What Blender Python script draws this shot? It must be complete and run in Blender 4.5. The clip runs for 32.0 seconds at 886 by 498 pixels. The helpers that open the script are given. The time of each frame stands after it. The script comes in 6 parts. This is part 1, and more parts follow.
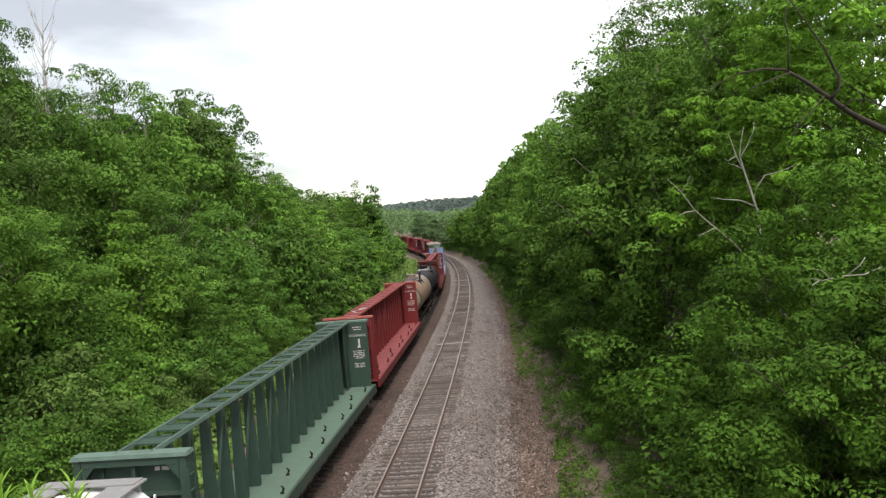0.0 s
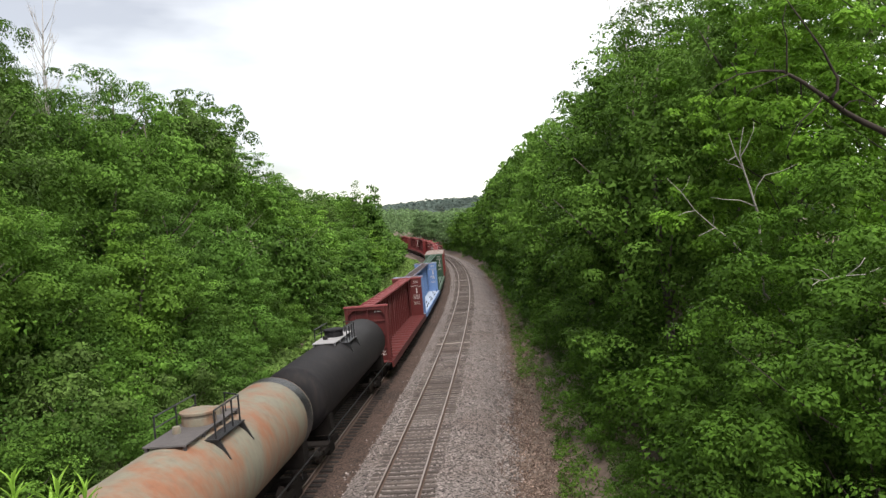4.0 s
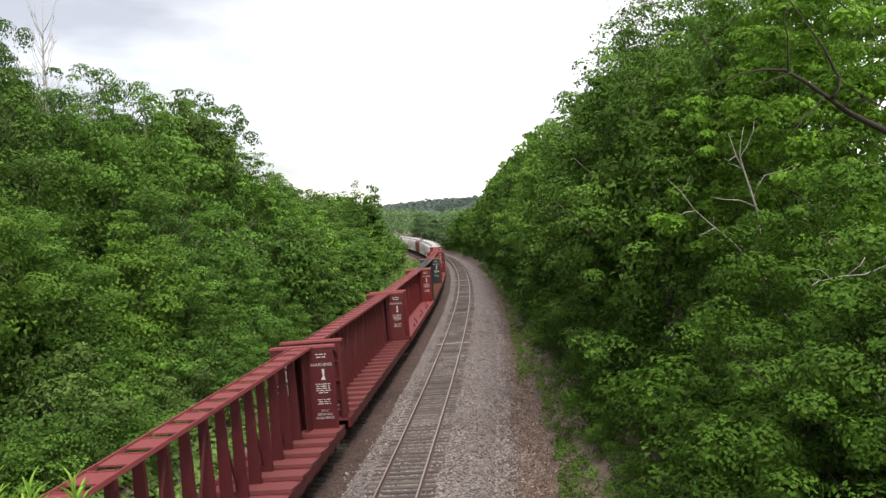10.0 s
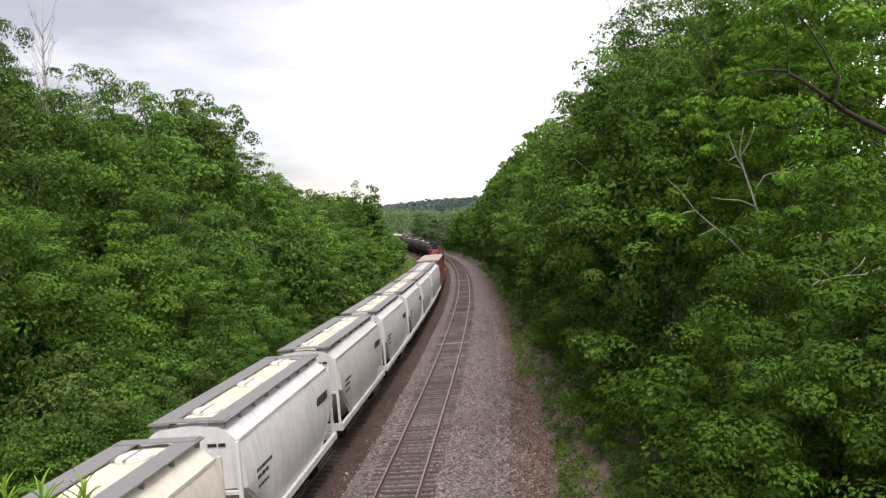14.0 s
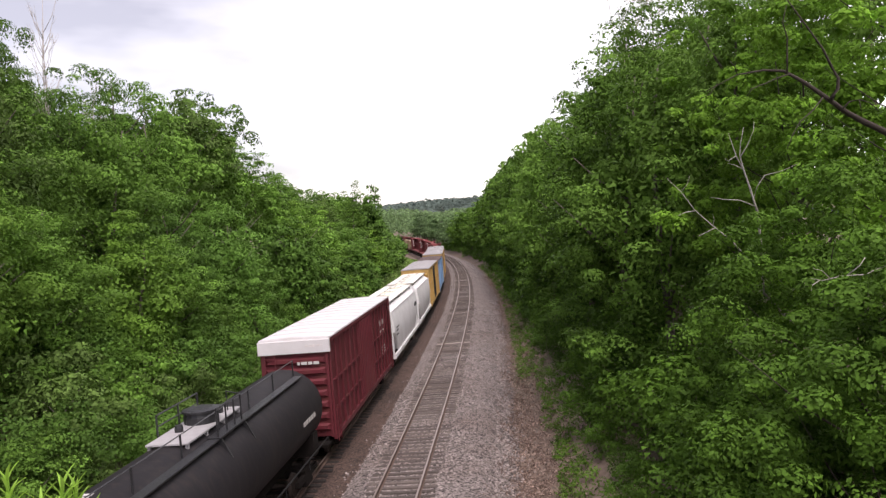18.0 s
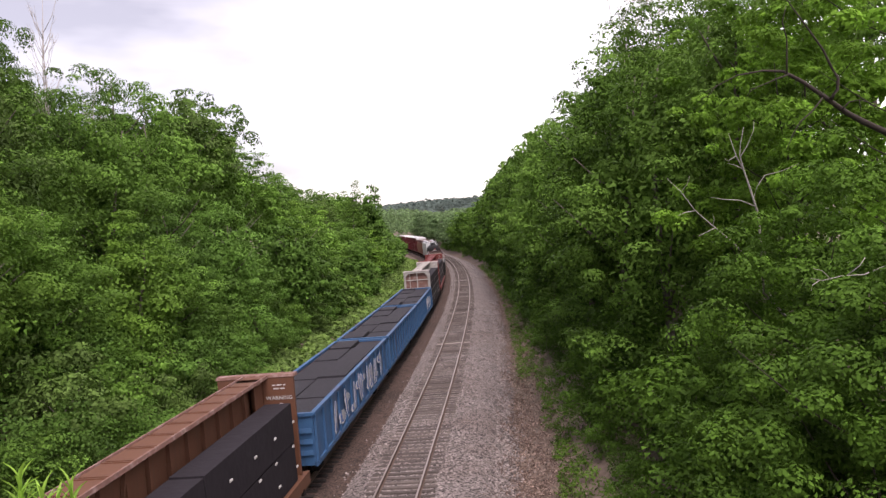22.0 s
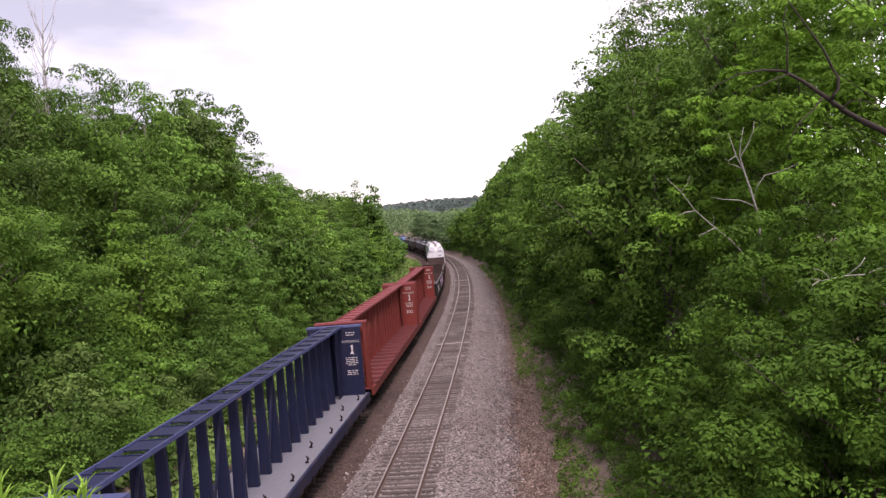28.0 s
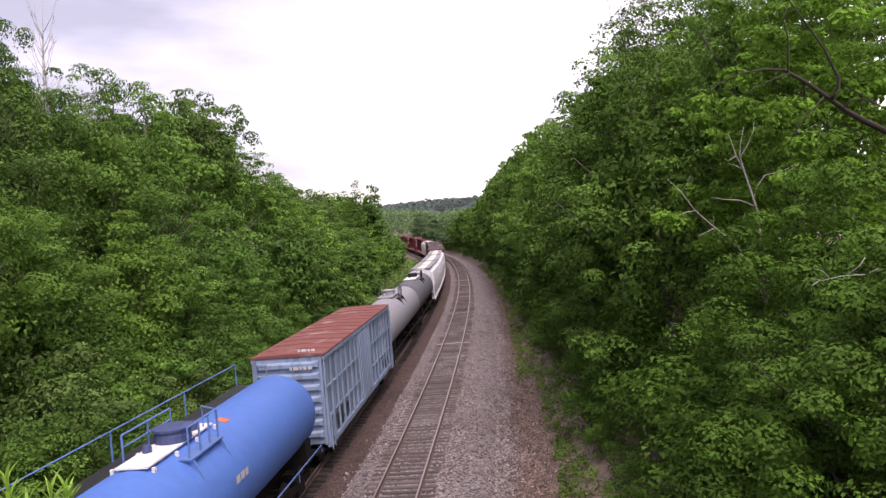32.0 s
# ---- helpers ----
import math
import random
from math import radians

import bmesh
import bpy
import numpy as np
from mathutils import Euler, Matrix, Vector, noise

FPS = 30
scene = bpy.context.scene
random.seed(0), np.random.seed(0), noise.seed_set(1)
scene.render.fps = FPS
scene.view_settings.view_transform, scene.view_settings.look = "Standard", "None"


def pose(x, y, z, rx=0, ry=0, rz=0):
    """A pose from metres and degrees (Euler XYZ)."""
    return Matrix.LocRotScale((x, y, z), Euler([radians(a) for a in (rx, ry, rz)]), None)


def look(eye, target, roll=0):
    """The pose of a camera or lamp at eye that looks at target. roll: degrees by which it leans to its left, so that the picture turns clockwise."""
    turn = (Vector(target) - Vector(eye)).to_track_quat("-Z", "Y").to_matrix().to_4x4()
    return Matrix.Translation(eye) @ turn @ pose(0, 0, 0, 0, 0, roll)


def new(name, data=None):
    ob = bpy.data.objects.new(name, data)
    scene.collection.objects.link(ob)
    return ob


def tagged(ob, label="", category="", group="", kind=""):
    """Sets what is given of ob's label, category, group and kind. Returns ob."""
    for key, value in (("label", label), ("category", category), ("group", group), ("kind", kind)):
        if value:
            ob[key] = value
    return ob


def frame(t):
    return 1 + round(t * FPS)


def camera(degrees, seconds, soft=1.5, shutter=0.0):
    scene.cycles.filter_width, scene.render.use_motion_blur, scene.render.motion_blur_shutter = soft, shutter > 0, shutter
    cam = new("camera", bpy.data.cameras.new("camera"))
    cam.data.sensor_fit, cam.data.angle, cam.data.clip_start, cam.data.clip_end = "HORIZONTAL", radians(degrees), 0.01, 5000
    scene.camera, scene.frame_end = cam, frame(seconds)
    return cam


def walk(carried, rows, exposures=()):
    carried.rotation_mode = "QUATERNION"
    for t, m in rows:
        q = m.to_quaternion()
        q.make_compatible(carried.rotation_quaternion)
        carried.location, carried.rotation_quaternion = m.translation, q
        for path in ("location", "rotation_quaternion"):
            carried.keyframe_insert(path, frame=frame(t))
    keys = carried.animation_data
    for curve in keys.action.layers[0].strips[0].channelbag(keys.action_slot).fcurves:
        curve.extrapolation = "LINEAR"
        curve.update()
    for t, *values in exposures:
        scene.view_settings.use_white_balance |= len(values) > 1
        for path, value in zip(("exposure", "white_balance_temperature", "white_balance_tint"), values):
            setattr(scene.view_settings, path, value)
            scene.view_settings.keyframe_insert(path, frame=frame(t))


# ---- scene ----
import itertools

# ------------------------------------------------------------ the line of the tracks
# s: metres along the line of the farther-right track from abeam of the camera; z = 0 at its rail tops
KNOTS = (0, 40, 80, 120, 160, 200, 240, 280, 330, 400, 500)
HEADS = (0.0912, 0.0764, 0.0503, 0.0167, -0.0223, -0.0910, -0.1457, -0.1776, -0.2085, -0.2518, -0.3138)
X0 = -4.101
SPACING = 4.40          # between the two track centres
CANT = radians(3.0)     # both tracks lean into the left-hand bend
LEFT_Z = -0.25          # left track set lower so the cars' heights fit the camera's view
S_MIN, S_MAX = -2000, 2100
LINE_S = np.arange(S_MIN, S_MAX, 1.0)
LINE_H = np.interp(LINE_S, KNOTS, HEADS)
_i0 = -S_MIN
_dx, _dy = np.sin(LINE_H), np.cos(LINE_H)
LINE_X = np.concatenate([[0], np.cumsum(_dx)])[:-1]
LINE_Y = np.concatenate([[0], np.cumsum(_dy)])[:-1]
LINE_X += X0 - LINE_X[_i0]
LINE_Y -= LINE_Y[_i0]


def on_line(s, off=0.0):
    """x, y and heading of the line at s, off metres to its right."""
    h = float(np.interp(s, LINE_S, LINE_H))
    x = float(np.interp(s, LINE_S, LINE_X)) + off * math.cos(h)
    y = float(np.interp(s, LINE_S, LINE_Y)) - off * math.sin(h)
    return x, y, h


# ------------------------------------------------------------ camera: stands still on a bridge
cam = camera(61.05, 32.0, soft=1.4)
EYE = pose(0, 0, 9.4, 90 - 2.096, 0, 0) @ pose(0, 0, 0, 0, 0, -1.6)
walk(cam, [(0.0, EYE), (32.0, EYE)],
     exposures=[(0.0, 0.61, 6900, 7), (6.0, 0.62, 6900, 8), (11.0, 0.62, 6900, 11), (13.0, 0.44, 6900, 14), (14.0, 0.40, 6900, 15), (15.0, 0.44, 6900, 16), (17.0, 0.62, 6900, 18),
                (18.0, 0.60, 6900, 20), (19.0, 0.40, 6900, 21), (20.0, 0.52, 6900, 22), (21.0, 0.62, 6900, 23), (22.0, 0.60, 6900, 24), (24.0, 0.61, 6900, 26), (25.0, 0.44, 6800, 27),
                (26.0, 0.50, 6800, 28), (28.0, 0.61, 6800, 29), (29.0, 0.59, 6750, 30), (30.0, 0.32, 6600, 32), (31.0, 0.58, 6700, 30), (32.0, 0.53, 6700, 30)])

# ------------------------------------------------------------ sky and sun: bright overcast
SUN_EL, SUN_AZ = radians(62), radians(172)
world = bpy.data.worlds.new("overcast_sky")
scene.world = world
world.use_nodes = True
wt = world.node_tree
wt.nodes.clear()


def wnode(kind, **values):
    n = wt.nodes.new(kind)
    for k, val in values.items():
        n.inputs[k].default_value = val
    return n


w_out = wt.nodes.new("ShaderNodeOutputWorld")
w_sky = wt.nodes.new("ShaderNodeTexSky")
w_sky.sky_type = "NISHITA"
w_sky.sun_disc = False
w_sky.sun_elevation, w_sky.sun_rotation = SUN_EL, SUN_AZ
w_bg_sky = wnode("ShaderNodeBackground", Strength=0.05)
wt.links.new(w_sky.outputs[0], w_bg_sky.inputs[0])
w_co = wt.nodes.new("ShaderNodeTexCoord")
w_map = wnode("ShaderNodeMapping", Scale=(1.0, 1.0, 3.2), Location=(0.35, 0.0, 0.0))
wt.links.new(w_co.outputs["Generated"], w_map.inputs[0])
w_noise = wnode("ShaderNodeTexNoise", Scale=2.2, Detail=5.0, Roughness=0.5)
wt.links.new(w_map.outputs[0], w_noise.inputs["Vector"])
w_ramp = wt.nodes.new("ShaderNodeValToRGB")
w_ramp.color_ramp.elements[0].position, w_ramp.color_ramp.elements[0].color = 0.22, (0.27, 0.26, 0.275, 1)
w_ramp.color_ramp.elements[1].position, w_ramp.color_ramp.elements[1].color = 0.71, (1.0, 1.0, 1.0, 1)
# the cloud is thicker and greyer to the left, thinner and brighter ahead and to the right
w_dot = wt.nodes.new("ShaderNodeVectorMath")
w_dot.operation = "DOT_PRODUCT"
w_dot.inputs[1].default_value = (-1.0, 0.0, 0.45)
wt.links.new(w_co.outputs["Generated"], w_dot.inputs[0])
w_mix = wnode("ShaderNodeMath")
w_mix.operation = "MULTIPLY_ADD"
w_mix.inputs[1].default_value = -0.55
wt.links.new(w_dot.outputs["Value"], w_mix.inputs[0])
wt.links.new(w_noise.outputs[0], w_mix.inputs[2])
wt.links.new(w_mix.outputs[0], w_ramp.inputs[0])
w_bg_cloud = wnode("ShaderNodeBackground", Strength=1.2)
wt.links.new(w_ramp.outputs[0], w_bg_cloud.inputs[0])
w_add = wt.nodes.new("ShaderNodeAddShader")
wt.links.new(w_bg_sky.outputs[0], w_add.inputs[0])
wt.links.new(w_bg_cloud.outputs[0], w_add.inputs[1])
wt.links.new(w_add.outputs[0], w_out.inputs[0])

sun_data = bpy.data.lights.new("sun", "SUN")
sun_data.energy, sun_data.angle, sun_data.color = 2.4, radians(30), (1.0, 0.97, 0.93)
sun = new("sun", sun_data)
sun.matrix_world = look((math.sin(SUN_AZ) * math.cos(SUN_EL) * 100, math.cos(SUN_AZ) * math.cos(SUN_EL) * 100, math.sin(SUN_EL) * 100), (0, 0, 0))
# ------------------------------------------------------------ materials
MATS = {}


def mat(name, color, rough=0.8, metal=0.0, var=0.25, scale=6.0, tint=None, patch=0.0, patch_scale=0.8,
        bump=0.3, bump_scale=40.0, streak=0.0, rand=0.0, leafy=0.0, patch_lo=0.5, gloss=0.4):
    """Procedural surface: grain and large stains towards tint, optional rain streaks, relief."""
    if name in MATS:
        return MATS[name]
    m = bpy.data.materials.new(name)
    m.use_nodes = True
    nt = m.node_tree
    n, ln = nt.nodes, nt.links
    bsdf = n["Principled BSDF"]
    co = n.new("ShaderNodeTexCoord")
    dark = tuple(c * (1 - var) for c in color)
    lite = tuple(min(1.0, c * (1 + var)) for c in color)
    g = n.new("ShaderNodeTexNoise")
    g.inputs["Scale"].default_value, g.inputs["Detail"].default_value = scale, 5.0
    gm = n.new("ShaderNodeMapping")
    gm.inputs["Rotation"].default_value = (0.5, 0.7, 0.35)
    ln.new(co.outputs["Object"], gm.inputs[0])
    ln.new(gm.outputs[0], g.inputs["Vector"])
    mix = n.new("ShaderNodeMix")
    mix.data_type = "RGBA"
    mix.inputs["A"].default_value, mix.inputs["B"].default_value = (*dark, 1), (*lite, 1)
    if leafy > 0.1:
        # leaf colour varies clump by clump, standing in for lit and shaded foliage
        cr = n.new("ShaderNodeMapRange")
        cr.inputs["From Min"].default_value, cr.inputs["From Max"].default_value = 0.34, 0.66
        ln.new(g.outputs[0], cr.inputs[0])
        ln.new(cr.outputs[0], mix.inputs["Factor"])
    else:
        ln.new(g.outputs[0], mix.inputs["Factor"])
    col = mix.outputs["Result"]
    if patch > 0:
        p = n.new("ShaderNodeTexNoise")
        p.inputs["Scale"].default_value, p.inputs["Detail"].default_value = patch_scale, 6.0
        p.inputs["Roughness"].default_value = 0.65
        mp = n.new("ShaderNodeMapping")
        mp.inputs["Scale"].default_value = (1, 1, 0.35 if streak else 1)
        ln.new(co.outputs["Object"], mp.inputs[0])
        ln.new(mp.outputs[0], p.inputs["Vector"])
        r = n.new("ShaderNodeMapRange")
        r.inputs["From Min"].default_value, r.inputs["From Max"].default_value = patch_lo, patch_lo + 0.2
        r.inputs["To Max"].default_value = patch
        ln.new(p.outputs[0], r.inputs[0])
        mx = n.new("ShaderNodeMix")
        mx.data_type = "RGBA"
        mx.inputs["B"].default_value = (*(tint or (0.1, 0.08, 0.06)), 1)
        ln.new(r.outputs[0], mx.inputs["Factor"])
        ln.new(col, mx.inputs["A"])
        col = mx.outputs["Result"]
    if streak > 0:
        mp = n.new("ShaderNodeMapping")
        mp.inputs["Scale"].default_value = (3.7, 4.3, 0.25)
        mp.inputs["Rotation"].default_value = (0.0, 0.0, 0.6)
        ln.new(co.outputs["Object"], mp.inputs[0])
        p = n.new("ShaderNodeTexNoise")
        p.inputs["Scale"].default_value, p.inputs["Detail"].default_value = 1.2, 4.0
        ln.new(mp.outputs[0], p.inputs["Vector"])
        r = n.new("ShaderNodeMapRange")
        r.inputs["From Min"].default_value, r.inputs["From Max"].default_value = 0.48, 0.75
        r.inputs["To Max"].default_value = streak
        ln.new(p.outputs[0], r.inputs[0])
        mx = n.new("ShaderNodeMix")
        mx.data_type = "RGBA"
        mx.inputs["B"].default_value = (0.07, 0.05, 0.04, 1)
        ln.new(r.outputs[0], mx.inputs["Factor"])
        ln.new(col, mx.inputs["A"])
        col = mx.outputs["Result"]
    if rand > 0:
        if leafy:
            src = n.new("ShaderNodeNewGeometry").outputs["Random Per Island"]
        else:
            src = n.new("ShaderNodeObjectInfo").outputs["Random"]
        r = n.new("ShaderNodeMapRange")
        r.inputs["To Min"].default_value, r.inputs["To Max"].default_value = 1 - rand, 1 + rand
        ln.new(src, r.inputs[0])
        mx = n.new("ShaderNodeMix")
        mx.data_type, mx.blend_type = "RGBA", "MULTIPLY"
        mx.inputs["Factor"].default_value = 1.0
        ln.new(col, mx.inputs["A"])
        ln.new(r.outputs[0], mx.inputs["B"])
        col = mx.outputs["Result"]
    if leafy > 0.1:
        # no two trees are quite the same green
        r = n.new("ShaderNodeMapRange")
        r.inputs["To Min"].default_value, r.inputs["To Max"].default_value = 0.78, 1.35
        ln.new(n.new("ShaderNodeObjectInfo").outputs["Random"], r.inputs[0])
        mx = n.new("ShaderNodeMix")
        mx.data_type, mx.blend_type = "RGBA", "MULTIPLY"
        mx.inputs["Factor"].default_value = 1.0
        ln.new(col, mx.inputs["A"])
        ln.new(r.outputs[0], mx.inputs["B"])
        col = mx.outputs["Result"]
    ln.new(col, bsdf.inputs["Base Color"])
    bsdf.inputs["Roughness"].default_value = rough
    bsdf.inputs["Specular IOR Level"].default_value = gloss
    bsdf.inputs["Metallic"].default_value = metal
    if bump > 0:
        b = n.new("ShaderNodeTexNoise")
        b.inputs["Scale"].default_value, b.inputs["Detail"].default_value = bump_scale, 3.0
        ln.new(co.outputs["Object"], b.inputs["Vector"])
        bp = n.new("ShaderNodeBump")
        bp.inputs["Strength"].default_value, bp.inputs["Distance"].default_value = bump, 0.03
        ln.new(b.outputs[0], bp.inputs["Height"])
        ln.new(bp.outputs[0], bsdf.inputs["Normal"])
    if leafy > 0:
        tr = n.new("ShaderNodeBsdfTranslucent")
        ln.new(col, tr.inputs[0])
        ms = n.new("ShaderNodeMixShader")
        ms.inputs[0].default_value = leafy
        ln.new(bsdf.outputs[0], ms.inputs[1])
        ln.new(tr.outputs[0], ms.inputs[2])
        ln.new(ms.outputs[0], n["Material Output"].inputs[0])
    MATS[name] = m
    return m


def paint(name, color, rust=0.35, streak=0.35, rough=0.55, tint=(0.16, 0.08, 0.05), var=0.12, gloss=0.3, plo=0.52):
    color = tuple(c * 0.8 for c in color)
    return mat("paint_" + name, color, rough=rough, var=var, scale=3.0, tint=tint, patch=rust, patch_scale=0.7,
               bump=0.12, bump_scale=8.0, streak=streak, patch_lo=plo, gloss=gloss)


# near black, with the shade under the cars put into the colour
M_DARK = mat("underframe_black", (0.017, 0.014, 0.013), rough=0.95, var=0.4, gloss=0.1)
M_STEEL = mat("worn_steel", (0.22, 0.2, 0.19), rough=0.45, metal=0.7, var=0.3)
M_RAIL = mat("rail_steel", (0.13, 0.085, 0.07), rough=0.7, metal=0.1, var=0.25, scale=2.0)
M_RAIL_TOP = mat("polished_rail_head", (0.36, 0.29, 0.26), rough=0.4, metal=0.7, var=0.1)
# ties of the train's track, coloured near black as if in its shade
M_SHADETIE = mat("shaded_tie", (0.03, 0.024, 0.022), rough=0.9, var=0.4, scale=9.0, rand=0.3, bump=0.5, bump_scale=25)
M_TIE = mat("weathered_tie", (0.105, 0.085, 0.077), rough=0.95, var=0.45, scale=9.0, rand=0.35, bump=0.6, bump_scale=25)

def stones(name, color, scale, stain, lo=0.35):
    """Loose crushed stone: a shade and a bulge for each stone, and large stains."""
    m = mat(name, color, rough=0.95, var=0.25, scale=1.2, tint=stain, patch=0.7, patch_scale=0.22, bump=0, patch_lo=0.46)
    nt = m.node_tree
    n, ln = nt.nodes, nt.links
    bsdf = n["Principled BSDF"]
    co = n.new("ShaderNodeTexCoord")
    v = n.new("ShaderNodeTexVoronoi")
    v.inputs["Scale"].default_value, v.inputs["Randomness"].default_value = scale, 1.0
    ln.new(co.outputs["Object"], v.inputs["Vector"])
    sep = n.new("ShaderNodeSeparateColor")
    ln.new(v.outputs["Color"], sep.inputs[0])
    r = n.new("ShaderNodeMapRange")
    r.inputs["To Min"].default_value, r.inputs["To Max"].default_value = lo, 2.15
    ln.new(sep.outputs[0], r.inputs[0])
    mx = n.new("ShaderNodeMix")
    mx.data_type, mx.blend_type = "RGBA", "MULTIPLY"
    mx.inputs["Factor"].default_value = 1.0
    ln.new(bsdf.inputs["Base Color"].links[0].from_socket, mx.inputs["A"])
    ln.new(r.outputs[0], mx.inputs["B"])
    ln.new(mx.outputs["Result"], bsdf.inputs["Base Color"])
    bp = n.new("ShaderNodeBump")
    bp.invert = True
    bp.inputs["Strength"].default_value, bp.inputs["Distance"].default_value = 1.0, 0.05
    ln.new(v.outputs["Distance"], bp.inputs["Height"])
    ln.new(bp.outputs[0], bsdf.inputs["Normal"])
    return m


M_BALLAST = stones("ballast_stone", (0.172, 0.146, 0.139), 16.0, (0.115, 0.085, 0.076), 0.04)
# brown stained ballast, its colour darkened further for the train's shade
M_CINDER = stones("shaded_brown_cinder", (0.075, 0.048, 0.039), 22.0, (0.035, 0.024, 0.021), 0.15)
M_GROUND = mat("bank_soil_and_weeds", (0.16, 0.118, 0.095), rough=0.95, var=0.6, scale=3.0, tint=(0.05, 0.07, 0.02), patch=0.7,
               patch_scale=0.12, bump=0.8, bump_scale=3.0)
M_BARK = mat("grey_brown_bark", (0.10, 0.085, 0.07), rough=0.95, var=0.4, scale=5.0, bump=0.7, bump_scale=18)
M_DARKBARK = mat("dark_brown_bark", (0.045, 0.036, 0.03), rough=0.9, var=0.3, scale=6.0, bump=0.4, gloss=0.2)
# ridge leaves are coloured pale blue-green to stand in for distance haze
M_RIDGE = mat("hazy_ridge_leaf", (0.165, 0.215, 0.19), rough=0.9, var=0.2, scale=0.012, rand=0.05, leafy=0.5, bump=0, gloss=0.05)
M_PALE_BARK = mat("pale_dead_wood", (0.33, 0.30, 0.275), rough=0.9, var=0.3, scale=6.0, bump=0.5, bump_scale=20)
# the last green has distance haze mixed in, for trees beyond the bend
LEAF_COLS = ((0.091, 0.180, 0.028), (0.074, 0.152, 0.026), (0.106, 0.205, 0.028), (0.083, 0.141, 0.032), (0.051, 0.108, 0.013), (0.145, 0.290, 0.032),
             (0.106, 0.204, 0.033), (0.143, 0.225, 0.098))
# "shade" is a darkened green standing in for shade under the right-hand trees
M_LEAF = [mat("leaf_green_" + w, c, rough=0.6, var=0.42, scale=0.6, rand=0.22, leafy={"hazed": 0.45, "olive": 0.28, "maple": 0.28}.get(w, 0.16), bump=0, gloss=0.1)
          for w, c in zip(("mid", "deep", "bright", "dull", "shade", "maple", "olive", "hazed"), LEAF_COLS)]
M_WEED = mat("bright_weed_leaf", (0.205, 0.36, 0.045), rough=0.5, var=0.2, scale=4, rand=0.25, leafy=0.4, bump=0)
M_GRASS = mat("grass_blades", (0.125, 0.205, 0.046), rough=0.8, var=0.4, scale=0.6, rand=0.4, leafy=0.3, bump=0)
M_CONCRETE = mat("bridge_concrete", (0.34, 0.33, 0.31), rough=0.9, var=0.2, scale=3, streak=0.3, bump=0.3)


# ------------------------------------------------------------ mesh helpers
class Shape:
    """Collects boxes, tubes and sheets into one mesh."""

    def __init__(self):
        self.v, self.f = [], []

    def add(self, verts, faces):
        n = len(self.v)
        self.v += [tuple(p) for p in verts]
        self.f += [tuple(i + n for i in q) for q in faces]
        return self

    def box(self, x0, x1, y0, y1, z0, z1, taper=0.0):
        t = taper
        return self.add([(x0, y0, z0), (x1, y0, z0), (x1, y1, z0), (x0, y1, z0),
                         (x0 + t, y0 + t, z1), (x1 - t, y0 + t, z1), (x1 - t, y1 - t, z1), (x0 + t, y1 - t, z1)],
                        [(3, 2, 1, 0), (4, 5, 6, 7), (0, 1, 5, 4), (1, 2, 6, 5), (2, 3, 7, 6), (3, 0, 4, 7)])

    def cbox(self, c, size, turn=None):
        x, y, z = (a / 2 for a in size)
        pts = [Vector(p) for p in ((-x, -y, -z), (x, -y, -z), (x, y, -z), (-x, y, -z), (-x, -y, z), (x, -y, z), (x, y, z), (-x, y, z))]
        if turn is not None:
            pts = [turn @ p for p in pts]
        return self.add([p + Vector(c) for p in pts],
                        [(3, 2, 1, 0), (4, 5, 6, 7), (0, 1, 5, 4), (1, 2, 6, 5), (2, 3, 7, 6), (3, 0, 4, 7)])

    def loft(self, rings, caps=True, closed=True):
        k = len(rings[0])
        verts = [p for r in rings for p in r]
        faces = []
        for a in range(len(rings) - 1):
            for b in range(k if closed else k - 1):
                c = (b + 1) % k
                faces.append((a * k + b, a * k + c, (a + 1) * k + c, (a + 1) * k + b))
        if caps:
            faces.append(tuple(reversed(range(k))))
            faces.append(tuple((len(rings) - 1) * k + b for b in range(k)))
        return self.add(verts, faces)

    def tube(self, pts, radii, k=6, caps=True):
        rings = []
        pts = [Vector(p) for p in pts]
        if not hasattr(radii, "__len__"):
            radii = [radii] * len(pts)
        for i, p in enumerate(pts):
            d = (pts[min(i + 1, len(pts) - 1)] - pts[max(i - 1, 0)]).normalized()
            u = d.orthogonal().normalized() if abs(d.z) > 0.9 else d.cross(Vector((0, 0, 1))).normalized()
            w = d.cross(u)
            rings.append([p + (u * math.cos(a) + w * math.sin(a)) * radii[i] for a in (2 * math.pi * j / k for j in range(k))])
        return self.loft(rings, caps)

    def disc(self, c, r, h, k=14, taper=0.85):
        x, y, z = c
        return self.loft([[(x + r * q * math.cos(a), y + r * q * math.sin(a), z + dz) for a in (2 * math.pi * j / k for j in range(k))]
                          for q, dz in ((1, 0), (1, h * 0.6), (taper, h))])

    def mesh(self, name, material, smooth=False):
        me = bpy.data.meshes.new(name)
        me.from_pydata(self.v, [], self.f)
        me.materials.append(material)
        if smooth:
            me.shade_smooth()
        me.update()
        return me


CACHE = {}


def cached(key, name, material, make, smooth=False):
    """One mesh for all alike pieces; another colour gets a copy of the data."""
    full = (key, material.name)
    if full not in CACHE:
        s = Shape()
        make(s)
        CACHE[full] = s.mesh(name, material, smooth)
    return CACHE[full]


def part(name, mesh, parent, at=None, label="", kind=""):
    ob = new(name, mesh)
    ob.parent = parent
    if at is not None:
        ob.matrix_basis = at if isinstance(at, Matrix) else Matrix.Translation(at)
    return tagged(ob, label=label, kind=kind)


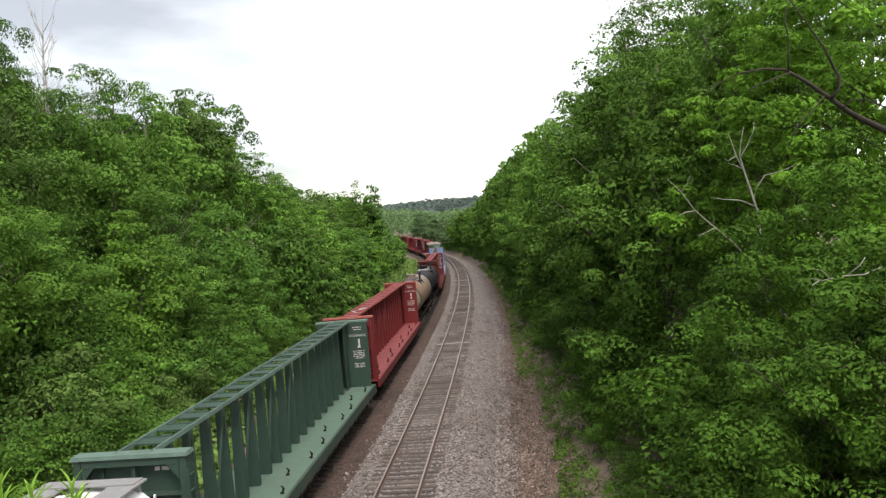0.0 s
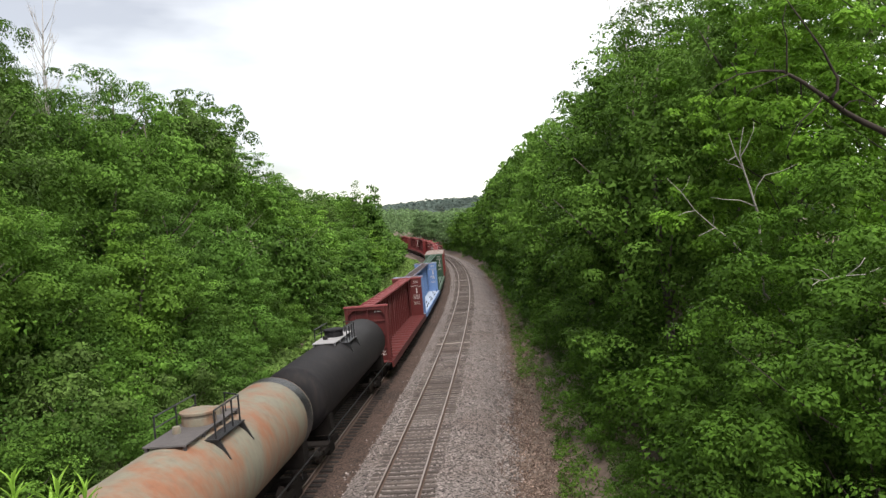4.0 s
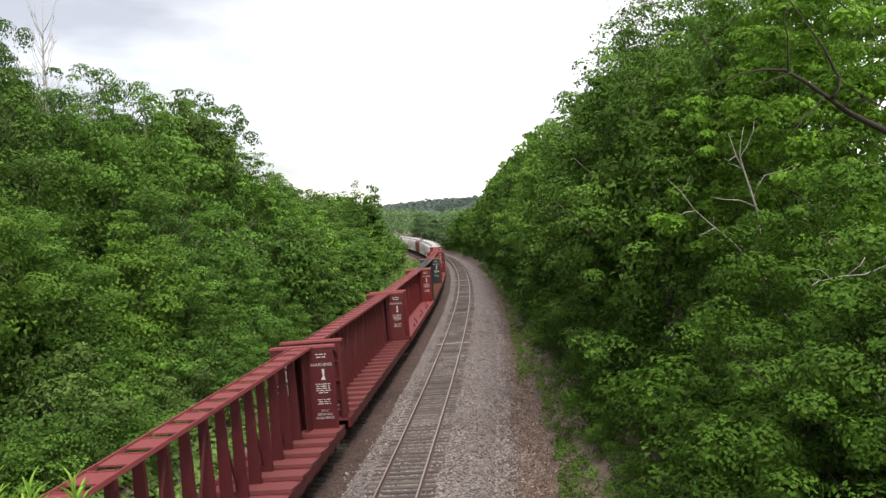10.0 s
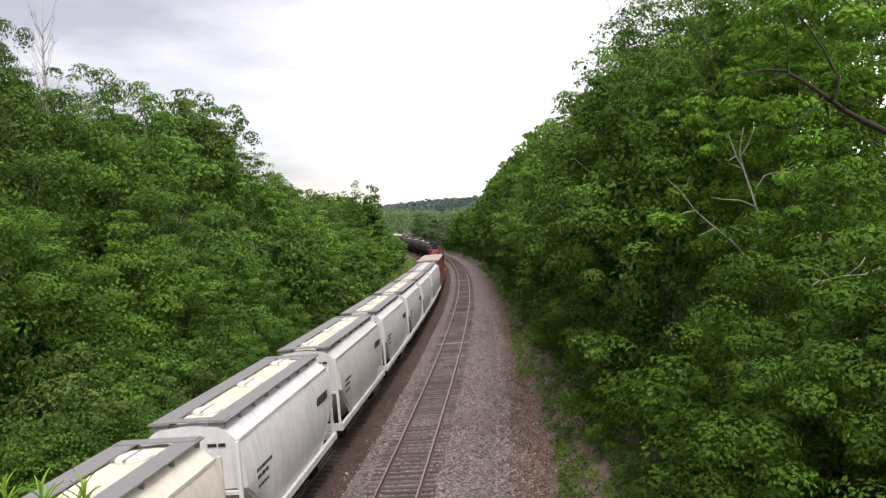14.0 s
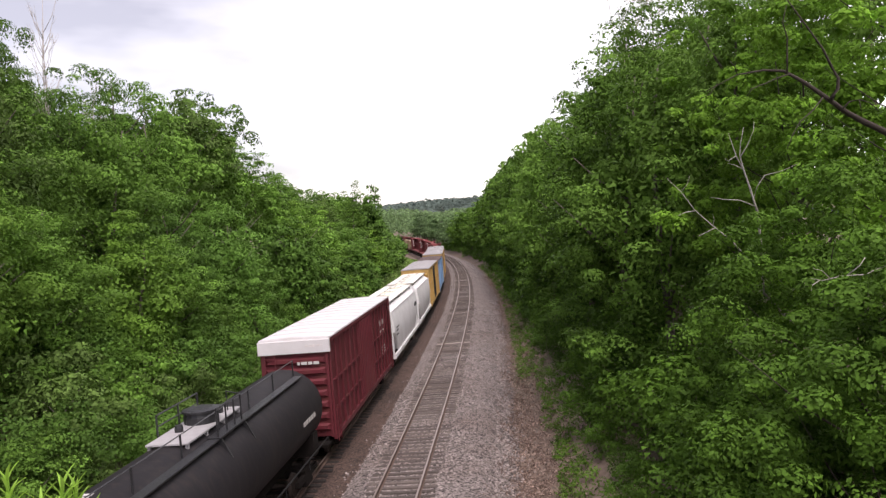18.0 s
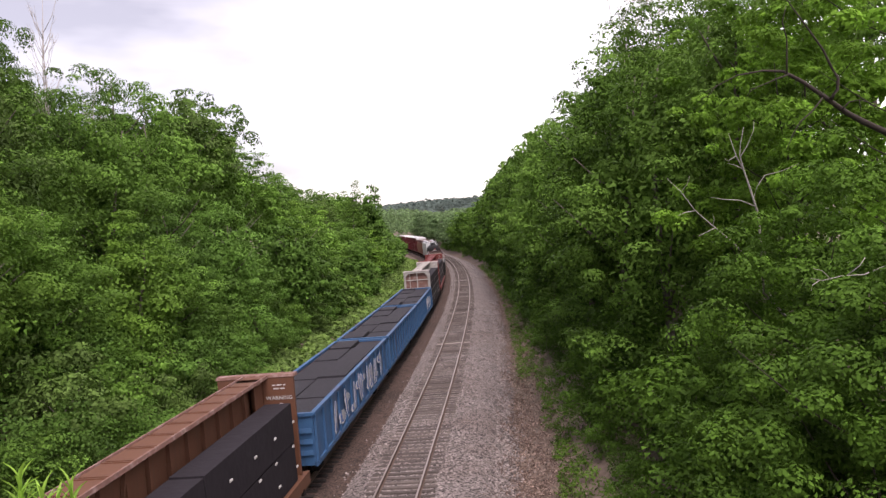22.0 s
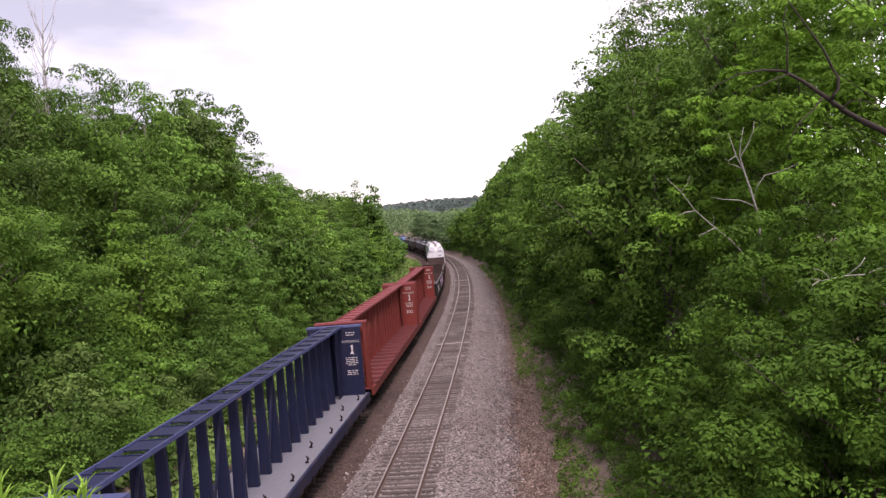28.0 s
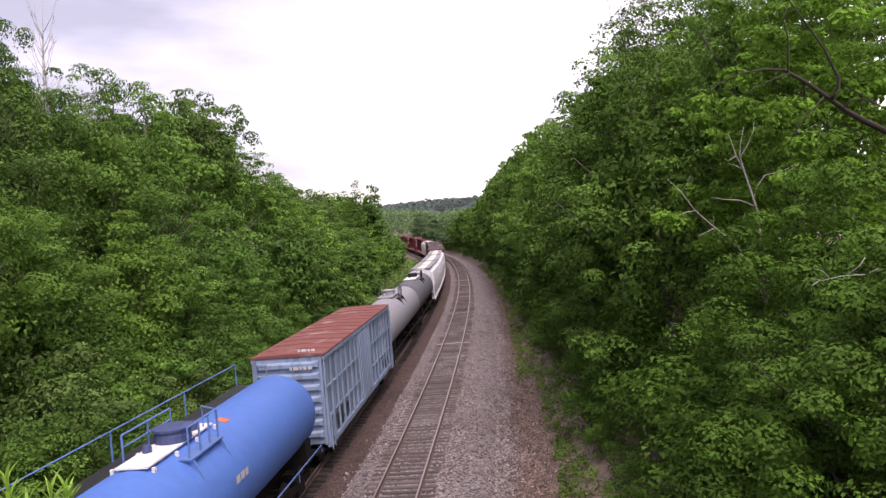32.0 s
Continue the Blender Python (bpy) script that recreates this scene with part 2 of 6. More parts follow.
def thing(name, m=None, **tags):
    ob = new(name)
    ob.empty_display_size = 0.3
    if m is not None:
        ob.matrix_basis = m
    return tagged(ob, **tags)
# ------------------------------------------------------------ ground: one sheet to the horizon, cut by the railway
def smooth(a, b, x):
    t = min(1.0, max(0.0, (x - a) / (b - a)))
    return t * t * (3 - 2 * t)


def bank(d, s):
    """Height of the ground d metres right of the right track's centre."""
    if -8.6 < d < 4.3:
        z = -0.95
    elif d >= 4.3:
        z = -0.95 + 1.6 * smooth(4.3, 8.5, d) + 4.0 * smooth(8, 18, d) + 3.0 * smooth(16, 45, d)
    else:
        e = -d
        z = -0.95 + 0.8 * smooth(8.6, 11, e) + 4.4 * smooth(11, 21, e) + 3.4 * smooth(19, 42, e)
    far = smooth(230, 420, s)
    if abs(d + 2) > 9:
        z = z * (1 - 0.75 * far) - 0.3 * far
        w = smooth(9, 16, abs(d + 2))
        z += w * 0.9 * noise.noise(Vector((d * 0.09, s * 0.06, 3.0)))
    return z


def hill(x, y):
    a = smooth(-420, 160, x) * 44 + 6 * noise.noise(Vector((x * 0.006, y * 0.003, 1.0)))
    return max(0.0, a) * smooth(760, 1250, y) * (1 - 0.5 * smooth(1500, 2000, y))


def spot(s, d):
    """World x, y of the point at s, d; far from the line the rows run straight."""
    x, y, h = on_line(s)
    c = max(-60.0, min(60.0, d))
    return x + c * math.cos(h) + (d - c), y - c * math.sin(h)


def land(s, d):
    x, y = spot(s, d)
    return x, y, bank(d, s) + hill(x, y)


def build_ground():
    rows = list(np.arange(-2000, -220, 60)) + list(np.arange(-220, -20, 20)) + list(np.arange(-20, 240, 2.5)) + list(np.arange(240, 600, 8)) + list(np.arange(600, 2100, 40))
    cols = [-2400, -1200, -600, -300, -160, -100, -70, -55] + list(np.arange(-45, -8.6, 1.5)) + [-8.6, -8.0, -4, 0, 3.6, 4.3] + \
        list(np.arange(5, 45, 1.5)) + [50, 60, 80, 120, 200, 300, 500, 900, 1600, 2400]
    sh = Shape()
    verts = [land(float(s), float(d)) for s in rows for d in cols]
    k = len(cols)
    faces = [(r * k + c, r * k + c + 1, (r + 1) * k + c + 1, (r + 1) * k + c) for r in range(len(rows) - 1) for c in range(k - 1)]
    sh.add(verts, faces)
    return tagged(new("ground", sh.mesh("ground", M_GROUND, True)), "brown soil and weedy railway banks below the trees", "ground", kind="structure")


build_ground()


def sweep(sh, section, off, zc, s0, s1, step=2.0, cant=CANT, wobble=0.0):
    """Sweeps an open section (across, up) along the line, leaning with the track at off."""
    rings = []
    s = s0
    while s <= s1:
        x, y, h = on_line(s)
        ring = []
        for u, w in section:
            a = u * math.cos(cant) - w * math.sin(cant) + off
            z = zc + w * math.cos(cant) + u * math.sin(cant)
            if wobble:
                z += wobble * noise.noise(Vector((s * 0.35, u * 1.3, off)))
                a += 2.5 * wobble * noise.noise(Vector((s * 0.22, u * 0.4, 7.0 + off))) * (abs(u) > 1.6)
            ring.append((x + a * math.cos(h), y - a * math.sin(h), z))
        rings.append(ring)
        s += step if -40 <= s < 560 else 20
    return sh.loft(rings, caps=False, closed=False)


def build_bed():
    sh = Shape()
    sweep(sh, [(-2.5, -0.52), (-1.75, -0.21), (-0.8, -0.205), (0.8, -0.2), (1.6, -0.21), (2.2, -0.34), (2.9, -0.52), (3.3, -0.70), (3.7, -0.90), (4.2, -1.12), (5.0, -1.5)],
          0.0, 0.0, -1980, 2060, step=1.0, wobble=0.08)
    tagged(new("ballast_bed", sh.mesh("ballast_bed", M_BALLAST, True)), "grey crushed stone ballast under the right-hand track", "ballast", kind="structure")
    sh = Shape()
    sweep(sh, [(-4.4, -1.0), (-2.9, -0.52), (-1.75, -0.24), (-0.8, -0.205), (0.8, -0.2), (1.5, -0.24), (2.1, -0.27), (3.1, -0.62)],
          -SPACING, LEFT_Z, -1980, 2060, step=1.0, wobble=0.05)
    ob = new("ballast_bed", sh.mesh("ballast_bed_brown", M_CINDER, True))
    tagged(ob, "brown stained ballast, darkened for shade, under the train's track", "ballast", kind="structure")


build_bed()


def build_rails():
    prof = [(-0.07, -0.18), (-0.07, -0.165), (-0.012, -0.13), (-0.012, -0.04), (-0.036, -0.035), (-0.036, -0.004)]
    prof = prof + [(-u, w) for u, w in reversed(prof)]
    for off, z, word in ((0.0, 0.0, "empty"), (-SPACING, LEFT_Z, "train's")):
        track = thing("railway_track", label="steel rails on wooden ties, the %s track" % word, category="track", kind="structure")
        for side in (-0.7525, 0.7525):
            sh = Shape()
            sweep(sh, [(side + u, w) for u, w in prof], off, z, -1980, 2060, step=2.0)
            rail = part("rail", sh.mesh("rail", M_RAIL), track, label="rusty brown steel rail")
            sh = Shape()
            sweep(sh, [(side - 0.036, -0.004), (side - 0.03, 0.0), (side + 0.03, 0.0), (side + 0.036, -0.004)], off, z + 0.002, -1980, 2060, step=2.0)
            part("rail_head", sh.mesh("rail_head", M_RAIL_TOP), rail, label="polished running surface")
        rng = random.Random(5)

        def tie_at(s):
            x, y, h = on_line(s, off)
            return pose(x, y, z) @ pose(0, 0, 0, 0, 0, -math.degrees(h) + rng.uniform(-1.2, 1.2)) @ Matrix.Rotation(-CANT, 4, "Y") @ \
                Matrix.Translation((rng.uniform(-0.06, 0.06), 0, -0.29 + rng.uniform(-0.015, 0.012)))
        near = (14, 160) if off == 0.0 else (14, 14)
        tie = cached("tie", "tie", M_TIE, lambda q: q.box(-1.3, 1.3, -0.115, 0.115, -0.06, 0.115, 0.012))
        pale = cached("tie", "tie", mat("bleached_tie", (0.36, 0.31, 0.28), rough=0.95, var=0.3), lambda q: q.box(-1.3, 1.3, -0.115, 0.115, -0.06, 0.13, 0.012))
        s = near[0]
        while s < near[1]:
            part("tie", pale if abs(s - 59.0) < 0.3 else tie, track, tie_at(s))
            s += 0.5
        rest = Shape()
        for s in itertools.chain(np.arange(-60, near[0], 0.5), np.arange(near[1], 330, 0.55)):
            m = tie_at(float(s))
            q = Shape().box(-1.3, 1.3, -0.115, 0.115, -0.06, 0.115)
            rest.add([m @ Vector(p) for p in q.v], q.f)
        part("tie_row", rest.mesh("tie_row", M_TIE if off == 0.0 else M_SHADETIE), track, kind="stuff")


build_rails()


def verge(s, d):
    """Like land(), but on top of the ballast's edge where that lies higher."""
    x, y, z = land(s, d)
    return x, y, max(z, float(np.interp(d, (2.9, 3.3, 3.7, 4.2, 5.0), (-0.37, -0.53, -0.71, -0.9, -1.24))))


def loose_stones():
    """Single stones that stand out of the ballast near the bridge."""
    rng = np.random.default_rng(17)
    sh = Shape()
    for k in range(24000):
        s = 18 + 75 * rng.random() ** 1.6
        d = rng.uniform(-7.0, 4.0) if k % 3 else 3.4 + abs(rng.normal()) * 0.6
        if d < -2.5 or abs(d) < 0.6 or abs(abs(d) - 0.7525) < 0.09 or abs(d + SPACING) < 1.6:
            continue
        x, y, h = on_line(s, d)
        u = d if d > -2.2 else d + SPACING
        z = (-0.205 if abs(u) < 1.6 else -0.205 - 0.26 * (abs(u) - 1.6) - 0.02 * (abs(u) > 2.6)) + u * math.sin(CANT) + (0 if d > -2.2 else LEFT_Z)
        if u > 2.9:
            z -= 0.17 * (u - 2.9)
        if d > 3.2:
            z = verge(s, d)[2] + 0.02
        r = rng.uniform(0.025, 0.065)
        q = rng.uniform(0.7, 1.3, 6) * r
        sh.add([(x - q[0], y, z), (x, y - q[1], z), (x + q[2], y, z), (x, y + q[3], z), (x, y, z + q[4]), (x, y, z - q[5])],
               [(0, 1, 4), (1, 2, 4), (2, 3, 4), (3, 0, 4)])
    tagged(new("loose_stones", sh.mesh("loose_stones", mat("loose_stone", (0.24, 0.205, 0.195), rough=0.95, var=0.2, rand=0.75, leafy=0.001, bump=0))), "scattered grey and whitish ballast stones", "stones", kind="stuff")


loose_stones()


# ------------------------------------------------------------ trees, shrubs and weeds
def leaf_mesh(name, clumps, per, size, material, rng, up=0.45, squash=0.75, long=1.5, sides=3):
    """Many small leaves on the outsides of clumps (centre, radius)."""
    c = np.array([k[0] for k in clumps], float)
    r = np.array([k[1] for k in clumps], float)
    n = len(clumps) * per
    idx = np.repeat(np.arange(len(clumps)), per)
    d = rng.normal(size=(n, 3))
    d[:, 2] += up
    d /= np.linalg.norm(d, axis=1)[:, None]
    rad = r[idx] * (0.62 + 0.43 * rng.random(n) ** 0.5)
    p = c[idx] + d * rad[:, None] * np.array([1, 1, squash])
    nrm = d + rng.normal(size=(n, 3)) * 0.36 + np.array([0, 0, 0.3])
    nrm /= np.linalg.norm(nrm, axis=1)[:, None]
    a = np.cross(nrm, rng.normal(size=(n, 3)))
    a /= np.linalg.norm(a, axis=1)[:, None]
    b = np.cross(nrm, a)
    sz = size * (0.6 + 0.8 * rng.random(n))[:, None]
    a, b = a * sz * 0.5 * long, b * sz * 0.5
    if sides == 4:
        v = np.stack([p - a, p + b - nrm * sz * 0.12, p + a, p - b - nrm * sz * 0.12], 1).reshape(-1, 3)
    else:
        v = np.stack([p - a * 0.8 + b, p + a * 1.1, p - a * 0.8 - b], 1).reshape(-1, 3)
    me = bpy.data.meshes.new(name)
    me.vertices.add(len(v))
    me.vertices.foreach_set("co", v.ravel())
    me.loops.add(n * sides)
    me.loops.foreach_set("vertex_index", np.arange(n * sides))
    me.polygons.add(n)
    me.polygons.foreach_set("loop_start", np.arange(0, n * sides, sides))
    me.polygons.foreach_set("loop_total", np.full(n, sides))
    me.materials.append(material)
    me.update()
    me.validate()
    return me


def crown_clumps(rng, height, radius, base, n, lumps=0.22, rmin=0.55, rmax=1.15, inner=0.0):
    """Flat sprays of leaves in tiers on the outside of an uneven, egg-shaped crown from base to height."""
    out = []
    mid, half = (base + height) / 2, (height - base) / 2
    lobes = rng.random((5, 3)) * 6.28
    tier = 0.85 + 0.5 * rng.random()
    while len(out) < n:
        d = rng.normal(size=3)
        d /= np.linalg.norm(d)
        az = math.atan2(d[1], d[0])
        k = 1 + lumps * (math.sin(2 * az + lobes[0, 0]) * 0.5 + math.sin(3 * az + 4 * d[2] + lobes[1, 0]) * 0.7 + math.sin(5 * d[2] + 2 * az + lobes[2, 0]) * 0.5)
        q = (inner if inner else 0.68 + 0.34 * rng.random() ** 0.7) * min(k, 1.15)
        z = mid + d[2] * half * q
        if not inner:
            # boughs carry the leaves in tiers, each drooping outwards
            zt = round((z + 0.4 * math.sin(3 * az + lobes[3, 0])) / tier) * tier
            z += 0.42 * (zt - z)
        w = (1 - 0.35 * max(0, d[2])) * q * radius
        out.append(((d[0] * w, d[1] * w, z), rmin + (rmax - rmin) * rng.random()))
    return out


def join_leaves(name, a, b):
    """Two leaf meshes of one material in one."""
    va, vb = np.empty(len(a.vertices) * 3), np.empty(len(b.vertices) * 3)
    a.vertices.foreach_get("co", va)
    b.vertices.foreach_get("co", vb)
    n = (len(va) + len(vb)) // 9
    me = bpy.data.meshes.new(name)
    me.vertices.add(n * 3)
    me.vertices.foreach_set("co", np.concatenate([va, vb]))
    me.loops.add(n * 3)
    me.loops.foreach_set("vertex_index", np.arange(n * 3))
    me.polygons.add(n)
    me.polygons.foreach_set("loop_start", np.arange(0, n * 3, 3))
    me.polygons.foreach_set("loop_total", np.full(n, 3))
    me.materials.append(a.materials[0])
    me.update()
    bpy.data.meshes.remove(a)
    bpy.data.meshes.remove(b)
    return me


def trunk_mesh(name, rng, height, r0, spread, limbs, material):
    sh = Shape()
    pts, x, y = [], 0.0, 0.0
    for i in range(7):
        t = i / 6
        pts.append((x, y, -0.5 + t * (height * 0.86 + 0.5)))
        x += rng.normal() * 0.16
        y += rng.normal() * 0.16
    sh.tube(pts, [r0 * (1 - 0.85 * i / 6) for i in range(7)], 7)
    for j in range(limbs):
        t = 0.25 + 0.6 * rng.random()
        i = t * 6
        a, b = pts[int(i)], pts[min(6, int(i) + 1)]
        p = Vector(a).lerp(Vector(b), i - int(i))
        az, ln = rng.random() * 6.28, spread * (0.5 + 0.5 * rng.random())
        q1 = p + Vector((math.cos(az) * ln * 0.5, math.sin(az) * ln * 0.5, ln * 0.32))
        q2 = p + Vector((math.cos(az) * ln, math.sin(az) * ln, ln * 0.75))
        sh.tube([p, q1, q2], [r0 * 0.4 * (1 - t * 0.5), r0 * 0.22, r0 * 0.06], 5)
    return sh.mesh(name, material, True)


TREES = {}
TREE_SPECS = (  # height, crown radius, crown base, clumps, leaf material
    (14.0, 3.6, 2.2, 120, 0), (12.5, 3.2, 1.6, 100, 1), (15.5, 3.4, 3.0, 115, 0), (11.0, 3.6, 1.0, 100, 0),
    (13.5, 2.8, 2.0, 90, 3), (9.0, 2.8, 0.8, 75, 2), (8.0, 3.0, 0.5, 75, 1),
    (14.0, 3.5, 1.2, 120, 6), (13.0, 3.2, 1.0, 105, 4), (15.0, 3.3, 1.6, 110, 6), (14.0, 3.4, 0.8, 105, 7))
# leaves a clump and their size, for trees close by, farther along and far off
DETAIL = ((205, 0.088, 0.78), (88, 0.145, 0.75), (40, 0.34, 0.6))


def tree_kind(i, lod):
    if (i, lod) not in TREES:
        hh, rr, bb, nn, mi = TREE_SPECS[i]
        per, sz, few = DETAIL[lod]
        g = np.random.default_rng(100 + i)
        tr = TREES[(i, 0)][1] if (i, 0) in TREES else trunk_mesh("trunk", g, hh, 0.11 + hh * 0.008, rr * 0.9, 9, M_BARK)
        g = np.random.default_rng(150 + i)
        cl = crown_clumps(g, hh, rr, bb, int(nn * few), lumps=0.42, rmin=0.42 if lod < 2 else 0.8, rmax=1.1 if lod < 2 else 1.4)
        leaves = leaf_mesh("crown", cl, per, sz, M_LEAF[mi], g, up=0.95, squash=0.55)
        cl = crown_clumps(g, hh - 0.5, rr, bb + 0.4, 85, lumps=0.3, rmin=0.6, rmax=1.0, inner=0.6)
        TREES[(i, lod)] = (hh, tr, join_leaves("crown", leaves, leaf_mesh("inner", cl, (66, 34, 8)[lod], (0.145, 0.21, 0.55)[lod], M_LEAF[mi], g, up=0.0)))
    return TREES[(i, lod)]


SHRUBS = {}


def shrub_kind(i, lod):
    if (i, lod) not in SHRUBS:
        g = np.random.default_rng(200 + i)
        cl = crown_clumps(g, 2.6, 1.5, 0.1, 34, lumps=0.35, rmin=0.25, rmax=0.6) + crown_clumps(g, 2.4, 1.4, 0.1, 8, inner=0.5)
        SHRUBS[(i, lod)] = (leaf_mesh("foliage", cl, (120, 34)[lod], (0.068, 0.18)[lod], M_LEAF[(1, 0, 1, 3, 4)[i]], g, up=0.7, squash=0.6), trunk_mesh("stem", g, 2.0, 0.05, 1.2, 6, M_BARK))
    return SHRUBS[(i, lod)]


TREE_WORDS = ("leafy green deciduous tree on the railway bank", "dark green broadleaf tree in the bank's woods", "tall green deciduous tree on the bank",
              "green bushy maple on the slope", "slender dull green tree among the woods", "young bright green tree near the track", "low spreading dark green tree",
              "shady dark green tree beside the track", "dense dark green tree beside the track", "tall dark green tree beside the track", "hazy grey-green tree beyond the bend")


def plant_tree(i, s, d, scale=1.0, turn=0.0, tall=None, lod=None):
    x, y, z = land(s, d)
    if lod is None:
        lod = 0 if s < 52 else 1 if s < 125 else 2
    hh, trunk, crown = tree_kind(i, lod)
    k = scale if tall is None else tall / hh
    t = thing("tree", pose(x, y, z - 0.1, 0, 0, turn), label=TREE_WORDS[i], category="tree", group="woods along the cutting")
    t.scale = (scale if tall is None else 0.5 * (k + 1) * scale,) * 2 + (k,)
    part("trunk", trunk, t)
    part("crown", crown, t)
    return t


def plant_shrub(i, s, d, k=1.0, turn=0.0):
    x, y, z = land(s, d)
    t = thing("shrub", pose(x, y, z - 0.05, 0, 0, turn), label="green leafy shrub at the foot of the bank", category="shrub", group="brush along the track")
    t.scale = (k, k, k)
    fol, stem = shrub_kind(i, 0 if s < 70 else 1)
    part("foliage", fol, t)
    part("stem", stem, t)
    return t


# the woods' skyline in the camera's view (tangents right and up); tree heights are fitted to it
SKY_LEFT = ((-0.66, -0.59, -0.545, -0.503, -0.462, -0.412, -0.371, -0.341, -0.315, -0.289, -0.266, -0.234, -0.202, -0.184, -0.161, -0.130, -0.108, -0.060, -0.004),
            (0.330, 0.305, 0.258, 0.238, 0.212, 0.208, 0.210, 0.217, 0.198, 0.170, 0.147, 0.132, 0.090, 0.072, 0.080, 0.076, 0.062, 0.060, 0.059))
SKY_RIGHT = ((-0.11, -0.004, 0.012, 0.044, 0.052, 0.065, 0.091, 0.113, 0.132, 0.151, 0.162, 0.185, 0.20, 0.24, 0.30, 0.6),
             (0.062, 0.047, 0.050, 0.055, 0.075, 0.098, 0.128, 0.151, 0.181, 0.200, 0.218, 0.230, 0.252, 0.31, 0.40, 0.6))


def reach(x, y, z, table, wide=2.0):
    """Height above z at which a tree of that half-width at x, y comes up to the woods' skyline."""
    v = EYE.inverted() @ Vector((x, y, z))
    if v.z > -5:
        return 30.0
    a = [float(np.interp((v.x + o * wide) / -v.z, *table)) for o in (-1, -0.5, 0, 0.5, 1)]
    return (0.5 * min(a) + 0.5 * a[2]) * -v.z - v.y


def plant_left():
    rng = random.Random(11)
    for d, step, s0, s1, tops in ((-15.0, 5.0, 20, 250, (8.0, 9.5)), (-20.0, 5.5, 22, 250, (11.0, 13.5)), (-26.5, 6.5, 26, 230, (12.5, 15.5)), (-34.0, 9.0, 30, 120, (13, 16))):
        s = s0
        while s < s1:
            q = s + rng.uniform(-1.5, 1.5)
            k = 1.0 if q < 80 else max(0.70, 1 - (q - 80) / 130)
            if q > 150:
                k = 0.64
            if q < 92 and d < -18:
                k += 0.24 * (1 - max(0, q - 66) / 26 if q > 66 else 1)
            dd = d + rng.uniform(-1.5, 1.5)
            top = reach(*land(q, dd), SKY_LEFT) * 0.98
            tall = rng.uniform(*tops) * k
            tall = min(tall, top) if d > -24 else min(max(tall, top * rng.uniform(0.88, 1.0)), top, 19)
            if tall > 4:
                plant_tree(rng.choice((3, 5, 6) if d > -18 else (0, 1, 2, 3, 4)), q, dd, 1.0, rng.uniform(0, 360), tall, None if d > -30 else 1)
            s += step * (1.0 if s < 120 else 1.6)
    for s, d, tall in ((21, -17.5, 9.5), (25, -17.0, 9.0), (28.5, -17.8, 9.5), (32.5, -17.2, 9.0)):
        plant_tree(3, s, d, 1.0, s * 50, tall)
    for j in range(11):
        plant_shrub(1, 22 + 4 * j, -17.0 + 0.8 * math.sin(j * 2.0), 1.7 + 0.3 * math.sin(j), 40 * j)
        plant_shrub(0, 24 + 4 * j, -22.0 + 0.8 * math.sin(j * 1.7), 2.0, 70 * j)
    for j, (s, d) in enumerate(((31.5, -14.6), (33.5, -15.2), (35.5, -15.4), (32.5, -16.2), (34.6, -16.6), (36.5, -16.4), (33.4, -17.6), (29.5, -15.0))):
        plant_shrub(j % 4, s, d, 1.5, 60 * j)
    s = 16
    while s < 230:
        plant_shrub(rng.randrange(4), s, (-10.8 if s < 42 else -12.4 if s < 105 else -13.2) + rng.uniform(-0.9, 0.5), rng.uniform(0.8, 1.25), rng.uniform(0, 360))
        plant_shrub(rng.randrange(4), s + 1.5, (-12.8 if s < 42 else -14.2) + rng.uniform(-0.8, 0.8), rng.uniform(1.2, 1.8), rng.uniform(0, 360))
        s += 3.2 if s < 100 else 6.5


def plant_right():
    rng = random.Random(12)
    for d, step, s0, s1, tops in ((8.8, 4.6, 31, 330, (13.0, 15.5)), (13.5, 5.5, 30, 330, (13.0, 15.5)), (19.5, 8.0, 34, 120, (13.5, 16))):
        s = s0
        while s < s1:
            q = s + rng.uniform(-1.3, 1.3)
            k = 1.14 if q < 45 else 1.1 if q < 110 else 0.92
            dd = d + rng.uniform(-1.0, 1.0) + (1.3 if q < 60 and d < 10 else 0)
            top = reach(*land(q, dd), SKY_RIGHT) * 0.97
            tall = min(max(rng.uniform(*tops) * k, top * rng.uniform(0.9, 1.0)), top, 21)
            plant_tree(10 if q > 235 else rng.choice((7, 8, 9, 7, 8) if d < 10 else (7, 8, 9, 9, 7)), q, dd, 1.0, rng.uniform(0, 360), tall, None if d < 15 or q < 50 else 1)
            s += step * (1.0 if s < 110 else 1.5)
    # shrubs in the darkened shade green imitate the gloom below the near trees
    for j in range(14):
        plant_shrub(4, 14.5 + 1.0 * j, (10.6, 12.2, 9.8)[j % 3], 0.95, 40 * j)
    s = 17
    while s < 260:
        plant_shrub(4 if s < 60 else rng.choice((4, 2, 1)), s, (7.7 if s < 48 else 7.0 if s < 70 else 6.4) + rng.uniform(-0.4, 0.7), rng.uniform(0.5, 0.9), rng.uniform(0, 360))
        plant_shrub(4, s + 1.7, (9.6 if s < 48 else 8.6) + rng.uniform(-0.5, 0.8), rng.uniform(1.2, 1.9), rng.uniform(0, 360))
        s += 3.0 if s < 100 else 6.5


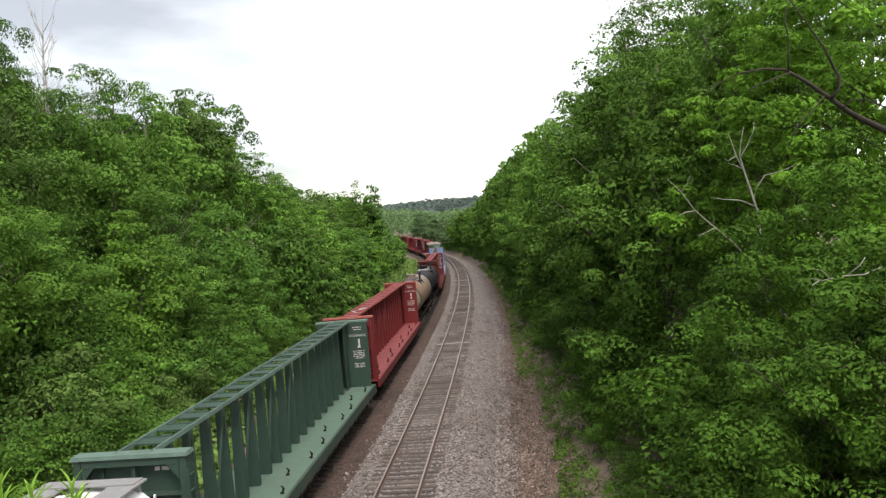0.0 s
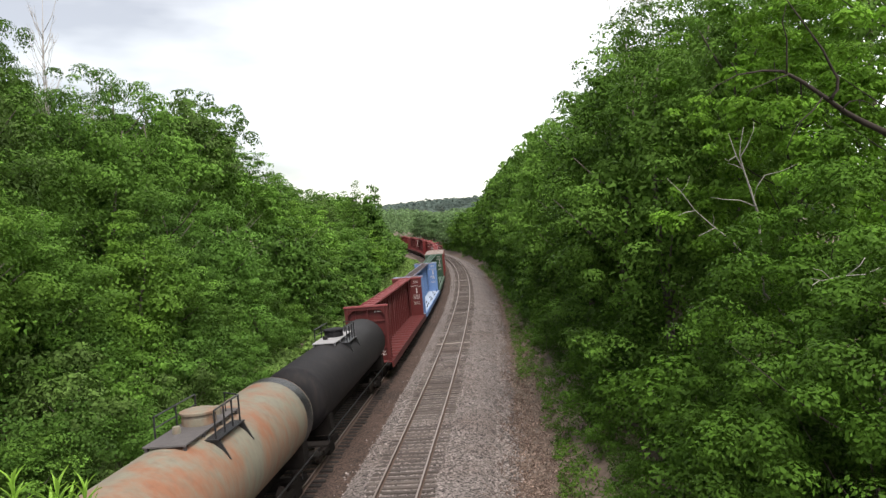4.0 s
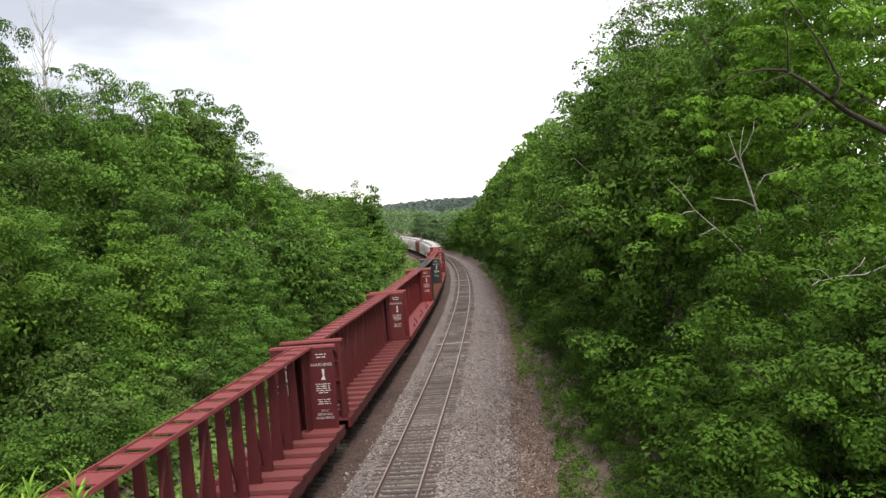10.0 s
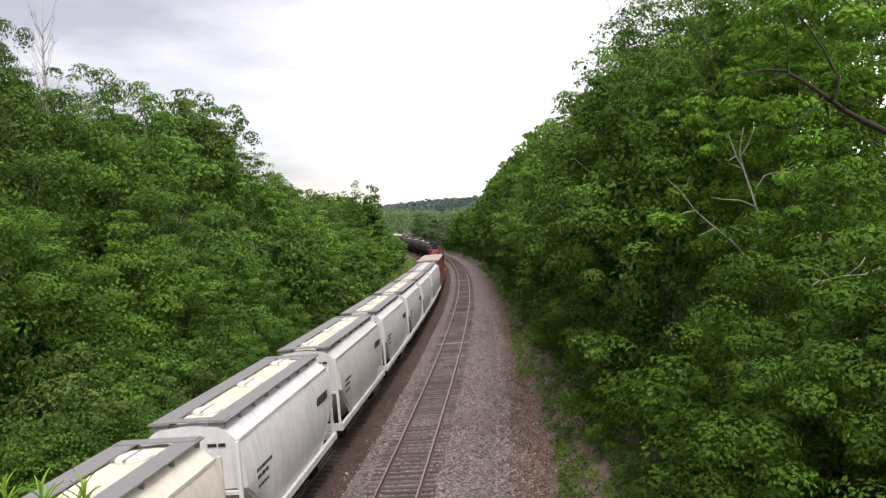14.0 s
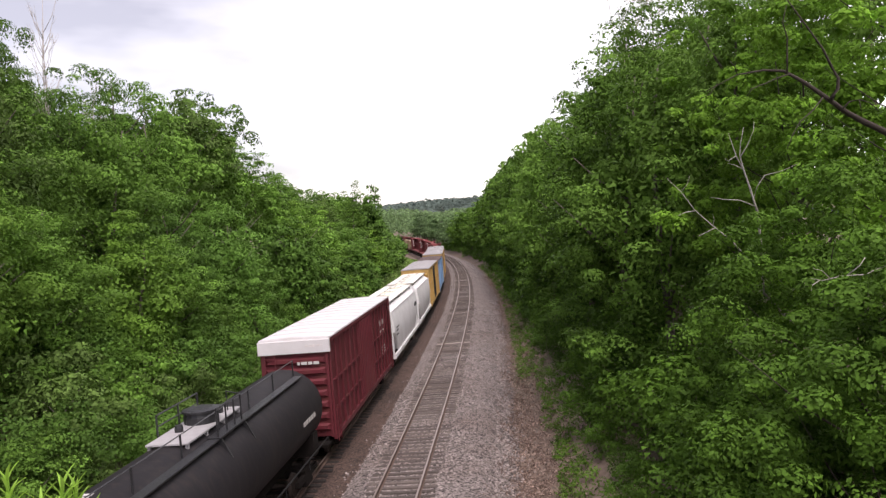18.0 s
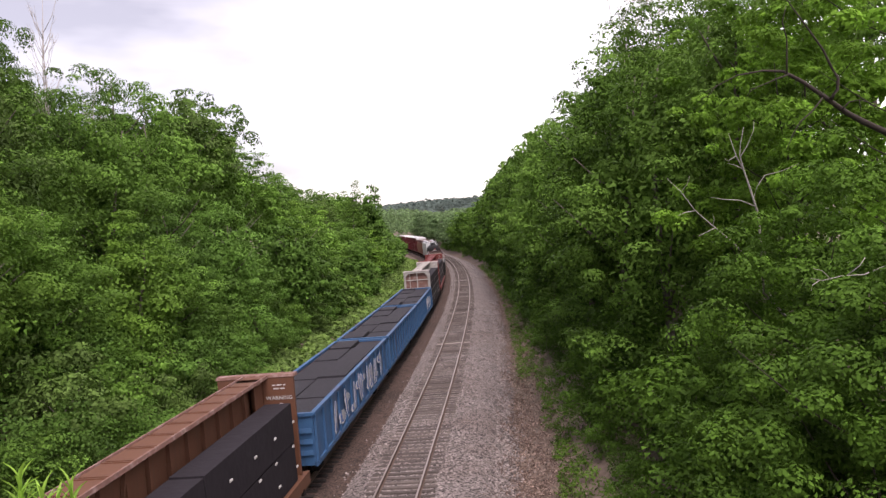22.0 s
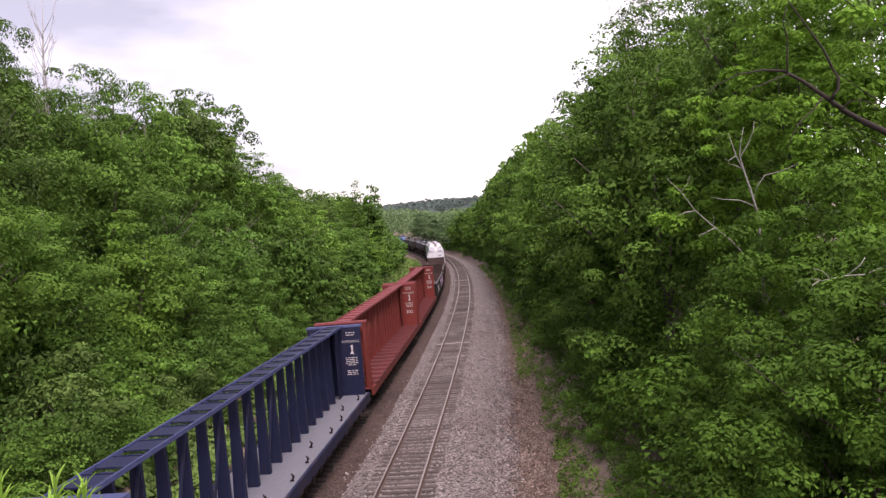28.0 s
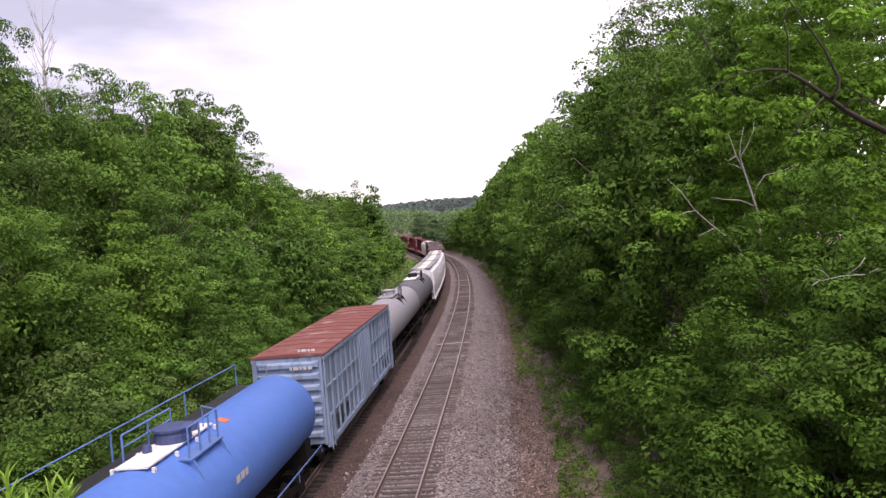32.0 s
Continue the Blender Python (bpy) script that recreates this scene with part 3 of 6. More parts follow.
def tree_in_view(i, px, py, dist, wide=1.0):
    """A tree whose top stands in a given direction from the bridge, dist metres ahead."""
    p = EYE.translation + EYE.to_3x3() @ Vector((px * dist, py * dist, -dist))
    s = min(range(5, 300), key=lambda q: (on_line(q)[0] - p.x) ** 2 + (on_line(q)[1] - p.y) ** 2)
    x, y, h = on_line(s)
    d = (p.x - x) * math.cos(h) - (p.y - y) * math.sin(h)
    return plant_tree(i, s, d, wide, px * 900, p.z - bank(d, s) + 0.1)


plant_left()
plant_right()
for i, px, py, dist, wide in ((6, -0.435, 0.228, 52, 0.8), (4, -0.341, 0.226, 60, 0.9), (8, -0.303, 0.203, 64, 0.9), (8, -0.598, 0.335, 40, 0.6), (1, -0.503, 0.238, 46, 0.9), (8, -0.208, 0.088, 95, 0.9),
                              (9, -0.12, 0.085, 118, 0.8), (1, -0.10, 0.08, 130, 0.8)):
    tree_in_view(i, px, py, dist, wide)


def far_woods():
    g = np.random.default_rng(31)
    cl = []
    for k in range(2600):
        s, d = g.uniform(270, 620), g.uniform(-160, 160)
        if abs(d + 2.1) < 12:
            continue
        x, y, z = land(s, d)
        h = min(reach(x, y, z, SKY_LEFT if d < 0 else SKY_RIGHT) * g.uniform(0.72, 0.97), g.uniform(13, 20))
        if h < 3:
            continue
        for j in range(4):
            cl.append(((x + g.normal() * 1.5, y + g.normal() * 1.5, z + h * (0.24 + 0.24 * j)), g.uniform(1.6, 2.8)))
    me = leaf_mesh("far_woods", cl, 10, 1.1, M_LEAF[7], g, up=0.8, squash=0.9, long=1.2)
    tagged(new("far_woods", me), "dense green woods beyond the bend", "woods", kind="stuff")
    cl = []
    for k in range(5200):
        x, y = g.uniform(-420, 420), g.uniform(640, 1450)
        z = hill(x, y)
        cl.append(((x, y, z + 5 + g.normal()), g.uniform(5, 8)))
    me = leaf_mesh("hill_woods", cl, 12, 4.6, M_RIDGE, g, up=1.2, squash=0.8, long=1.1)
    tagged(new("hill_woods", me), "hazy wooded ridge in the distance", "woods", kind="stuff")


far_woods()


# ------------------------------------------------------------ the bridge under the camera, with weeds on its edge
def build_bridge():
    b = thing("road_bridge", label="grey concrete road bridge over the cutting", category="bridge", kind="structure")
    part("deck", Shape().box(-26, 22, -6, 2.2, 7.3, 7.8).mesh("deck", M_CONCRETE), b)
    part("edge_beam", Shape().box(-26, 22, 2.2, 2.5, 6.6, 7.9).mesh("edge_beam", M_CONCRETE), b)
    for x in (-15.5, 5.5):
        part("abutment", Shape().box(x - 1.5, x + 1.5, -6, 1.8, -1.6, 7.3).mesh("abutment", M_CONCRETE), b)


build_bridge()


# ------------------------------------------------------------ trees close to the bridge, dead wood, weeds
def near_tree(s, d, height, radius, base, seed, clumps, per, size, material, label, arch=0.0):
    """A tree beside the bridge, with leaves small enough to tell apart, in drooping layers."""
    x, y, z = land(s, d)
    g = np.random.default_rng(seed)
    t = thing("tree", pose(x, y, z - 0.1), label=label, category="tree", group="trees beside the bridge")
    part("trunk", trunk_mesh("trunk", g, height, 0.085, radius, 14, M_DARKBARK), t)
    cl = crown_clumps(g, height, radius, base, clumps, lumps=0.4, rmin=0.25, rmax=0.7)
    part("crown", leaf_mesh("crown", cl, per, size, material, g, up=0.65, squash=0.56, long=2.0, sides=4), t)
    return t


SWAYING = [
    # the first three carry the darkened shade green in place of canopy shade
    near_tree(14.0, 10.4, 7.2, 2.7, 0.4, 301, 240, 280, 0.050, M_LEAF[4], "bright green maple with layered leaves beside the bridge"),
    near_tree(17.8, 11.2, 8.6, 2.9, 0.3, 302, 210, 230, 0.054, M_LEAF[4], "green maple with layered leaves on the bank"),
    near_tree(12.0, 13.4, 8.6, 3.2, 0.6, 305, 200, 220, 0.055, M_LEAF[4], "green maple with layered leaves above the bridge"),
    near_tree(13.5, 17.0, 11.5, 3.8, 1.0, 303, 150, 190, 0.075, M_LEAF[6], "green broadleaf tree beside the bridge"),
    near_tree(20.5, 15.2, 17.0, 4.4, 3.5, 304, 230, 180, 0.075, M_LEAF[5], "tall airy green tree over the cutting"),
    near_tree(23.5, 12.8, 13.5, 2.7, 1.0, 307, 170, 190, 0.07, M_LEAF[5], "slender bright green tree on the bank by the bridge"),
    near_tree(26.5, 13.4, 16.5, 4.0, 2.5, 306, 190, 170, 0.078, M_LEAF[5], "tall green tree on the bank by the bridge"),
]


def bent(name, trunk, boughs, material, label, s, d, k=6):
    """A bare tree: trunk and boughs as tapered tubes through points above its foot."""
    x, y, z = land(s, d)
    t = thing("tree", pose(x, y, z - 0.2), label=label, category="tree", group="bare trees")
    pts, r0, r1 = trunk
    sh = Shape()
    sh.tube(pts, [r0 + (r1 - r0) * i / (len(pts) - 1) for i in range(len(pts))], k)
    part("trunk", sh.mesh("trunk", material, True), t)
    for pts, r0, r1 in boughs:
        sh = Shape()
        sh.tube(pts, [r0 + (r1 - r0) * i / (len(pts) - 1) for i in range(len(pts))], 5)
        part("bough", sh.mesh("bough", material, True), t)
    return t


def at_view(px, py, dist):
    """Point seen by the camera in a direction of the picture (tangents right and up), dist metres ahead."""
    m = EYE
    return m.translation + m.to_3x3() @ Vector((px * dist, py * dist, -dist))


def bare_by_view(material, label, s, d, trunk, boughs):
    x, y, z = land(s, d)
    foot = Vector((x, y, z - 0.2))
    return bent("tree", ([(0, 0, 0)] + [tuple(at_view(*p) - foot) for p in trunk[0]], trunk[1], trunk[2]),
         [([tuple(at_view(*p) - foot) for p in b], r0, r1) for b, r0, r1 in boughs], material, label, s, d)


# dark limb reaching over the cutting, and its twigs
LIMB = bare_by_view(M_DARKBARK, "dark bare limb of a leaning tree over the cutting", 13.0, 17.5,
             ([(0.764, 0.016, 14.5), (0.659, 0.106, 14.4), (0.589, 0.156, 14.3), (0.557, 0.171, 14.2), (0.537, 0.182, 14.1), (0.511, 0.201, 13.9), (0.479, 0.223, 13.8), (0.453, 0.237, 13.7), (0.426, 0.238, 13.6), (0.392, 0.232, 13.5), (0.350, 0.210, 13.4)], 0.085, 0.006),
             [([(0.516, 0.199, 13.8), (0.525, 0.213, 13.8), (0.526, 0.228, 13.7), (0.517, 0.243, 13.7), (0.506, 0.266, 13.6), (0.486, 0.294, 13.6), (0.453, 0.339, 13.5)], 0.040, 0.010),
              ([(0.458, 0.234, 13.6), (0.458, 0.260, 13.6), (0.458, 0.281, 13.5), (0.452, 0.302, 13.4), (0.457, 0.324, 13.4)], 0.018, 0.007),
              ([(0.506, 0.202, 13.8), (0.492, 0.184, 13.8), (0.476, 0.170, 13.7), (0.466, 0.153, 13.7), (0.458, 0.133, 13.6)], 0.016, 0.006),
              ([(0.532, 0.187, 13.8), (0.541, 0.196, 13.8), (0.554, 0.199, 13.7), (0.557, 0.183, 13.7)], 0.018, 0.007),
              ([(0.461, 0.233, 13.6), (0.444, 0.227, 13.6), (0.428, 0.220, 13.5), (0.411, 0.213, 13.4), (0.405, 0.204, 13.4)], 0.016, 0.006),
              ([(0.392, 0.232, 13.5), (0.388, 0.243, 13.4), (0.382, 0.250, 13.4)], 0.008, 0.005),
              ([(0.365, 0.219, 13.4), (0.354, 0.205, 13.4), (0.343, 0.200, 13.3)], 0.007, 0.004),
              ([(0.554, 0.199, 13.7), (0.568, 0.195, 13.7), (0.580, 0.184, 13.7)], 0.010, 0.005)])
bare_by_view(M_PALE_BARK, "pale dead tree with broken branches among the leaves", 24.0, 15.0,
             ([(0.427, -0.059, 19.0), (0.423, 0.008, 18.9), (0.419, 0.048, 18.8), (0.409, 0.080, 18.7), (0.400, 0.106, 18.7), (0.395, 0.125, 18.6), (0.396, 0.140, 18.5), (0.400, 0.162, 18.4)], 0.042, 0.006),
             [([(0.398, 0.109, 18.4), (0.390, 0.124, 18.4), (0.385, 0.139, 18.3), (0.380, 0.154, 18.3)], 0.020, 0.004),
              ([(0.396, 0.123, 18.4), (0.405, 0.138, 18.4), (0.413, 0.157, 18.3), (0.414, 0.170, 18.3)], 0.015, 0.004),
              ([(0.418, 0.056, 18.4), (0.395, 0.065, 18.3), (0.373, 0.066, 18.2), (0.356, 0.069, 18.1)], 0.017, 0.005),
              ([(0.414, 0.068, 18.4), (0.418, 0.083, 18.4), (0.428, 0.098, 18.4), (0.451, 0.104, 18.4), (0.474, 0.114, 18.4)], 0.016, 0.005),
              ([(0.390, 0.124, 18.3), (0.380, 0.117, 18.2), (0.375, 0.120, 18.2)], 0.010, 0.005),
              ([(0.400, 0.106, 18.3), (0.388, 0.112, 18.2), (0.379, 0.114, 18.2)], 0.012, 0.005),
              ([(0.407, -0.014, 18.0), (0.385, 0.010, 17.9), (0.359, 0.031, 17.8), (0.335, 0.052, 17.8), (0.317, 0.076, 17.7), (0.298, 0.094, 17.6)], 0.021, 0.005),
              ([(0.337, 0.051, 17.7), (0.323, 0.049, 17.6), (0.312, 0.044, 17.6)], 0.012, 0.006),
              ([(0.362, 0.028, 17.8), (0.352, 0.023, 17.8), (0.340, 0.017, 17.7)], 0.012, 0.006),
              ([(0.359, 0.031, 17.8), (0.361, 0.040, 17.8), (0.359, 0.047, 17.7)], 0.008, 0.004),
              ([(0.317, 0.076, 17.7), (0.325, 0.086, 17.6), (0.328, 0.097, 17.6)], 0.008, 0.004)])
bare_by_view(M_PALE_BARK, "pale dead branch among the maple leaves", 15.5, 15.5,
             ([(0.734, -0.022, 13.0), (0.644, -0.029, 12.9), (0.589, -0.022, 12.8), (0.561, -0.034, 12.7), (0.531, -0.036, 12.6), (0.505, -0.042, 12.5), (0.489, -0.039, 12.4)], 0.020, 0.004),
             [([(0.538, -0.035, 12.7), (0.555, -0.022, 12.6), (0.562, -0.011, 12.6)], 0.012, 0.005),
              ([(0.501, -0.042, 12.4), (0.492, -0.048, 12.4), (0.490, -0.056, 12.4)], 0.008, 0.004),
              ([(0.516, -0.040, 12.5), (0.505, -0.029, 12.4), (0.493, -0.026, 12.4)], 0.008, 0.004)])


def twiggy(s, d, height, seed, label, wide=1.0, leaves=0):
    """A thin bare tree top: upright forking twigs, with a few sparse leaves where asked."""
    g = random.Random(seed)
    boughs, tips = [], []
    for i in range(16):
        z = height * g.uniform(0.55, 0.92)
        a, ln = g.uniform(0, 6.28), g.uniform(0.8, 2.0) * wide
        p = Vector((0.05, 0, z))
        q = p + Vector((math.cos(a) * ln * 0.3, math.sin(a) * ln * 0.3, ln * 0.6))
        e = q + Vector((math.cos(a) * ln * 0.25, math.sin(a) * ln * 0.25, ln * 0.9))
        boughs.append(([p, q, e], 0.022, 0.006))
        for k in range(3):
            w = q.lerp(e, g.uniform(0.1, 0.8))
            b = a + g.uniform(-1.2, 1.2)
            f = w + Vector((math.cos(b) * ln * 0.25, math.sin(b) * ln * 0.25, ln * g.uniform(0.3, 0.6)))
            boughs.append(([w, (w + f) / 2 + Vector((0.02, 0.03, -0.03)), f], 0.009, 0.004))
            tips.append(f)
        tips.append(e)
    t = bent("tree", ([(0, 0, 0), (0.2, 0.1, height * 0.5), (0, 0, height * 0.8), (0.1, 0, height)], 0.07, 0.010), boughs, M_PALE_BARK, label, s, d)
    if leaves:
        rng = np.random.default_rng(seed)
        part("crown", leaf_mesh("crown", [(tuple(p), rng.uniform(0.2, 0.5)) for p in tips], leaves, 0.10, M_LEAF[3], rng, up=0.0, squash=0.9, long=1.4), t)


twiggy(46, -24.5, 20.0, 1, "thin bare tree above the leafy crowns")
twiggy(47, -25.2, 18.5, 3, "slender bare tree above the leafy crowns")
twiggy(55, -26.3, 15.3, 2, "thin bare tree above the bank's crowns")
twiggy(57, -26.8, 15.0, 5, "thin bare tree above the bank's crowns")
twiggy(42, 10.8, 18.6, 4, "sparse half-bare tree top beside the cutting", 1.5, 26)
twiggy(44, 13.0, 19.0, 7, "sparse half-bare tree top beside the cutting", 1.3, 6)


def weed(x, y, k, turn, seed):
    g = random.Random(seed)
    t = thing("weed", pose(x, y, 7.9, 0, 0, turn), label="bright green weed with long pointed leaves on the bridge edge", category="weed", group="weeds on the bridge edge")
    h = 0.592 * k
    part("stem", Shape().tube([(0, 0, 0), (0.01, 0.0, h * 0.6), (0.0, 0.01, h)], [0.006, 0.005, 0.003], 5).mesh("stem", M_WEED, True), t)

    def blade(s):
        pts = []
        for i in range(6):
            q = i / 5
            pts.append((q * 0.085, 0.0062 * math.sin(math.pi * min(1, q * 0.9 + 0.1)), 0.02 * q - 0.05 * q * q))
        v = [(a, b, c) for a, b, c in pts] + [(a, -b, c) for a, b, c in pts] + [(a, 0, c - 0.004) for a, b, c in pts]
        f = [(12 + i, 13 + i, 1 + i, i) for i in range(5)] + [(6 + i, 7 + i, 13 + i, 12 + i) for i in range(5)]
        s.add(v, f)
    me = cached("weed_blade", "leaf", M_WEED, blade, True)
    for j in range(24):
        z = h * (0.66 + 0.36 * j / 23)
        part("leaf", me, t, pose(0, 0, z, 0, -(38 + 44 * j / 23) + g.uniform(-9, 9), j * 137 + g.uniform(-20, 20)))
    return t


WEEDS = [weed(-1.44 + 0.046 * i, 2.36 + 0.03 * (i % 3), (1.06, 1.16, 1.0, 1.12, 1.02, 1.08, 0.94)[i], 51 * i, i) for i in range(7)]


def grass_and_litter():
    g = np.random.default_rng(61)
    cl = []
    for k in range(4200):
        s = g.uniform(24, 200)
        x, y, z = land(s, g.uniform(-13.8, -8.0))
        cl.append(((x, y, z + 0.15), g.uniform(0.25, 0.5)))
    tagged(new("grass", leaf_mesh("grass", cl, 16, 0.2, M_GRASS, g, up=1.2, long=2.6)), "yellow-green grass inside the bend", "grass", kind="stuff")
    cl = []
    for k in range(1700):
        s = 18 + 150 * g.random() ** 1.5
        x, y, z = land(s, (5.8 if s < 48 else 4.8) + abs(g.normal()) * 1.1)
        cl.append(((x, y, z + 0.12), g.uniform(0.12, 0.4)))
    tagged(new("verge_weeds", leaf_mesh("verge_weeds", cl, 22, 0.065, M_LEAF[2], g, up=0.9, long=1.8)), "patches of green weeds on the stony verge", "weeds", kind="stuff")
    cl = []
    for k in range(3600):
        s = 18 + 120 * g.random() ** 1.7
        x, y, z = verge(s, 3.6 + 3.2 * (0.5 * g.random() + 0.5 * g.random()))
        cl.append(((x, y, z + 0.01), g.uniform(0.2, 0.5)))
    m_litter = mat("dead_leaf_litter", (0.27, 0.198, 0.165), rough=0.95, var=0.4, scale=2.0, rand=0.7, leafy=0.05, bump=0)
    tagged(new("leaf_litter", leaf_mesh("leaf_litter", cl, 22, 0.06, m_litter, g, up=0.2, squash=0.12)), "reddish-brown dead leaves and stalks on the verge", "leaf litter", kind="stuff")
    sh = Shape()
    rng = random.Random(3)
    for k in range(1100):
        s = 18 + 110 * rng.random() ** 1.5
        x, y, z = verge(s, 3.5 + rng.random() * 2.6)
        a, ln = rng.uniform(0, 6.28), rng.uniform(0.2, 1.1)
        sh.tube([(x, y, z + 0.02), (x + math.cos(a) * ln * .5, y + math.sin(a) * ln * .5, z + rng.uniform(0.05, 0.5)), (x + math.cos(a) * ln, y + math.sin(a) * ln, z + rng.uniform(0.02, 0.7))], [0.012, 0.009, 0.004], 4)
    tagged(new("dead_twigs", sh.mesh("dead_twigs", mat("reddish_twigs", (0.13, 0.08, 0.064), var=0.4))), "reddish-brown dead twigs and stalks along the verge", "twigs", kind="stuff")


grass_and_litter()
# ------------------------------------------------------------ freight cars: y along the car, z = 0 at the rail tops
M_WHITE = mat("white_lettering", (0.50, 0.48, 0.47), rough=0.6, var=0.08, bump=0)
M_FADED = mat("faded_lettering", (0.62, 0.58, 0.57), rough=0.7, var=0.3, scale=12, bump=0)
# wheel steel made dark brown to stand in for shade beneath the cars
M_WHEEL = mat("shaded_wheel_steel", (0.045, 0.034, 0.03), rough=0.8, var=0.35, gloss=0.2)
M_BLACKLET = mat("black_lettering", (0.02, 0.02, 0.02), rough=0.6, var=0.1, bump=0)
M_GALV = mat("galvanised_walkway", (0.27, 0.265, 0.27), rough=0.65, metal=0.2, var=0.25, scale=10, bump=0.3)


def bogie_parts(car, y, key="bogie"):
    def frames(s):
        for x in (-1, 1):
            s.box(x * 0.98 - 0.09, x * 0.98 + 0.09, -1.25, 1.25, 0.42, 0.62, 0.02)
            s.box(x * 0.98 - 0.1, x * 0.98 + 0.1, -0.42, 0.42, 0.18, 0.75, 0.03)
        s.box(-0.95, 0.95, -0.2, 0.2, 0.45, 0.8)
    b = part("bogie", cached("bogie", "bogie", M_DARK, frames), car, (0, y, 0))

    def wheels(s):
        for x in (-0.72, 0.72):
            rings = []
            for r, dx in ((0.2, -0.06), (0.45, -0.06), (0.42, 0.07), (0.18, 0.05)):
                rings.append([(x + dx * (1 if x > 0 else -1), r * math.cos(a), 0.42 + r * math.sin(a)) for a in (2 * math.pi * j / 16 for j in range(16))])
            s.loft(rings)
        s.tube([(-0.75, 0, 0.42), (0.75, 0, 0.42)], 0.08, 8)
    for dy in (-0.86, 0.86):
        part("wheelset", cached("wheelset", "wheelset", M_WHEEL, wheels), b, (0, dy, 0))
    return b


def coupler_parts(car, L):
    def make(s):
        s.box(-0.1, 0.1, 0, 0.62, 0.75, 0.98, 0.01)
        s.box(-0.17, 0.17, 0.42, 0.66, 0.7, 1.02, 0.03)
        s.tube([(0.3, 0.1, 0.7), (0.32, 0.4, 0.5), (0.25, 0.62, 0.55)], 0.03, 5)
    me = cached("coupler", "coupler", M_DARK, make)
    part("coupler", me, car, pose(0, L / 2 - 0.62, 0))
    part("coupler", me, car, pose(0, -L / 2 + 0.62, 0, 0, 0, 180))


def running_gear(car, L):
    for y in (-L / 2 + 2.6, L / 2 - 2.6):
        bogie_parts(car, y)
    coupler_parts(car, L)


def ladder(s, x, y, z0, z1, along="y", w=0.45, rung=0.38):
    """Two stiles and rungs, against a side (along y) or an end (along x)."""
    def bar(a0, a1, b0, b1):
        if along == "y":
            s.box(x - 0.02, x + 0.02, y + a0, y + a1, b0, b1)
        else:
            s.box(x + a0, x + a1, y - 0.02, y + 0.02, b0, b1)
    bar(-w / 2 - 0.02, -w / 2 + 0.02, z0, z1)
    bar(w / 2 - 0.02, w / 2 + 0.02, z0, z1)
    z = z0 + 0.15
    while z < z1:
        bar(-w / 2, w / 2, z - 0.015, z + 0.015)
        z += rung


def bars(s, x0, x1, rows, y, face=-1, rng=None):
    """Lettering too small to read: rows (z, height, fill) of short bars on a plane facing along y."""
    rng = rng or random.Random(3)
    for z, h, fill in rows:
        x = x0 + (x1 - x0) * (1 - fill) / 2
        end = x1 - (x1 - x0) * (1 - fill) / 2
        while x < end:
            w = min(rng.uniform(0.07, 0.26), end - x)
            s.box(x, x + w, y - 0.004, y + 0.004, z, z + h)
            x += w + 0.05


TEXTS = {}


def words_mesh(text, size, material):
    """Flat letters in Blender's own font, as a mesh."""
    key = (text, size, material.name)
    if key not in TEXTS:
        cu = bpy.data.curves.new("lettering", "FONT")
        cu.body, cu.size, cu.align_x, cu.extrude = text, size, "CENTER", 0.004
        cu.resolution_u = 2
        tmp = new("lettering", cu)
        bpy.context.view_layer.update()
        me = bpy.data.meshes.new_from_object(tmp.evaluated_get(bpy.context.evaluated_depsgraph_get()))
        bpy.data.objects.remove(tmp)
        me.materials.clear()
        me.materials.append(material)
        TEXTS[key] = me
    return TEXTS[key]


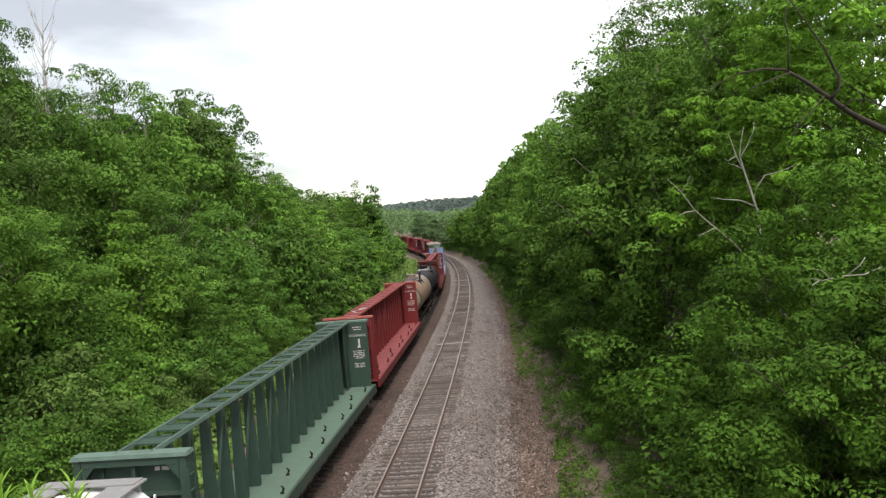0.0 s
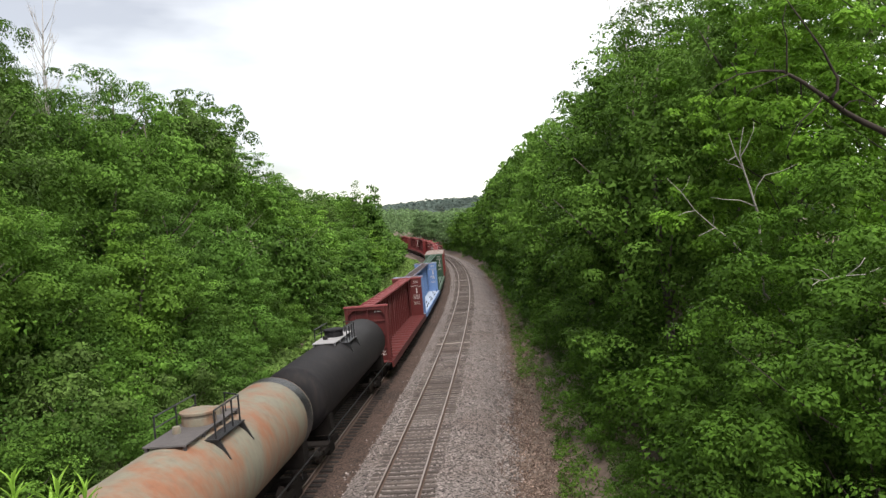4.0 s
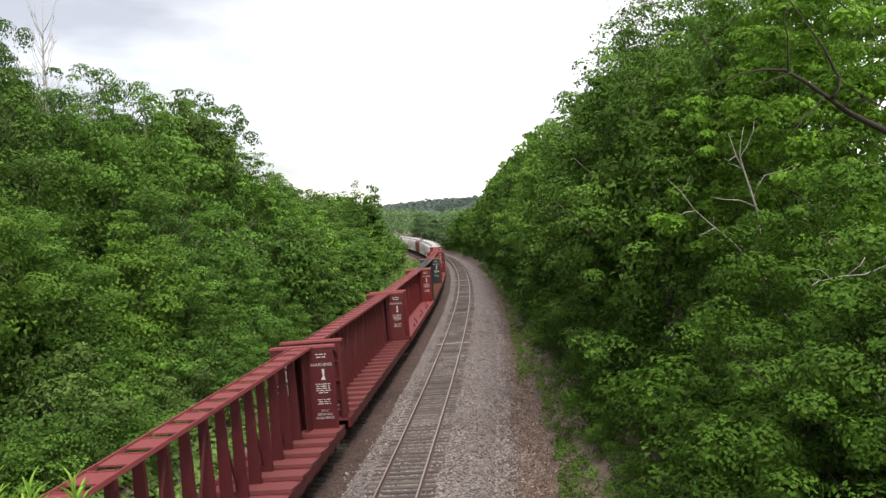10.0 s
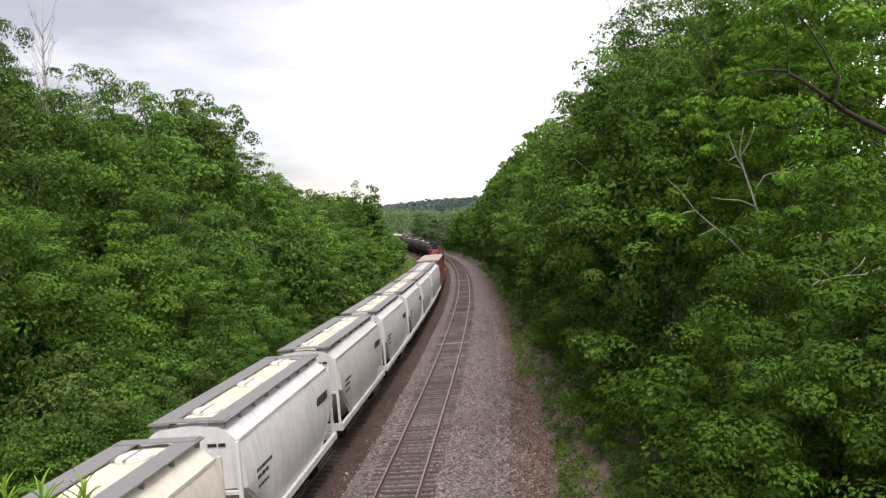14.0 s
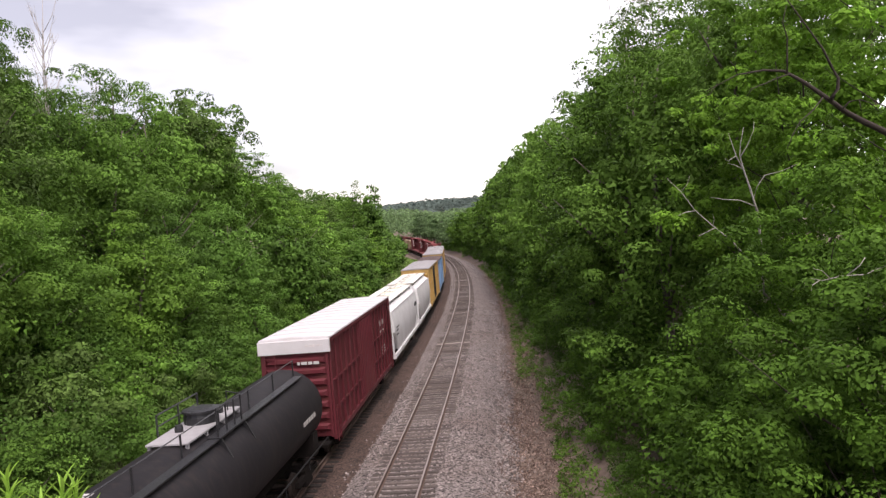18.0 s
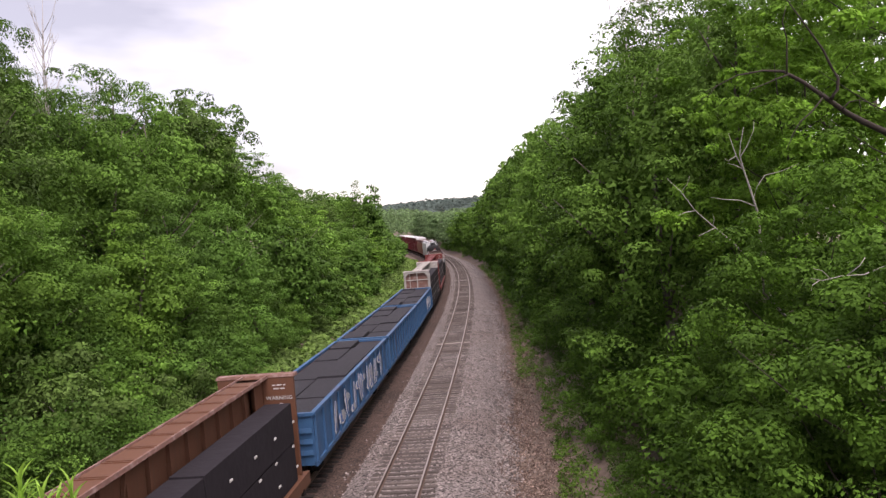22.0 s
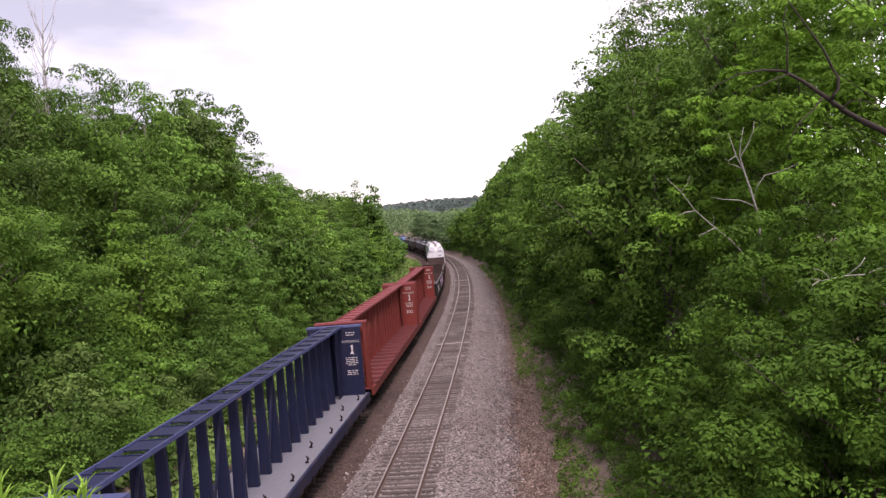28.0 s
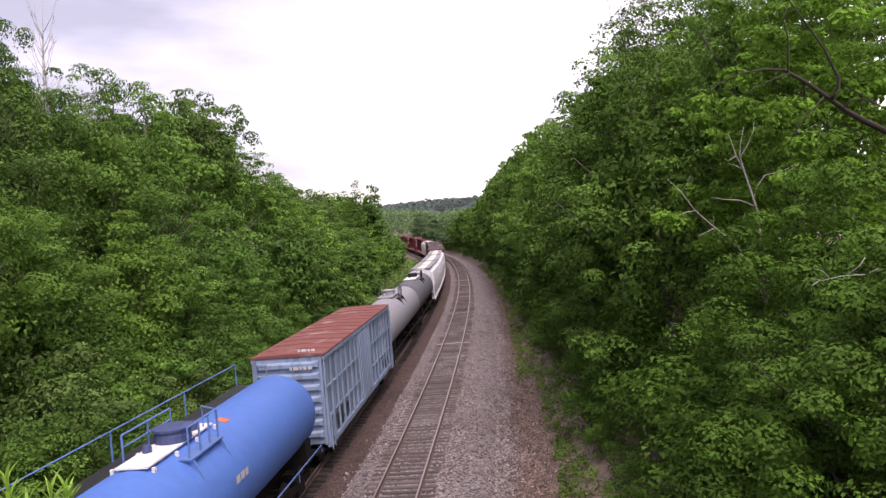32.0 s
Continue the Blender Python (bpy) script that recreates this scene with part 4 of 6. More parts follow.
def centerbeam(car, L, color, name, deck=None, risers=False, load=None, top=None, letters=M_WHITE, plate=None, spans=False, end=None, slot=0.36):
    """Bulkhead flat with a central truss, empty or loaded."""
    M = paint(name, color, rust=0.3, streak=0.3)
    MD = deck or M
    MT = top or M
    MP = plate or M
    B = L / 2 - 0.55
    zd, zt = 1.08, 4.55

    def frame_(s):
        s.box(-1.385, 1.385, -B, B, zd - 0.08, zd)
    part("deck", cached(("cb_deck", L), "deck", MD, frame_), car)
    part("centre_sill", cached(("cb_sill", L), "centre_sill", M_DARK, lambda s: s.box(-0.35, 0.35, -B, B, 0.55, zd - 0.084)), car)
    ss = cached(("cb_side", L), "side_sill", M_DARK if end else M, lambda s: s.box(-0.06, 0.06, -B, B, zd - 0.38, zd + 0.02, 0.004))
    for x in (-1.45, 1.45):
        part("side_sill", ss, car, (x, 0, 0))
    n = 19
    if risers:
        def riser(s):
            s.add([(-1.54, -0.5, 0), (1.54, -0.5, 0), (1.54, 0.5, 0), (-1.54, 0.5, 0), (-1.54, -0.5, 0.14), (1.54, -0.5, 0.14), (1.54, 0.5, 0.02), (-1.54, 0.5, 0.02)],
                  [(3, 2, 1, 0), (4, 5, 6, 7), (0, 1, 5, 4), (1, 2, 6, 5), (2, 3, 7, 6), (3, 0, 4, 7)])
        me = cached("cb_riser", "deck_riser", MD, riser)
        for i in range(18):
            part("deck_riser", me, car, (0, -B + 1.3 + i * (2 * B - 2.6) / 17, zd + 0.024))
    else:
        def pocket(s):
            s.box(-0.06, 0.06, -0.03, 0.03, 0, 0.05)
            s.tube([(0, 0, 0.04), (0.05, 0.03, 0.16), (-0.04, 0.06, 0.24)], [0.03, 0.045, 0.02], 5)
        me = cached("cb_pocket", "strap_anchor", M_DARK, pocket)
        for i in range(12):
            part("strap_anchor", me, car, (1.2 - 0.35 * (i % 3 == 1), -B + 1.6 + i * (2 * B - 3.2) / 11, zd + 0.004))

    def bulk(s):
        s.box(-1.33, 1.33, -0.06, 0.06, zd + 0.004, zt - 0.06)
    post_ = cached("cb_vrib", "bulkhead_post", M, lambda s: s.box(-0.1, 0.1, 0.062, 0.30, zd + 0.004, zt - 0.06, 0.015))
    mid_ = cached("cb_mrib", "bulkhead_stiffener", M, lambda s: s.box(-0.055, 0.055, 0.062, 0.24, zd + 0.004, zt - 0.24, 0.01))
    thin_ = cached("cb_trib", "bulkhead_stiffener", M, lambda s: s.box(-0.03, 0.03, 0.062, 0.16, zd + 0.004, zt - 0.24, 0.008))
    hr = cached("cb_hrib", "bulkhead_rib", M, lambda s: s.box(-1.15, 1.15, 0.062, 0.15, -0.045, 0.045, 0.012))
    header = cached("cb_head", "bulkhead_header", M, lambda s: s.box(-1.15, 1.15, 0.062, 0.29, zt - 0.24, zt - 0.064, 0.01))
    gusset = cached("cb_gus", "corner_gusset", M, lambda s: s.add([(0, 0.1, 0), (0.3, 0.1, 0), (0, 0.1, -0.34), (0, 0.28, 0), (0.3, 0.28, 0), (0, 0.28, -0.34)],
                                                                  [(0, 1, 2), (3, 5, 4), (0, 3, 4, 1), (1, 4, 5, 2), (2, 5, 3, 0)]))
    me = cached("cb_bulk", "bulkhead", M, bulk)
    cap = cached("cb_cap", "bulkhead_cap", MT, lambda s: s.box(-1.38, 1.38, -0.08, 0.33, zt - 0.06, zt + 0.03, 0.02))
    step = cached("cb_step", "end_ladder", M, lambda s: ladder(s, 0.0, 0.0, 1.0, 4.2, "y", 0.30, 0.36))
    for y, r in ((B - 0.36, 0), (-B + 0.36, 180)):
        bk = part("bulkhead", me, car, pose(0, y, 0, 0, 0, r))
        part("bulkhead_cap", cap, bk)
        if not r:
            continue  # the end towards the next car stays plain
        part("bulkhead_header", header, bk)
        if end:
            part("end_panel", cached("cb_endp", "end_panel", end, lambda s: s.box(-1.14, 1.14, 0.062, 0.075, zd + 0.01, zt - 0.25)), bk, label="rusty brown panel in a white frame")
        for x in (-1.25, 1.25):
            part("bulkhead_post", post_, bk, (x, 0, 0))
        part("bulkhead_stiffener", mid_, bk, (-0.05, 0, 0))
        part("bulkhead_stiffener", thin_, bk, (0.72, 0, 0))
        part("corner_gusset", gusset, bk, (-1.148, 0, zt - 0.242))
        part("corner_gusset", gusset, bk, pose(1.148, 0.38, zt - 0.242, 0, 0, 180))
        for z in (1.9, 2.75, 3.6):
            part("bulkhead_rib", hr, bk, (0, 0, z))
    part("end_ladder", step, car, (1.38, -B + 0.2, 0))
    # the far bulkhead's inner face carries loading notes
    def note_bars(s):
        bars(s, 0.42, 1.2, [(4.2, .04, .6), (4.08, .04, .5), (2.95, .035, .8), (2.86, .035, .7), (2.77, .035, .75), (2.68, .035, .8), (2.59, .035, .5), (2.3, .035, .7), (2.21, .035, .6),
                           (2.12, .035, .7)], B - 0.43)
        s.add([(.75, B - .43, 3.15), (.95, B - .43, 3.15), (.9, B - .43, 3.3), (.92, B - .43, 3.6), (.8, B - .43, 3.6), (.84, B - .43, 3.3)], [(0, 1, 2, 3, 4, 5)])
    part("loading_notes", cached(("cb_notes", L), "loading_notes", M_FADED if letters is M_WHITE else letters, note_bars), car, label="faded white loading instructions", kind="stuff")
    part("warning_sign", words_mesh("WARNING", 0.19, letters), car, pose(0.8, B - 0.436, 3.72, 90, 0, 0), label="the word WARNING in white")

    if spans:
        for z, text in ((1.98, "72'-6\""), (1.83, "BETWEEN"), (1.68, "BULKHEADS")):
            part("span_sign", words_mesh(text, 0.14, letters), car, pose(0.8, B - 0.436, z - 0.18, 90, 0, 0), label="white words on the space between bulkheads")
        part("loading_notes", cached(("cb_notes", L), "loading_notes", M_FADED, note_bars), car, (-1.62, 0, 0), label="faded white loading instructions", kind="stuff")
        part("warning_sign", words_mesh("WARNING", 0.19, letters), car, pose(-0.8, B - 0.436, 3.72, 90, 0, 0), label="the word WARNING in white")

    # truss: paired posts, braces, top chord with cross plates
    def post(s):
        s.add([(-.19, -.1, zd + .004), (.19, -.1, zd + .004), (.19, .1, zd + .004), (-.19, .1, zd + .004),
               (-.13, -.055, zt - .06), (.13, -.055, zt - .06), (.13, .055, zt - .06), (-.13, .055, zt - .06)],
              [(3, 2, 1, 0), (4, 5, 6, 7), (0, 1, 5, 4), (1, 2, 6, 5), (2, 3, 7, 6), (3, 0, 4, 7)])
    pm = cached("cb_post", "post", M, post)
    pitch = (2 * B - 1.6) / (n - 1)
    ys = [-B + 0.8 + i * pitch for i in range(n)]
    for y in ys[1:-1]:
        part("post", pm, car, (0, y, 0))

    def brace(s):
        s.tube([(0.1, -pitch / 2, zd + 0.1), (0.1, pitch / 2, zt - 0.2)], 0.05, 4)
    bm_ = cached(("cb_brace", L), "brace", M, brace)
    for i in range(1, n - 2, 2):
        part("brace", bm_, car, pose(0, (ys[i] + ys[i + 1]) / 2, 0, 0, 0, 180 if i > n / 2 else 0))

    def chord(s):
        for x in (-0.42, 0.42):
            s.box(x - 0.03, x + 0.03, -B + 0.3, B - 0.3, zt - 0.08, zt + 0.03, 0.006)
        for x in (-0.05, 0.05):
            s.box(x - 0.02, x + 0.02, -B + 0.3, B - 0.3, zt - 0.3, zt - 0.2)
    part("top_chord", cached(("cb_chord", L), "top_chord", MT, chord), car)
    hl = pitch * (1 - slot) / 2
    cp = cached(("cb_plate", L, slot), "cross_plate", MP, lambda s: s.box(-0.38, 0.38, -hl, hl, zt - 0.06, zt - 0.02).box(-0.38, 0.38, hl - 0.04, hl, zt - 0.02, zt + 0.005))
    for y in ys:
        part("cross_plate", cp, car, (0, y + pitch / 2 if y < ys[-1] else y, 0))
    part("winch_row", cached(("cb_winch", L), "winch_row", M_DARK, lambda s: [s.box(1.44, 1.54, -B + 0.9 + i * (2 * B - 1.8) / 21 - 0.09, -B + 0.9 + i * (2 * B - 1.8) / 21 + 0.09, zd - 0.52, zd - 0.34, 0.02) for i in range(22)]), car, kind="stuff")
    # reporting marks and notes on the end that faces the engine
    part("end_notes", cached(("cb_endbars", L), "end_notes", M_FADED if letters is M_WHITE else letters,
                             lambda s: bars(s, 0.42, 1.1, [(4.12, .09, .8), (1.62, .05, .9), (1.52, .05, .7), (1.42, .05, .8)], -B + 0.36 - 0.064 - 0.006)), car, label="faded white reporting marks", kind="stuff")
    # solid webs beside both bulkheads
    def web(s):
        s.box(-0.24, -0.2, -0.4, 0.4, zd + .004, zt - .13)
        s.box(0.2, 0.24, -0.4, 0.4, zd + .004, zt - .13)
    wm = cached("cb_web", "end_web", M, web)
    for y in (-B + 0.85, B - 0.85):
        part("end_web", wm, car, (0, y, 0))
    if load:
        # on the white-framed car this panel is dark, imitating shaded openings
        part("web_panel", cached(("cb_panel", L), "web_panel", M_DARK if end else M, lambda s: s.box(-.03, .03, -B + 1.3, B - 1.3, zd + .004, zt - .31)), car)
        rng = random.Random(int(L * 100) + len(name))
        kind, h, mats = load
        for side in (-1, 1):
            x0, x1 = (0.44, 1.4) if side > 0 else (-1.4, -0.44)
            y, tiers = -B + 0.75, 2 if kind == "wrap" else 4
            while y < B - 1.3:
                ln = min(rng.choice((6.0, 7.2) if kind == "wrap" else (2.4, 3.0, 3.6, 4.8)), B - 0.75 - y)
                for k in range(tiers):
                    top = h + rng.uniform(-0.06, 0.06)
                    z0, z1 = zd + 0.01 + k * (top - zd) / tiers + 0.03, zd + (k + 1) * (top - zd) / tiers
                    part("lumber_pack", Shape().box(x0 + rng.uniform(0, .03), x1 - rng.uniform(0, .05), y + 0.02, y + ln - 0.03, z0, z1, 0.015).mesh("lumber_pack", rng.choice(mats)), car)
                y += ln
        st = cached(("strap", h, kind), "strap", M_BLACKLET if kind != "lumber" else M_STEEL, lambda s: s.box(1.405, 1.42, -0.03, 0.03, zd, h + 0.02).box(0.44, 1.42, -0.03, 0.03, h + 0.06, h + 0.075))
        for i in range(11):
            y = -B + 1.4 + i * (2 * B - 2.8) / 10
            if kind != "wrap":
                part("strap", st, car, (0, y, 0))
            if kind == "wrap":
                for k in range(3):
                    part("strap_pad", cached("cb_pad", "strap_pad", M_WHITE, lambda s: s.box(1.4, 1.43, -.09, .09, -.03, .03)), car, (0, y + .25 + rng.uniform(-.2, .2), 1.6 + .75 * k))
    running_gear(car, L)


def boxcar(car, L, color, name, roof, door=None, door_y=0.0, door_w=3.0, H=4.6, ribs=True, white_cap=False, seams=True, streak=0.35, rust=0.3):
    M = paint(name, color, rust=rust, streak=streak)
    MDo = door or M
    B = L / 2 - 0.5
    W = 1.37

    def body(s):
        s.box(-W, W, -B, B, 1.02, H - 0.12)
        s.box(-0.3, 0.3, -B, B, 0.6, 1.02)
    part("body", cached(("box_body", L, H), "body", M, body), car)

    def rib(s):
        s.box(0, 0.1, -0.06, 0.06, 0, H - 0.34 - 1.0, 0.02)
    rm = cached(("box_rib", H), "side_post", M, rib)
    k = int(2 * B / 0.95)
    if ribs:
        for i in range(k + 1):
            y = -B + 0.1 + i * (2 * B - 0.2) / k
            if abs(y - door_y) > door_w / 2 + 0.08:
                for x, r in ((W, 0), (-W, 180)):
                    part("side_post", rm, car, pose(x, y, 1.08, 0, 0, r))
    sill = cached(("box_sill", L), "side_sill", M, lambda s: s.box(-0.03, 0.1, -B, B, 0.88, 1.08))
    eave = cached(("box_eave", L), "eave_rail", M, lambda s: s.box(-0.02, 0.1, -B, B, -0.14, 0.0))
    for x, r in ((W, 0), (-W, 180)):
        part("side_sill", sill, car, pose(x, 0, 0, 0, 0, r))
        part("eave_rail", eave, car, pose(x, 0, H - 0.12, 0, 0, r))
        if ribs:
            for z in (2.05, 3.2):
                for y0, y1 in ((-B + 0.05, door_y - door_w / 2 - 0.1), (door_y + door_w / 2 + 0.1, B - 0.05)):
                    part("belt_rail", cached(("box_belt", L, round(y1 - y0, 2)), "belt_rail", M, lambda s: s.box(0, 0.075, -(y1 - y0) / 2, (y1 - y0) / 2, -0.035, 0.035, 0.01)), car, pose(x, (y0 + y1) / 2 * (1 if x > 0 else -1), z, 0, 0, r))

        def dr(s):
            # one pressed sheet with upright ridges
            n = max(4, int(door_w / 0.4))
            line = [(0.0, -door_w / 2)]
            for j in range(n):
                y0 = -door_w / 2 + door_w * j / n
                w = door_w / n
                line += [(.06, y0 + .02), (.06, y0 + w * .55), (.105, y0 + w * .65), (.105, y0 + w * .9)]
            line += [(.06, door_w / 2 - .01), (0.0, door_w / 2)]
            s.loft([[(x, y, z) for x, y in line] for z in (1.12, H - 0.3)])
        part("door", cached(("box_door", door_w, H), "door", MDo, dr), car, pose(x, door_y if x > 0 else -door_y, 0, 0, 0, r))

    def endp(s):
        z = 1.25
        while z < H - 0.4:
            s.add([(-W + .1, 0, z), (W - .1, 0, z), (W - .1, 0, z + .3), (-W + .1, 0, z + .3), (-W + .25, .11, z + .08), (W - .25, .11, z + .08), (W - .25, .11, z + .22), (-W + .25, .11, z + .22)],
                  [(4, 5, 6, 7)[::-1], (0, 1, 5, 4)[::-1], (1, 2, 6, 5)[::-1], (2, 3, 7, 6)[::-1], (3, 0, 4, 7)[::-1]])
            z += 0.46
        ladder(s, W - 0.35, 0.14, 1.1, H - 0.3, "x", 0.42)
        s.box(-W, -W + 0.1, -0.02, 0.1, 1.0, H - 0.15)
        s.box(W - 0.1, W, -0.02, 0.1, 1.0, H - 0.15)
    em = cached(("box_end", H), "corrugated_end", M, endp)
    for y, r in ((B, 0), (-B, 180)):
        part("corrugated_end", em, car, pose(0, y, 0, 0, 0, r))
    if white_cap:
        cm = cached(("box_cap", H), "end_cap", roof, lambda s: s.box(-W - .11, W + .11, -.02, .16, H - .62, H - .1))
        for y, r in ((B + .02, 0), (-B - .02, 180)):
            part("end_cap", cm, car, pose(0, y, 0, 0, 0, r))

    def rf(s):
        s.loft([[(-W - .1, y, H - .1), (-W - .1, y, H - .04), (0, y, H + .02), (W + .1, y, H - .04), (W + .1, y, H - .1)] for y in (-B - .04, B + .04)])
    ro = part("roof", cached(("box_roof", L, H), "roof", roof, rf), car)
    if seams:
        def seam(s):
            s.loft([[(-W - .1, y, H - .039), (-W - .1, y, H - .022), (0, y, H + .038), (W + .1, y, H - .022), (W + .1, y, H - .039), (0, y, H + .018)] for y in (-.03, .03)])
        sm = cached(("box_seam", H), "roof_seam", roof, seam)
        k = int(2 * B / 1.25)
        for i in range(k + 1):
            part("roof_seam", sm, ro, (0, -B + .05 + i * (2 * B - .1) / k, 0.004))
    lm = Shape()
    ladder(lm, W + 0.13, B - 0.4, 0.75, H - 0.2)
    ladder(lm, W + 0.13, -B + 0.4, 0.75, 2.2)
    part("ladder", lm.mesh("ladder", M), car)
    running_gear(car, L)


def hopper(car, L, color, name, hatch="round", hatches=3, roof=None, hatch_mat=None, strip=None, walk_mat=None, H=4.35, straight=False, streak=0.3, rust=0.2, seam_rails=False, tint=(0.16, 0.08, 0.05), plo=0.52):
    """Covered hopper with rounded sides, roof walks and loading hatches."""
    M = paint(name, tuple(min(1.0, c * 1.18) for c in color), rust=rust, streak=streak * 0.5, rough=0.5, tint=tint, plo=plo)
    MR = roof or M
    MW = walk_mat or M_GALV
    MH = hatch_mat or MR
    B = L / 2 - 0.55
    W = 1.52
    if straight:
        prof = [(W, 1.15), (W, H - 0.42), (W - .06, H - .3), (1.0, H - .08), (0.0, H)]
    else:
        prof = [(W - .12, 1.2), (W - .02, 1.8), (W, 2.6), (W - .06, 3.4), (W - .2, H - .45), (W - .5, H - .18), (.8, H - .07), (0.0, H)]
    full = prof + [(-x, z) for x, z in reversed(prof[:-1])]

    def body(s):
        rings = []
        for y, cut in ((-B + 0.25, 0), (-B + 0.252, 0), (B - 0.252, 0), (B - 0.25, 0)):
            rings.append([(x, y, z) for x, z in full])
        k = 3 if straight else 5
        for q in (slice(0, k), slice(len(full) - k, None)):
            # the lower corners are cut away along the slope sheets
            row = []
            for y, lift in ((-B + .25, 1.0), (-B + 1.9, 0.0), (B - 1.9, 0.0), (B - .25, 1.0)):
                row.append([(x, y, z + lift * (max(z, 2.58 + .02 * j) - z)) for j, (x, _, z) in enumerate(rings[0][q])])
            s.loft(row, caps=False, closed=False)
        # upright head and inward slope sheet at both ends
        for sg in (-1, 1):
            y0 = sg * (B - 0.25)
            top = [(x, y0, z) for x, z in full if z > 2.55]
            n = len(top)
            low = [(top[-1][0] * .95, sg * (B - 2.2), 1.25), (top[0][0] * .95, sg * (B - 2.2), 1.25)]
            f = tuple(range(n))
            s.add(top, [f if sg < 0 else f[::-1]])
            q = [top[0], top[-1], low[0], low[1]]
            s.add(q, [(0, 1, 2, 3) if sg > 0 else (3, 2, 1, 0)])
    part("body", cached(("hop_body", L, H, straight), "body", M, body, smooth=not straight), car)

    def crown_(s):
        k = 2 if straight else 4
        s.loft([[(x, y, z) for x, z in full[k:len(full) - k]] for y in (-B + 0.25, B - 0.25)], caps=False, closed=False)
    part("roof", cached(("hop_roof", L, H, straight), "roof", MR, crown_), car)

    def sill(s):
        for x in (-1, 1):
            s.box(x * 1.44 - .07, x * 1.44 + .07, -B, B, 0.98, 1.2)
        s.box(-.3, .3, -B, B, .7, 1.1)
        for y in (-B + .05, B - .05):
            s.box(-1.5, 1.5, y - .06, y + .06, .95, 1.25)
    part("side_sill", cached(("hop_sill", L), "side_sill", M, sill), car)

    def chute(s):
        s.loft([[(x * k, y * k, z) for x, y in ((-1.2, -1.5), (1.2, -1.5), (1.2, 1.5), (-1.2, 1.5))] for k, z in ((.4, .42), (1.0, 1.25))])
    cm = cached("hop_chute", "discharge_chute", M, chute)
    k = 2 if L < 15 else 3
    for i in range(k):
        part("discharge_chute", cm, car, (0, (i - (k - 1) / 2) * (2 * B - 5) / k, 0))

    if not straight:
        er = cached(("hop_eave", L, H), "eave_seam", M, lambda s: s.box(-.03, .035, -B + .25, B - .25, H - .5, H - .42))
        for x, r in ((W - .19, 0), (-W + .19, 180)):
            part("eave_seam", er, car, pose(x, 0, 0, 0, 0, r))

    def post(s):
        s.box(0, .06, -.05, .05, 1.2, H - .5)
    if straight:
        pm = cached(("hop_post", H), "side_post", M, post)
        n = int(2 * B / 1.3)
        for i in range(n + 1):
            for x, r in ((W, 0), (-W, 180)):
                part("side_post", pm, car, pose(x, -B + .4 + i * (2 * B - .8) / n, 0, 0, 0, r))
    # end cage: corner posts, ladder, top bar
    def cage(s):
        for x in (-1.38, 1.38):
            s.box(x - .05, x + .05, 0, .1, 1.2, H - .45)
        s.box(-1.38, 1.38, 0, .08, 2.5, 2.6)
        ladder(s, .95, .06, 1.1, H - .3, "x", .42)
        for x in (-.7, .7):
            s.tube([(x, .05, 1.1), (x, -.9, 2.5)], .05, 5)
    gm = cached(("hop_cage", H), "end_frame", M, cage)
    for y, r in ((B - .12, 0), (-B + .12, 180)):
        part("end_frame", gm, car, pose(0, y, 0, 0, 0, r))

    def walks(s):
        for x in (-1, 1):
            s.box(x * .80 - .30, x * .80 + .30, -B + .2, B - .2, H + .06, H + .1)
            for j in range(9):
                y = -B + .3 + j * (2 * B - .6) / 8
                s.box(x * .78 - .22, x * .78 + .22, y - .03, y + .03, H - .14, H + .06)
        for y in (-B + .42, B - .42):
            s.box(-1.03, 1.03, y - .2, y + .2, H + .1, H + .13)
    part("roof_walk", cached(("hop_walk", L, H), "roof_walk", MW, walks), car, label="grey grating walkway")
    if strip:
        part("hatch_strip", cached(("hop_strip", L, H), "hatch_strip", strip, lambda s: s.box(-.48, .48, -B + .8, B - .8, H - .06, H + .03)), car)
    if hatch == "round":
        hm = cached(("hop_hatch", H), "hatch", MH, lambda s: s.disc((0, 0, H + .02), .42, .13))
    elif hatch == "bean":
        hm = cached(("hop_bean", H), "hatch", MH, lambda s: s.disc((0, -.22, H + .02), .27, .12).disc((0, .22, H + .02), .27, .13).box(-.32, .32, -.04, .04, H + .1, H + .16))
    else:
        hm = cached(("hop_sq", H), "hatch", MH, lambda s: s.box(-.36, .36, -.3, .3, H + .02, H + .13, .03).box(-.44, .44, -.03, .03, H + .13, H + .16))
    for i in range(hatches):
        y = -B + 1.6 + (i * (2 * B - 3.2) / (hatches - 1) if hatches > 1 else 0)
        hh = part("hatch", hm, car, (0, y, 0))
        if hatch == "round":
            part("hatch_clamp", cached(("hop_clamp", H), "hatch_clamp", M_GALV, lambda s: s.box(-.025, .025, -.48, .48, H + .13, H + .16).box(-.46, -.40, -.2, .2, H + .02, H + .1)), hh)
    if seam_rails:
        def rail_(s):
            for x in (1.08,):
                s.tube([(x, -B + .3, H + .32), (x, B - .3, H + .32)], .025, 5)
                for j in range(10):
                    y = -B + .3 + j * (2 * B - .6) / 9
                    s.tube([(x, y, H - .15), (x, y, H + .32)], .02, 4)
        part("roof_rail", cached(("hop_rail", L, H), "roof_rail", M_GALV, rail_), car)
    running_gear(car, L)


